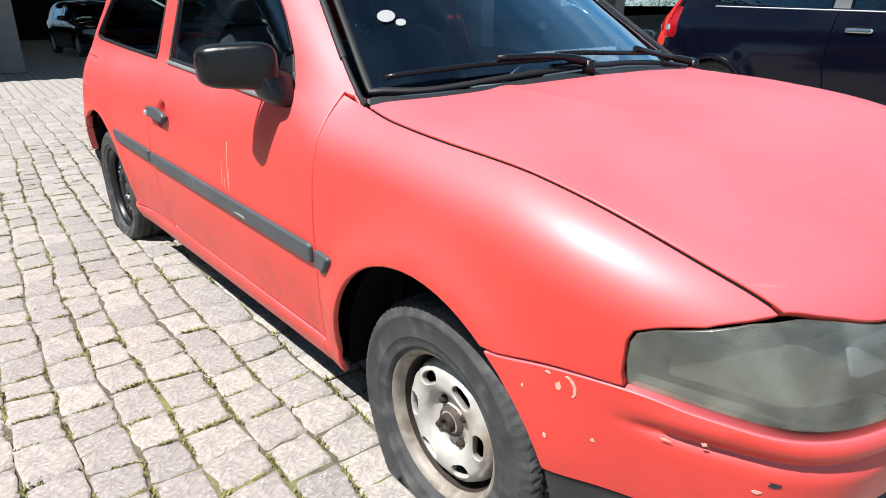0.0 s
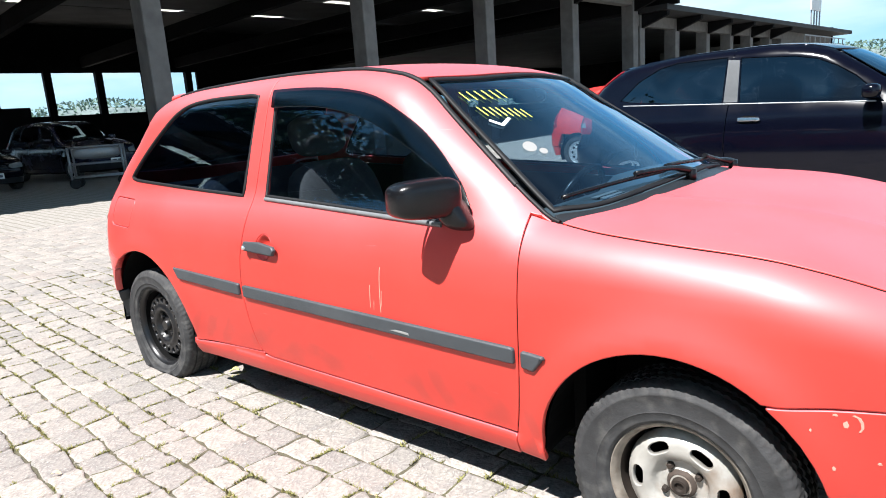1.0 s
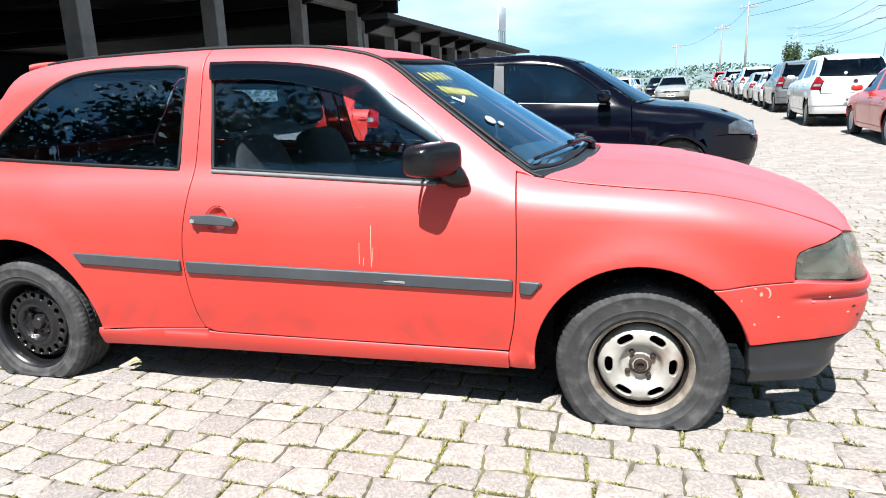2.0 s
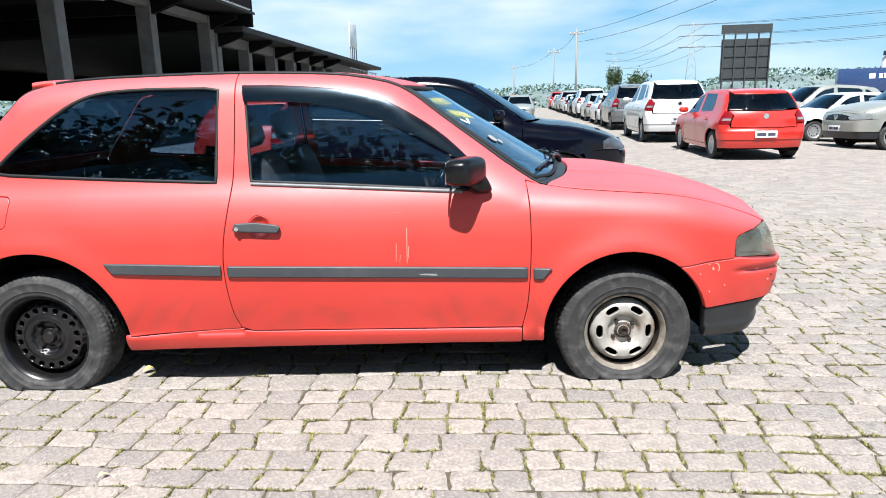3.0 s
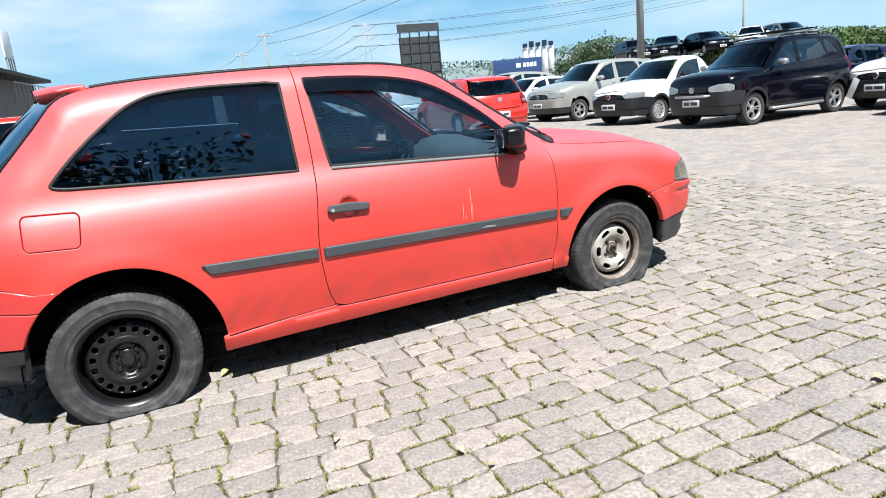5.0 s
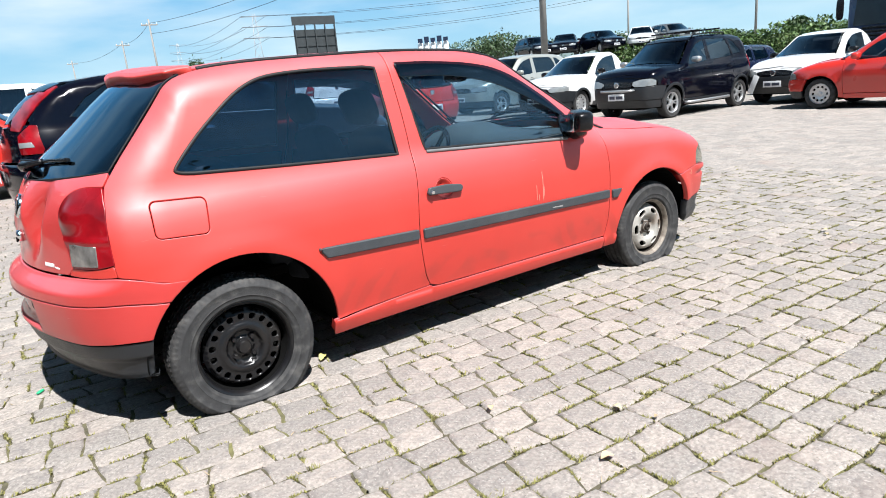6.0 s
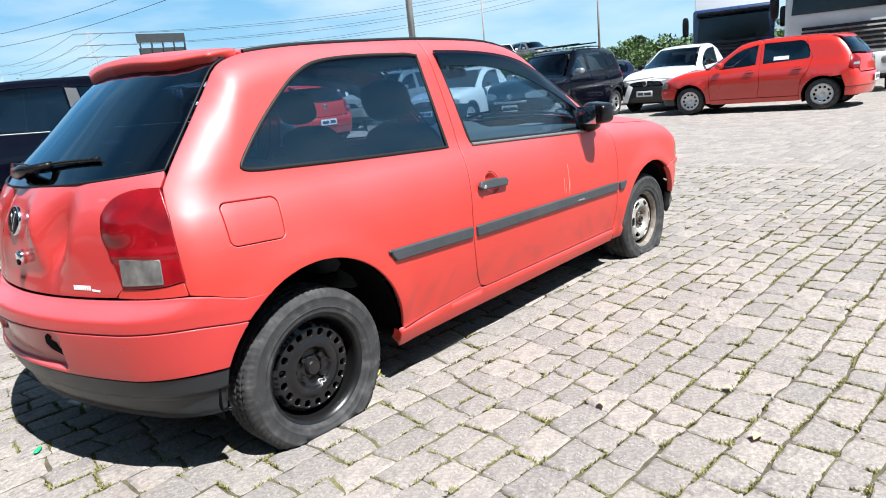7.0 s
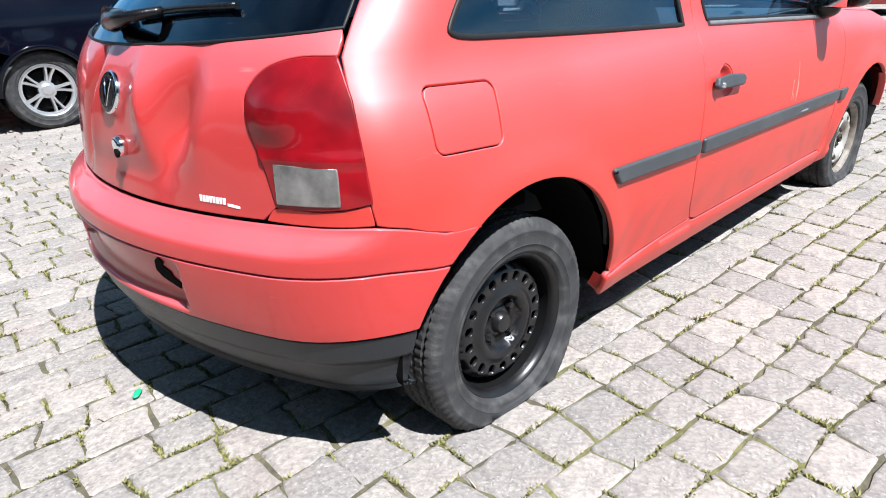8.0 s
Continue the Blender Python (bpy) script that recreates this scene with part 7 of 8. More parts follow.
    for zz in (0.548, 0.572, 0.596):
        ln = right_half(B, [(a, Z(zz)) for a in (18, 12, 6, 0)], 1.0 * kx, 1)
        band("grille_bar", B, np.vstack([ln, mirrored(ln)[1:]]), 0.010, 0.008, DARK_BUMPER, car)
    hub_x = float(B.nose(np.array([Z(0.572)]))[0])
    part("badge", add_tube(bmesh.new(), [(hub_x - 0.02, 0, Z(0.572)), (hub_x + 0.016, 0, Z(0.572)), (hub_x + 0.020, 0, Z(0.572))], [0.062, 0.060, 0.048], 20), CHROME, car, "plain round chrome badge")
    tail_x = float(B.tail(np.array([Z(0.80)]))[0])
    part("badge", add_tube(bmesh.new(), [(tail_x + 0.02, 0, Z(0.80)), (tail_x - 0.014, 0, Z(0.80)), (tail_x - 0.018, 0, Z(0.80))], [0.056, 0.054, 0.042], 20), CHROME, car, "plain round chrome badge")
    # plates with plain bars
    for sg, z in ((1, 0.36), (-1, 0.47)):
        x = float(B.nose(np.array([Z(z)]))[0]) + 0.012 if sg > 0 else float(B.tail(np.array([Z(z)]))[0]) - 0.012
        pl = part("number_plate", box_bm(x - 0.006, x + 0.006, -0.20, 0.20, Z(z) - 0.065, Z(z) + 0.065, 0.004), PLATE, car, "white number plate")
        for y0, y1 in ((-0.165, -0.03), (0.0, 0.165)):
            part("plate_bar", box_bm(x - 0.008, x + 0.008, y0, y1, Z(z) - 0.032, Z(z) + 0.028, 0.0), PLATE_INK, pl)
    # sills, mirrors, inside, wheels
    sill = s2([(-0.84, 0.242), (0.80, 0.242), (0.80, 0.15), (-0.84, 0.15)])
    sheet("sill", B, sill, SIDE, DARK_BUMPER if clad else paint, car, sides=both, **kw)
    for sd in both:
        y = -0.86 * ky
        part("door_mirror", blob_bm((0.58 * kx, sd * y, Z(0.90)), (0.14, 0.20, 0.12), 3, 10, 16), STEEL if rack else BLACK_PLASTIC if clad else paint, car)
    part("inner_body", box_bm(-1.70 * kx, 1.70 * kx, -0.42 * ky, 0.42 * ky, 0.20, Z(0.74), 0.05), INNER, car)
    part("cabin_floor", box_bm(-0.84 * kx, 0.84 * kx, -0.70 * ky, 0.70 * ky, 0.20, Z(0.30), 0.02), INNER, car)
    if kind == "pickup":
        part("bed_box", box_bm(-1.80 * kx, -0.72 * kx, -0.62 * ky, 0.62 * ky, Z(0.60), Z(0.885), 0.01), INNER, car)
    for y in (-0.36, 0.36):
        part("front_seat", blob_bm((-0.18, y * ky, Z(0.78)), (0.18, 0.46, 0.66), 4, 8, 12), SEAT, car)
    for cx in (1.225, -1.225):
        for sd in both:
            bm = bmesh.new()
            rings = [[bm.verts.new((cx * kx + (rr + 0.01) * math.cos(a), sd * yy * ky, Z(0.24) + (rr + 0.01) * math.sin(a))) for a in (radians(-20 + 220 * k / 16) for k in range(17))] for yy in (-0.74, -0.42)]
            for k in range(16):
                bm.faces.new((rings[0][k], rings[0][k + 1], rings[1][k + 1], rings[1][k]))
            bm.faces.new(rings[1])
            part("wheel_housing", bm, INNER, car)
    r = tyre_r
    for cx in (1.225, -1.225):
        for sd in both:
            wheel(car, (cx * kx, sd * -0.755 * ky, r), sd, r, 0.19, rim)
    if rack:
        for sd in both:
            line = o2([(0.15, -0.50), (-0.4, -0.50), (-1.0, -0.49)])
            pts = [tuple(p + [0, 0, 0.045]) for p in line]
            if sd < 0:
                pts = [(p[0], -p[1], p[2]) for p in pts]
            bm = add_tube(bmesh.new(), [(pts[0][0] + 0.05, pts[0][1], pts[0][2] - 0.05)] + pts + [(pts[-1][0] - 0.05, pts[-1][1], pts[-1][2] - 0.05)], 0.014, 8)
            part("roof_rail", bm, BLACK_PLASTIC, car)
        for x in (0.0, -0.75):
            z = float(o2([(x, 0)])[0, 2]) + 0.075
            part("roof_bar", box_bm(x - 0.03, x + 0.03, -0.56 * ky, 0.56 * ky, z, z + 0.03, 0.008), BLACK_PLASTIC, car)
        for sd in both:
            y = sd * -0.83 * ky
            part("side_step", add_tube(bmesh.new(), [(-0.78, y * 0.9, 0.27), (-0.70, y, 0.27), (0.72, y, 0.27), (0.80, y * 0.9, 0.27)], 0.028, 10), STEEL, car, "silver side tube")
        x = float(B.nose(np.array([Z(0.46)]))[0])
        part("nudge_bar", add_tube(bmesh.new(), [(x - 0.05, -0.42, Z(0.47)), (x + 0.04, -0.34, Z(0.47)), (x + 0.05, 0.34, Z(0.47)), (x - 0.05, 0.42, Z(0.47))], 0.024, 10), STEEL, car, "silver nudge bar")
    return car


def place_car(key, at, heading, colour, label, group="parked cars", **spec):
    """Stands a parked car at (x, y), its nose along heading (degrees from x)."""
    fx, fy = 1.2 * math.cos(radians(heading)), 1.2 * math.sin(radians(heading))
    z, zf, zb = (float(v) for v in climb([at[0], at[0] + fx, at[0] - fx], [at[1], at[1] + fy, at[1] - fy]))
    stand = pose(at[0], at[1], at[2], 0, 0, heading) if len(at) > 2 else pose(at[0], at[1], z, 0, -math.degrees(math.atan2(zf - zb, 2.4)), heading)
    if key not in KINDS:
        KINDS[key] = build_parked(**spec)
        ob = KINDS[key]
        ob.matrix_basis = stand
    else:
        ob = copy_thing(KINDS[key], stand)
    for o in ob.children_recursive:
        if o.type == "MESH" and o.data.materials and o.data.materials[0] == PAINTS["white"]:
            o.material_slots[0].link = "OBJECT"
            o.material_slots[0].material = PAINTS[colour]
    return tagged(ob, label, "car", group)


HATCH = dict(kind="hatch", kx=0.985, ky=1.03, kz=1.0, dz=0.03, doors=5, quarter_light=False, tyre_r=0.278)
SUV = dict(kind="hatch", kx=1.10, ky=1.10, kz=1.20, dz=0.06, doors=5, rim="alloy", clad=False)
CROSS = dict(kind="mpv", kx=1.0, ky=1.05, kz=1.165, dz=0.06, doors=5, rim="alloy", clad=True, rack=True)
PICKUP = dict(kind="pickup", kx=1.10, ky=1.02, kz=1.08, dz=0.05, doors=3, clad=True)
ESTATE = dict(kind="estate", kx=1.16, ky=1.10, kz=1.15, dz=0.03, doors=3, rim="alloy")

place_car("estate", (0.40, 5.15), 0, "black", "glossy black three-door estate with silver alloy wheels", **ESTATE)
place_car("hatch", (6.62, 10.9), 85, "red", "bright red five-door hatchback parked with its tail out", **HATCH)
side_on = place_car("hatch", (11.85, 1.72), 90, "red", "bright red five-door hatchback parked side on", **HATCH)
note = part("window_note", box_bm(-0.62, -0.36, -0.004, 0.004, -0.035, 0.035, 0.0), PLATE, side_on, "white paper stuck in the window")
note.matrix_local = pose(0, 0.700, 0.975, 18, 0, 0)
place_car("cross", (10.75, 5.85), 181, "black", "black tall hatchback with roof bars and grey cladding", **CROSS)
place_car("pickup", (11.25, 8.85), 187, "white", "white small pickup with black bumpers", **PICKUP)
loose = place_car("pickup", (14.35, 4.35), 178, "white", "white small pickup with a loose hanging plate", **PICKUP)
hung = part("loose_plate", box_bm(-0.005, 0.005, -0.20, 0.20, -0.065, 0.065, 0.003), PLATE, loose, "number plate hanging loose")
hung.matrix_local = pose(2.23, -0.40, 0.45, 68, 0, 0)
place_car("suv", (11.75, 12.3), 183, "silver", "silver-green hatchback facing the yard", **SUV)
place_car("suv", (6.75, 16.0), 84, "white", "white sport utility car seen from behind", **SUV)


# ---- the row of cars behind, the shed's cars, the raised yard ----
place_car("hatch", (-2.2, 8.6), 2, "red", "red hatchback behind the black estate", **HATCH)
place_car("suv", (-0.95, 12.0), 3, "white", "white sport utility car in the back row", **SUV)
ROW = ("grey", "white", "silver", "white", "black", "white", "silver", "grey", "white", "red")
for k, colour in enumerate(ROW):
    place_car("suv" if k % 3 == 0 else "hatch", (7.5 + 0.40 * k, 22.6 + 4.3 * k), 84, colour, f"{colour} car in the long row of parked cars", "parked cars", **(SUV if k % 3 == 0 else HATCH))
for colour, x, y in (("white", 1.7, 33.5), ("silver", 4.5, 34.2), ("white", 2.0, 39.0), ("grey", 5.0, 39.5), ("white", 1.5, 45.0), ("black", 4.6, 45.0), ("silver", 3.0, 51.0)):
    place_car("hatch", (x, y), 262, colour, f"{colour} car in the far row of parked cars", "parked cars", **HATCH)
for k, colour in enumerate(("white", "silver", "blue", "white", "grey")):
    place_car("suv" if k % 2 else "hatch", (11.5 + 0.9 * k, 15.3 + 2.9 * k), 184, colour, f"{colour} car in the row facing the yard", "parked cars", **(SUV if k % 2 else HATCH))
for k, colour in enumerate(("blue", "grey")):
    place_car("hatch", (17.4, 8.6 - 2.6 * k), 182, colour, f"{colour} hatchback behind the pickups", "parked cars", **HATCH)


# ---- the long open shed ----
def build_shed():
    shed = new("warehouse_shed")
    shed.matrix_world = pose(-12.4, -1.95, 0, 0, 0, 84)
    tagged(shed, "long open shed with concrete pillars and dark interior", "shed")

    def slab(name, x0, x1, y0, y1, z0, z1, mat, bevel=0.0, label=""):
        return part(name, box_bm(x0, x1, y0, y1, z0, z1, bevel, 1), mat, shed, label)

    def pillar(x, top, w=0.42):
        slab("pillar", x - w / 2, x + w / 2, 0.0, 0.55, 0.0, top, CONCRETE, 0.02)
        bm = bmesh.new()
        vs = [(-0.10, 0, top - 0.55), (-0.10, 0, top), (-0.10, -1.15, top), (-0.10, -1.15, top - 0.16)]
        a = [bm.verts.new((x + v[0], v[1], v[2])) for v in vs]
        b = [bm.verts.new((x + 0.10, v[1], v[2])) for v in vs]
        bm.faces.new(a), bm.faces.new(b[::-1])
        for i in range(4):
            j = (i + 1) % 4
            bm.faces.new((a[i], b[i], b[j], a[j]))
        bmesh.ops.recalc_face_normals(bm, faces=bm.faces[:])
        # near-black in place of concrete, as painted shade below the eave
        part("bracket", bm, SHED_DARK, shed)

    high, low = 5.3, 4.65
    for x in (-12.5, -7.6, -2.8, 2.1, 7.1, 12.9, 17.9, 22.8, 27.3):
        pillar(x, high)
    for x in (27.9, 31.2, 34.6, 37.6, 40.4, 43.4):
        pillar(x, low)
    DEPTH = 24.0
    # roof of the near part: sheets with rows of pale skylights between
    TRANSLUCENT = bpy.data.materials.new("pale_skylight_sheet")
    TRANSLUCENT.use_nodes = True
    nt = TRANSLUCENT.node_tree
    nt.nodes.remove(nt.nodes["Principled BSDF"])
    tr = nt.nodes.new("ShaderNodeBsdfTranslucent")
    tr.inputs["Color"].default_value = (0.75, 0.74, 0.66, 1)
    nt.links.new(tr.outputs[0], nt.nodes["Material Output"].inputs["Surface"])
    lanes = [(-1.6, 3.0), (3.8, 8.6), (9.4, 14.6), (15.4, DEPTH)]
    rise = lambda y: high + 0.10 + 0.055 * (y + 1.6)
    for y0, y1 in lanes:
        bm = bmesh.new()
        q = [bm.verts.new(p) for p in ((-16, y0, rise(y0)), (28.2, y0, rise(y0)), (28.2, y1, rise(y1)), (-16, y1, rise(y1)), (-16, y0, rise(y0) + 0.10), (28.2, y0, rise(y0) + 0.10), (28.2, y1, rise(y1) + 0.10), (-16, y1, rise(y1) + 0.10))]
        for f in ((3, 2, 1, 0), (4, 5, 6, 7), (0, 1, 5, 4), (1, 2, 6, 5), (2, 3, 7, 6), (3, 0, 4, 7)):
            bm.faces.new([q[i] for i in f])
        part("roof_sheet", bm, ROOF_SHEET, shed)
    for (_, y0), (y1, _) in zip(lanes, lanes[1:]):
        x = -16.0
        k = 0
        while x < 28:
            step = 3.6 if k % 2 == 0 else 1.5
            bm = bmesh.new()
            x1 = min(x + step, 28.2)
            q = [bm.verts.new(p) for p in ((x, y0, rise(y0) + 0.02), (x1, y0, rise(y0) + 0.02), (x1, y1, rise(y1) + 0.02), (x, y1, rise(y1) + 0.02))]
            bm.faces.new(q)
            bmesh.ops.solidify(bm, geom=bm.faces[:], thickness=0.03)
            part("skylight" if k % 2 else "roof_infill", bm, TRANSLUCENT if k % 2 else ROOF_SHEET, shed)
            x, k = x1, k + 1
    # corrugated eave edge and rafters
    bm = bmesh.new()
    for k in range(150):
        x = -15.8 + 0.29 * k
        add_box(bm, x, x + 0.14, -1.72, -1.35, high + 0.19, high + 0.235)
    part("corrugated_eave", bm, GALV, shed)
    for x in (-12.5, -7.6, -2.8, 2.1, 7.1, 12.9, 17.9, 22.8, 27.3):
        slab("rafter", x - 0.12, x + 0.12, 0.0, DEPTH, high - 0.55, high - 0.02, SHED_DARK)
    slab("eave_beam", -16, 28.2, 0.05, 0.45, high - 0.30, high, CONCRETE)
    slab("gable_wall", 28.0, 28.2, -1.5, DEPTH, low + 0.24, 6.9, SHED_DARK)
    # lower far part
    slab("roof_slab", 27.6, 56.0, -1.25, DEPTH, low + 0.02, low + 0.24, ROOF_SHEET)
    slab("eave_beam", 27.6, 56.0, 0.05, 0.40, low - 0.45, low, CONCRETE)
    slab("end_block", 45.5, 55.6, 0.10, 8.0, 0.0, low - 0.45, CONCRETE, 0, "grey office block at the end of the shed")
    for k in range(9):
        slab("railing_post", 46.0 + 1.05 * k, 46.05 + 1.05 * k, -1.1, -1.05, 3.2, 4.3, GALV)
    slab("railing", 46.0, 55.0, -1.1, -1.05, 4.27, 4.33, GALV)
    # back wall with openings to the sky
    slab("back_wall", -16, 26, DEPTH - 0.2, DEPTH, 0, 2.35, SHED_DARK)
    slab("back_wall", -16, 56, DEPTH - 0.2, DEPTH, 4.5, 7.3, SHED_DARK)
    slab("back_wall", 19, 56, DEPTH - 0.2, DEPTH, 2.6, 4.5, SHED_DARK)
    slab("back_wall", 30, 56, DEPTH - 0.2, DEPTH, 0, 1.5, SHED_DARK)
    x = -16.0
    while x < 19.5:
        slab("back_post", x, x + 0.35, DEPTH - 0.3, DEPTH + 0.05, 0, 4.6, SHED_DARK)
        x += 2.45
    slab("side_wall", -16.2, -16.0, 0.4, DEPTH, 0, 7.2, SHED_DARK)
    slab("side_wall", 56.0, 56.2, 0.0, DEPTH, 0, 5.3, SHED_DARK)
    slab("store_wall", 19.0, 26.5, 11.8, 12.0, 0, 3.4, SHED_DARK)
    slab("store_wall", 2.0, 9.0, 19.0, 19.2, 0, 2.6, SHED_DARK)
    # advertising frame on the roof's far end
    sign = new("roof_sign")
    sign.matrix_world = shed.matrix_world @ pose(54.0, 0.6, low + 0.24)
    tagged(sign, "small grey sign panel on steel posts", "sign")
    part("panel", box_bm(-1.1, 1.1, -0.05, 0.05, 1.5, 3.4, 0.02), PLATE, sign)
    for x in (-0.95, -0.3, 0.3, 0.95):
        part("post", box_bm(x - 0.04, x + 0.04, -0.04, 0.04, 0, 1.55, 0), GALV, sign)
    return shed


shed = build_shed()
M = shed.matrix_world
for x, y, colour, key, spec in ((4.2, 6.0, "black", "hatch", HATCH), (7.0, 7.0, "blue", "suv", SUV), (10.6, 6.5, "black", "hatch", HATCH), (1.0, 7.5, "black", "suv", SUV), (16.0, 7.5, "black", "suv", SUV), (20.5, 8.0, "blue", "hatch", HATCH)):
    p = M @ Vector((x, y, 0))
    place_car(key, (p.x, p.y), -5 + 2 * x, colour, f"dusty {colour} car parked in the dark shed", "cars in the shed", **spec)


def trolley(x, y, turn):
    """A steel hand cart with a pale load."""
    ob = new("hand_cart")
    ob.matrix_world = pose(x, y, 0, 0, 0, turn)
    tagged(ob, "steel hand cart with a grey load in the shed", "cart")
    bm = bmesh.new()
    for sx in (-0.55, 0.55):
        for sy in (-0.3, 0.3):
            add_tube(bm, [(sx, sy, 0.12), (sx, sy, 0.95)], 0.025, 8)
    for z in (0.25, 0.55, 0.93):
        for sy in (-0.3, 0.3):
            add_tube(bm, [(-0.55, sy, z), (0.55, sy, z)], 0.02, 8)
        for sx in (-0.55, 0.55):
            add_tube(bm, [(sx, -0.3, z), (sx, 0.3, z)], 0.02, 8)
    part("frame", bm, GALV, ob)
    part("load", blob_bm((0, 0, 0.80), (1.0, 0.56, 0.3), 4), GALV, ob, "grey wrapped load")
    for sx in (-0.5, 0.5):
        for sy in (-0.3, 0.3):
            bm = revolve_bm([(0, 0.03), (0.10, 0.03), (0.12, 0.0), (0.10, -0.03), (0, -0.03)], 16)
            bmesh.ops.translate(bm, verts=bm.verts[:], vec=(sx, sy, 0.12))
            part("wheel", bm, RUBBER, ob)


p = M @ Vector((6.3, 2.4, 0))
trolley(p.x, p.y, 60)


# ---- trees, hedge and bank ----
def tree(x, y, height, spread, seed, z=0.0, leaves=900, leaf=0.30, mat=LEAF_DARK, trunk=0.35):
    rng = np.random.default_rng(seed)
    ob = new("tree")
    ob.matrix_world = pose(x, y, z)
    tagged(ob, "leafy green tree with an uneven open crown", "tree", "trees")
    bm = bmesh.new()
    th = height * trunk
    add_tube(bm, [(0, 0, -0.05), (0.05, 0.02, th * 0.5), (0, 0.05, th), (0.1, 0, height * 0.7)], [height * 0.03, height * 0.024, height * 0.018, height * 0.008], 8)
    tips = []
    for k in range(9):
        a, e = rng.uniform(0, math.tau), rng.uniform(0.15, 1.2)
        r = spread * rng.uniform(0.45, 0.9)
        tip = np.array((math.cos(a) * r * math.cos(e), math.sin(a) * r * math.cos(e), th + (height - th) * (0.35 + 0.55 * math.sin(e))))
        start = np.array((0, 0.03, th * rng.uniform(0.8, 1.25)))
        mid = (start + tip) / 2 + (0, 0, 0.1 * height * rng.uniform(0, 0.6))
        add_tube(bm, [tuple(start), tuple(mid), tuple(tip)], [height * 0.012, height * 0.008, height * 0.003], 6)
        tips += [tip, (mid + tip) / 2]
    part("trunk", bm, BARK, ob)
    n = leaves
    base = np.array(tips)[rng.integers(len(tips), size=n)]
    P = base + rng.normal(0, 1, (n, 3)) * np.array((spread, spread, (height - th) * 0.55)) * 0.20
    V, F = leaf_quads(P, leaf, rng)
    me = bpy.data.meshes.new("crown")
    me.from_pydata(V, [], F)
    part_mesh("crown", me, mat, ob)
    return ob


def leaf_quads(P, size, rng):
    """Small bent leaves (two triangles each way) at the points P."""
    n = len(P)
    a = rng.normal(0, 1, (n, 3))
    a /= np.linalg.norm(a, axis=1, keepdims=True)
    b = np.cross(a, rng.normal(0, 1, (n, 3)))
    b /= np.linalg.norm(b, axis=1, keepdims=True)
    s_ = size * rng.uniform(0.6, 1.3, (n, 1))
    V = np.stack([P - a * s_ * 0.5, P + b * s_ * 0.28, P + a * s_ * 0.5, P - b * s_ * 0.28], 1).reshape(-1, 3)
    return V.tolist(), [(4 * k, 4 * k + 1, 4 * k + 2, 4 * k + 3) for k in range(n)]


def polar(az, dist):
    """A place seen from the middle of the walk at an azimuth (degrees from x) and a distance."""
    return -0.5 + dist * math.cos(radians(az)), -3.0 + dist * math.sin(radians(az))


# bank with a hedge on the right, cars standing above it
def build_bank():
    ob = new("raised_bank")
    tagged(ob, "grassy bank carrying the upper yard", "bank", kind="structure")
    bm = bmesh.new()
    line = [(34.0, 40.0), (30.0, 26.0), (30.0, 14.0), (31.0, 2.0), (31.0, -14.0)]
    rows = []
    for x, y in line:
        rows.append([bm.verts.new((x, y, -0.05)), bm.verts.new((x + 2.0, y + 0.4, 1.9)), bm.verts.new((x + 22.0, y + 4, 1.9))])
    for a, b in zip(rows, rows[1:]):
        for k in range(2):
            bm.faces.new((a[k], b[k], b[k + 1], a[k + 1]))
    bmesh.ops.recalc_face_normals(bm, faces=bm.faces[:])
    part("bank_surface", bm, material("bank_grass", (0.09, 0.12, 0.04), 0.9, grain=0.3, grain_size=2), ob)
    rng = np.random.default_rng(3)
    hedge = new("hedge")
    tagged(hedge, "dense clipped green hedge along the bank", "hedge")
    P = []
    for (x0, y0), (x1, y1) in zip(line, line[1:]):
        n = 9000
        t = rng.random(n)
        up = rng.random(n)
        bulge = 0.25 * np.sin(t * 23 + x0) + 0.15 * np.sin(t * 61)
        tall = 1.7 if y0 < 27 else 0.9
        P.append(np.stack([x0 + (x1 - x0) * t + rng.normal(0.6, 0.35, n) + up * 0.9, y0 + (y1 - y0) * t + rng.normal(0, 0.1, n), 0.5 + up * (tall + bulge * 0.8)], 1))
    P = np.vstack(P)
    V, F = leaf_quads(P, 0.19, rng)
    me = bpy.data.meshes.new("foliage")
    me.from_pydata(V, [], F)
    part_mesh("foliage", me, LEAF, hedge)
    bm = bmesh.new()
    for (x0, y0), (x1, y1) in zip(line, line[1:]):
        for k in range(8):
            t = (k + 0.5) / 8
            x, y = x0 + (x1 - x0) * t + 0.9, y0 + (y1 - y0) * t
            add_tube(bm, [(x, y, 0.2), (x + 0.1, y + 0.1, 1.6)], [0.05, 0.02], 5)
    part("stems", bm, BARK, hedge)


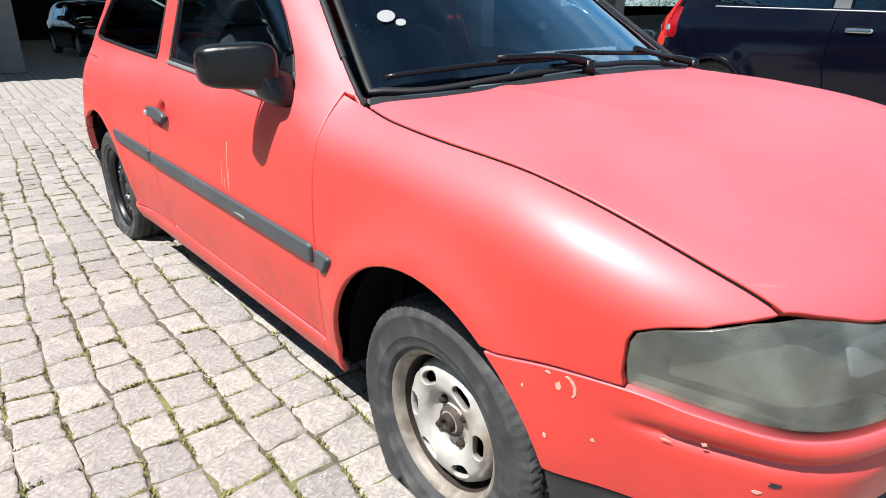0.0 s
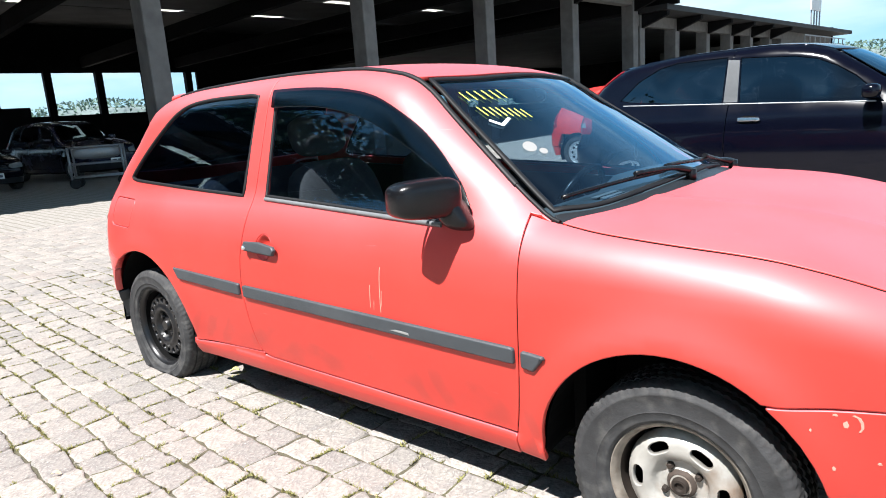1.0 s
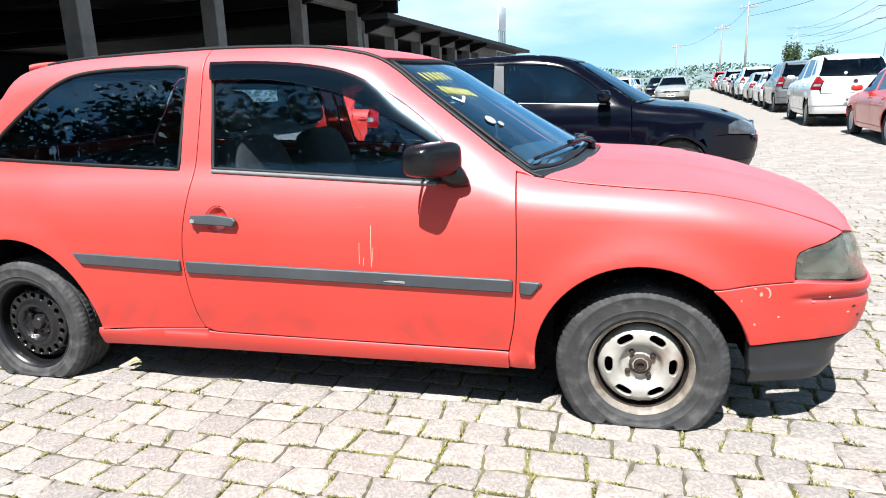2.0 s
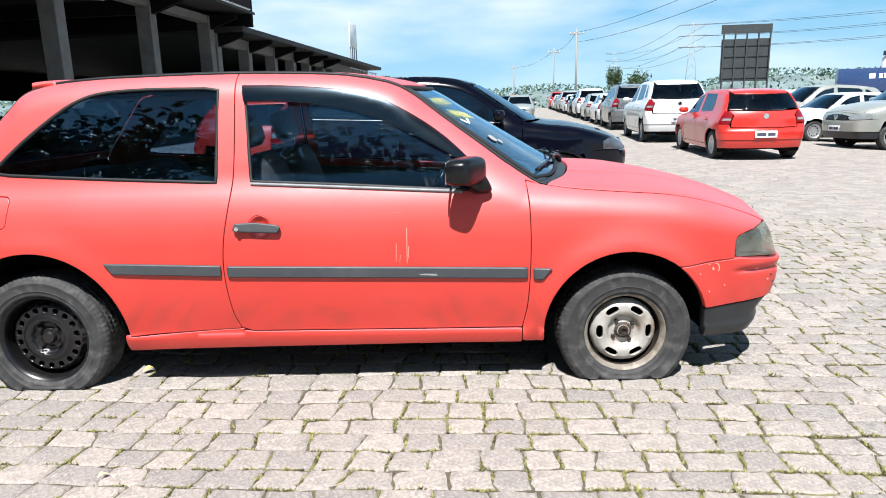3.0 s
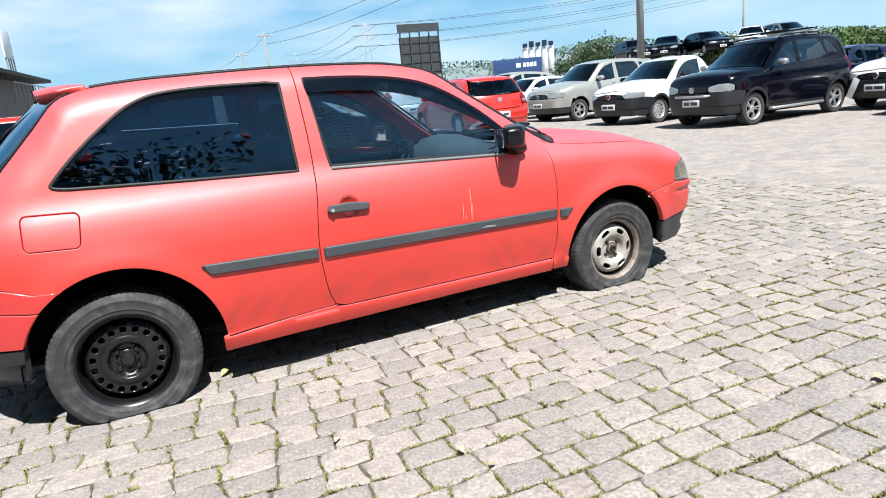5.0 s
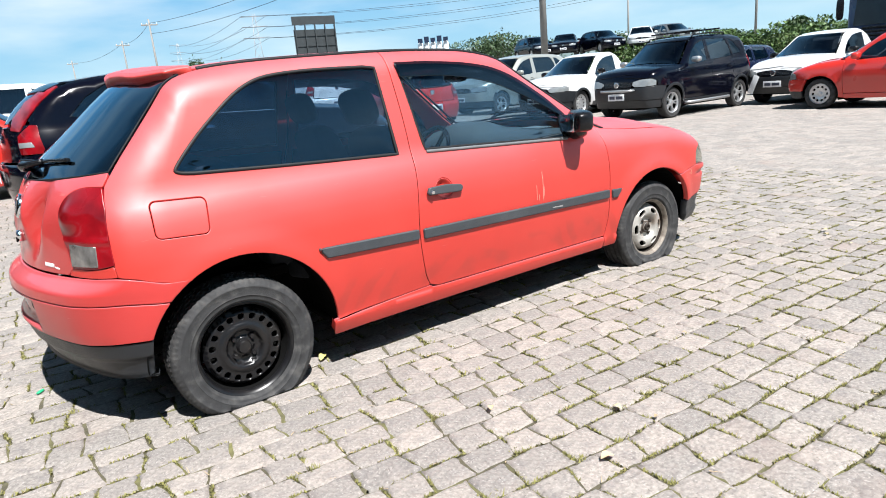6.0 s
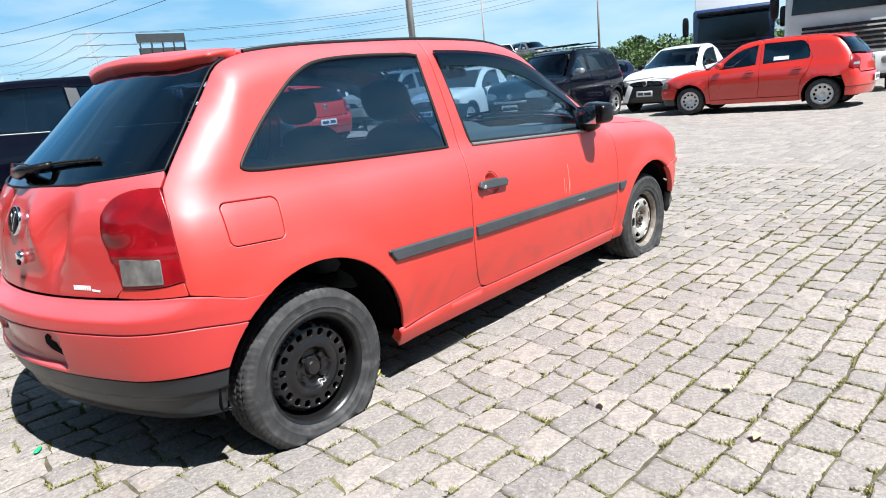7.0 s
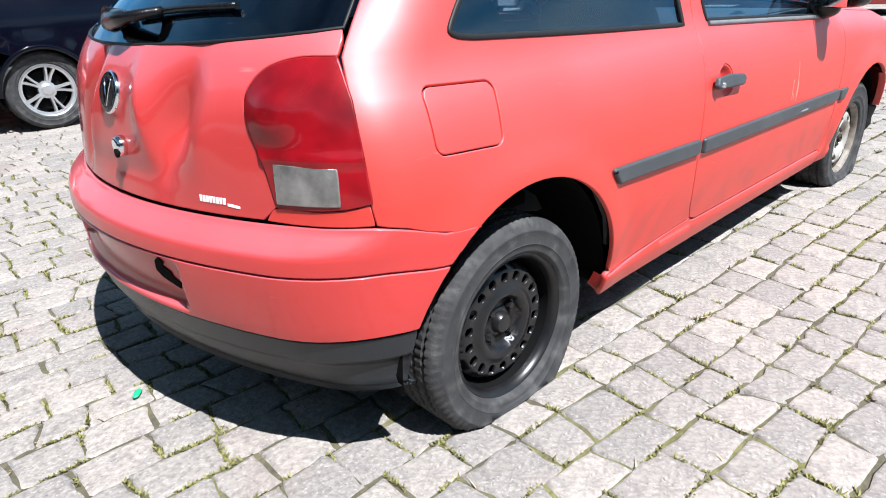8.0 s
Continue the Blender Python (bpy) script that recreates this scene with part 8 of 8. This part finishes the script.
build_bank()
for k, (az, colour, key, spec) in enumerate(((47.8, "black", "hatch", HATCH), (45.2, "black", "hatch", HATCH), (42.2, "black", "hatch", HATCH), (39.0, "white", "hatch", HATCH), (36.6, "grey", "hatch", HATCH))):
    x, y = polar(az, 43)
    place_car(key, (x, y, 1.9), 250 - 30 * (k % 2), colour, f"{colour} car standing on the raised yard", "cars on the bank", **spec)
for az, d, h, sp, seed, z, tk in ((51.6, 75, 3.6, 2.6, 1, 1.2, 0.12), (50.0, 72, 4.2, 2.4, 2, 1.2, 0.12), (53.0, 80, 2.8, 2.2, 3, 1.0, 0.12), (41.0, 70, 2.2, 3.2, 4, 1.9, 0.1), (38.5, 74, 1.9, 2.6, 5, 1.9, 0.1), (32.0, 62, 1.2, 1.6, 6, 1.9, 0.1), (27.0, 58, 1.4, 1.3, 7, 1.9, 0.1),
                                  (73.5, 95, 4.6, 1.6, 8, 0, 0.3), (75.5, 100, 5.6, 1.3, 9, 0, 0.3), (71.0, 100, 3.4, 1.8, 10, 0, 0.2)):
    x, y = polar(az, d)
    tree(x, y, h, sp, seed, z + float(climb(x, y)), 1500, 0.30, trunk=tk)
for x, y, h, sp, seed in ((-9, -19, 12.5, 6.4, 21), (-2.0, -21, 13.5, 6.6, 22), (5.0, -20, 7.5, 5.0, 23), (-16, -19, 13.5, 6.4, 25), (-22, -13, 12.5, 6.0, 26)):
    tree(x, y, h, sp, seed, 0, 24000, 0.42, trunk=0.18)


# ---- lorries ----
def lorry(x, y, heading, cab_mat, label, box_mat, tall=3.1):
    ob = new("lorry")
    ob.matrix_world = pose(x, y, 0, 0, 0, heading)
    tagged(ob, label, "lorry", "lorries")
    cab = new("cab")
    cab.parent = ob
    bm = box_bm(0.0, 2.1, -1.22, 1.22, 0.55, tall, 0.10, 3)
    for v in bm.verts:
        if v.co.x > 1.5 and v.co.z > 1.6:
            v.co.x -= (v.co.z - 1.6) * 0.10
    part("shell", bm, cab_mat, cab)
    low, up = tall - 1.03, tall - 0.27
    lean = lambda z: 2.1 - max(0, z - 1.6) * 0.10
    bm = bmesh.new()
    q = [bm.verts.new(p) for p in ((lean(low) + 0.012, -1.08, low), (lean(low) + 0.012, 1.08, low), (lean(up) + 0.012, 1.02, up), (lean(up) + 0.012, -1.02, up))]
    bm.faces.new(q)
    bmesh.ops.solidify(bm, geom=bm.faces[:], thickness=0.02)
    part("windscreen", bm, material("lorry_screen", (0.01, 0.012, 0.015), 0.06, coat=1.0), cab)
    part("sun_visor", box_bm(2.0, 2.30, -1.1, 1.1, up + 0.04, up + 0.16, 0.03), BLACK_PLASTIC, cab)
    bm = bmesh.new()
    for k in range(6):
        add_box(bm, 2.09, 2.14, -0.85, 0.85, 0.95 + 0.11 * k, 1.02 + 0.11 * k, 0.01)
    part("grille", bm, BLACK_PLASTIC, cab)
    part("bumper", box_bm(1.95, 2.25, -1.24, 1.24, 0.40, 0.88, 0.06), cab_mat, cab)
    for sy in (-1, 1):
        part("headlamp", blob_bm((2.22, sy * 0.92, 0.70), (0.10, 0.40, 0.20), 3), HEADLAMP, cab)
        part("side_window", box_bm(0.55, 1.55, sy * 1.225 - 0.01, sy * 1.225 + 0.01, 1.75, 2.55, 0.005), GLASS_DARK, cab)
        part("door_mirror", blob_bm((1.95, sy * 1.45, 2.15), (0.14, 0.20, 0.62), 4), BLACK_PLASTIC, cab)
    part("chassis", box_bm(-6.5, 1.2, -0.45, 0.45, 0.60, 0.95, 0.03), INNER, ob)
    if box_mat:
        part("cargo_box", box_bm(-6.8, -0.25, -1.25, 1.25, 1.0, 3.7, 0.04), box_mat, ob)
    for wx in (1.15, -4.4, -5.5):
        for sy in (-1, 1):
            bm = revolve_bm([(0, 0.10), (0.20, 0.10), (0.28, 0.13), (0.47, 0.13), (0.50, 0.08), (0.50, -0.13), (0, -0.13)], 28)
            w_ = part("wheel", bm, TYRE, ob)
            w_.matrix_local = pose(wx, sy * 1.02, 0.50, 0, 0, 0 if sy < 0 else 180)


lorry(22.3, 5.9, 199, PAINTS["lorry blue"], "dark blue lorry with a flat-fronted cab", PLATE, 2.65)
lorry(17.3, 1.45, 191, PAINTS["white"], "white lorry with a black grille", PLATE, 2.9)


# ---- far things: hoarding, silos, container, poles, pylon, hills ----
def hoarding():
    ob = new("billboard")
    x, y = polar(65.6, 105)
    ob.matrix_world = pose(x, y, 0, 0, 0, 66 - 90 + 20) @ Matrix.Diagonal((0.94, 1, 0.93, 1))
    tagged(ob, "large dark hoarding seen from behind on steel posts", "billboard")
    dull = material("hoarding_back", (0.024, 0.030, 0.033), 0.7, grain=0.25, grain_size=1.5)
    part("panel", box_bm(-3.6, 3.6, -0.08, 0.0, 4.6, 10.9, 0.0), dull, ob)
    part("header", box_bm(-3.7, 3.7, -0.12, 0.02, 11.7, 13.0, 0.0), dull, ob)
    for k in range(5):
        xx = -3.4 + 1.7 * k
        part("post", box_bm(xx - 0.09, xx + 0.09, -0.42, -0.2, 0, 11.8, 0), dull, ob)
    for k in range(4):
        part("cross_bar", box_bm(-3.5, 3.5, -0.26, -0.2, 5.2 + 1.6 * k, 5.3 + 1.6 * k, 0), dull, ob)


hoarding()


def silos():
    ob = new("silo_group")
    x, y = polar(55.5, 170)
    ob.matrix_world = pose(x, y, 0, 0, 0, 55.5 - 90)
    tagged(ob, "row of tall white silos with a lettered top", "silo")
    for k in range(5):
        bm = bmesh.new()
        add_tube(bm, [(-3.2 + 1.6 * k, 0, 0), (-3.2 + 1.6 * k, 0, 9.9), (-3.2 + 1.6 * k, 0, 10.4)], [0.76, 0.76, 0.5], 16)
        part("silo", bm, PAINTS["white"], ob)
        part("top_board", box_bm(-3.8 + 1.6 * k, -2.6 + 1.6 * k, -1.1, -1.0, 10.3, 11.3 + 0.4 * (k % 2), 0), PAINTS["blue"], ob)


silos()


def container():
    ob = new("box_trailer")
    x, y = polar(57.4, 150)
    ob.matrix_world = pose(x, y, 1.9, 0, 0, 57.4 - 90 + 14)
    tagged(ob, "dark blue box trailer with white lettering bars", "trailer")
    part("box", box_bm(-5.5, 5.5, -1.2, 1.2, 0.9, 5.2, 0.05), PAINTS["lorry blue"], ob)
    for x0, x1 in ((-0.4, 0.6), (1.2, 1.8), (2.0, 2.6), (2.8, 3.4), (3.6, 4.2)):
        part("lettering_bar", box_bm(x0, x1, -1.22, -1.21, 3.3, 4.2, 0), WHITE_MARK, ob)
    for wx in (-4, -3, 4):
        bm = revolve_bm([(0, 0.12), (0.45, 0.12), (0.5, 0), (0.45, -0.12), (0, -0.12)], 18)
        bmesh.ops.translate(bm, verts=bm.verts[:], vec=(wx, -0.95, 0.5))
        part("wheel", bm, TYRE, ob)
    part("chassis", box_bm(-5.3, 5.3, -0.5, 0.5, 0.5, 0.9, 0), INNER, ob)


container()


def pole(az, dist, height, r=0.14, z=0.0, arm=True):
    ob = new("utility_pole")
    x, y = polar(az, dist)
    z += float(climb(x, y))
    ob.matrix_world = pose(x, y, z, 0, 0, az)
    tagged(ob, "grey utility pole with cross arm and cables", "pole", "utility poles")
    part("shaft", add_tube(bmesh.new(), [(0, 0, -0.2), (0, 0, height)], [r, r * 0.65], 10), WOOD_POLE, ob)
    if arm:
        part("cross_arm", box_bm(-0.06, 0.06, -0.9, 0.9, height - 0.7, height - 0.55, 0.01), WOOD_POLE, ob)
        for k in (-0.8, -0.3, 0.3, 0.8):
            part("insulator", blob_bm((0, k, height - 0.48), (0.1, 0.1, 0.16), 2.2, 6, 8), PLATE, ob)
    return Vector((x, y, z + height))


tops = [pole(47.3, 34, 10.5, 0.19, 1.2), pole(78.5, 85, 9.5), pole(80.5, 105, 9.0), pole(84.0, 140, 9.0), pole(30.0, 70, 9.0, 0.13, 1.9), pole(39.5, 80, 8.5, 0.12, 1.9, False)]


def cable(a, b, sag, r=0.022):
    pts = [tuple(Vector(a).lerp(Vector(b), t) - Vector((0, 0, sag * 4 * t * (1 - t)))) for t in (k / 16 for k in range(17))]
    ob = part("overhead_cable", add_tube(bmesh.new(), pts, r, 5), RUBBER)
    tagged(ob, "black overhead cable strung between poles", "cable", "overhead cables")


for dz in (-0.45, -1.6):
    cable(tops[0] + Vector((0, 0, dz)), tops[1] + Vector((0, 0, dz)), 1.2, 0.019)
    cable(tops[0] + Vector((0, 0, dz)), Vector((70, -30, 13 + dz)), 1.0, 0.019)
cable(tops[1] + Vector((0, 0, -0.4)), tops[2] + Vector((0, 0, -0.4)), 0.6, 0.019)
cable(tops[2] + Vector((0, 0, -0.4)), tops[3] + Vector((0, 0, -0.4)), 0.8, 0.019)


def pylon(az, dist, height):
    ob = new("transmission_pylon")
    x, y = polar(az, dist)
    ob.matrix_world = pose(x, y, 0, 0, 0, az)
    tagged(ob, "distant steel lattice transmission pylon", "pylon", "pylons")
    bm = bmesh.new()
    for sx in (-1, 1):
        for sy in (-1, 1):
            add_tube(bm, [(sx * 3, sy * 3, 0), (sx * 0.5, sy * 0.5, height)], 0.14, 4)
    for k in range(9):
        z0, z1 = height * k / 9, height * (k + 1) / 9
        w0, w1 = 3 - 2.5 * k / 9, 3 - 2.5 * (k + 1) / 9
        for s1, s2 in ((-1, 1), (1, -1)):
            add_tube(bm, [(-w0, s1 * w0, z0), (-w1, s2 * w1, z1)], 0.08, 4)
            add_tube(bm, [(s1 * w0, w0, z0), (s2 * w1, w1, z1)], 0.08, 4)
    part("lattice", bm, GALV, ob)
    for z in (0.72, 0.85, 0.97):
        part("arm", add_tube(bmesh.new(), [(0, -6, height * z), (0, 6, height * z)], 0.16, 5), GALV, ob)


pylon(69.9, 330, 38)
pylon(76.0, 520, 42)
for z in (27, 32, 37):
    for off in (-6, 6):
        a, b = polar(69.9, 330), polar(30, 420)
        c_ = polar(76.0, 520)
        cable((a[0] + off, a[1], z), (b[0] + off, b[1], z + 24), 8, 0.07)
        cable((a[0] + off, a[1], z), (c_[0] + off, c_[1], z + 3), 4, 0.07)


def hills():
    rng = np.random.default_rng(9)
    crest = lambda az: 14 + 5 * math.sin(az * 0.13 + 1) + 3.0 * math.sin(az * 0.41)
    V, F = [], []
    n = 160
    for i in range(n + 1):
        az = -20 + 200 * i / n
        for d, hgt in ((420, 0.0), (480, 1.0), (620, 1.35)):
            x, y = polar(az, d)
            hill = (crest(az) + 1.2 * rng.normal()) * hgt
            V.append((x, y, max(hill, -0.5) if hgt else -1.0))
    for i in range(n):
        for k in range(2):
            a = i * 3 + k
            F.append((a, a + 3, a + 4, a + 1))
    me = bpy.data.meshes.new("backdrop")
    me.from_pydata(V, [], F)
    me.polygons.foreach_set("use_smooth", [True] * len(me.polygons))
    # the hills' colour has distance haze mixed in
    tagged(part_mesh("backdrop", me, material("hazy_wooded_hills", (0.11, 0.15, 0.15), 0.95, grain=0.45, grain_size=0.06, stain=0.5, stain_size=0.02, stain_color=(0.24, 0.27, 0.25))), "low wooded hills in the distance", "hills", kind="structure")
    P = []
    for i in range(24000):
        az = rng.uniform(-15, 170)
        d = rng.uniform(400, 620)
        x, y = polar(az, d)
        up = crest(az) * (min((d - 420) / 60, 1.0) + 0.35 * max(0.0, (d - 480) / 140)) if d > 420 else 0.0
        P.append((x, y, up + rng.uniform(-1, 6)))
    V, F = leaf_quads(np.array(P), 2.6, rng)
    me = bpy.data.meshes.new("far_woods")
    me.from_pydata(V, [], F)
    # leaf green paled towards blue: painted haze of the distance
    tagged(part_mesh("far_woods", me, material("hazy_far_foliage", (0.085, 0.135, 0.105), 0.9, jitter=0.3, island=True)), "far belt of trees", "woods", kind="stuff")
    for k in range(22):
        az, d = rng.uniform(45, 90), rng.uniform(300, 400)
        x, y = polar(az, d)
        house = new("house")
        house.matrix_world = pose(x, y, float(climb(x, y)), 0, 0, rng.uniform(0, 90))
        tagged(house, "distant pale house with a tiled roof", "house", "distant houses")
        w, l, h = rng.uniform(4, 7), rng.uniform(5, 10), rng.uniform(3, 6)
        part("wall", box_bm(-l / 2, l / 2, -w / 2, w / 2, 0, h, 0), PLATE, house)
        bm = bmesh.new()
        q = [bm.verts.new(p) for p in ((-l / 2 - .3, -w / 2 - .3, h), (l / 2 + .3, -w / 2 - .3, h), (l / 2 + .3, w / 2 + .3, h), (-l / 2 - .3, w / 2 + .3, h), (-l / 2 - .3, 0, h + 2), (l / 2 + .3, 0, h + 2))]
        for f in ((0, 1, 5, 4), (2, 3, 4, 5), (0, 4, 3), (1, 2, 5), (3, 2, 1, 0)):
            bm.faces.new([q[i] for i in f])
        part("roof", bm, material("clay_tiles", (0.30, 0.14, 0.09), 0.8), house)


hills()
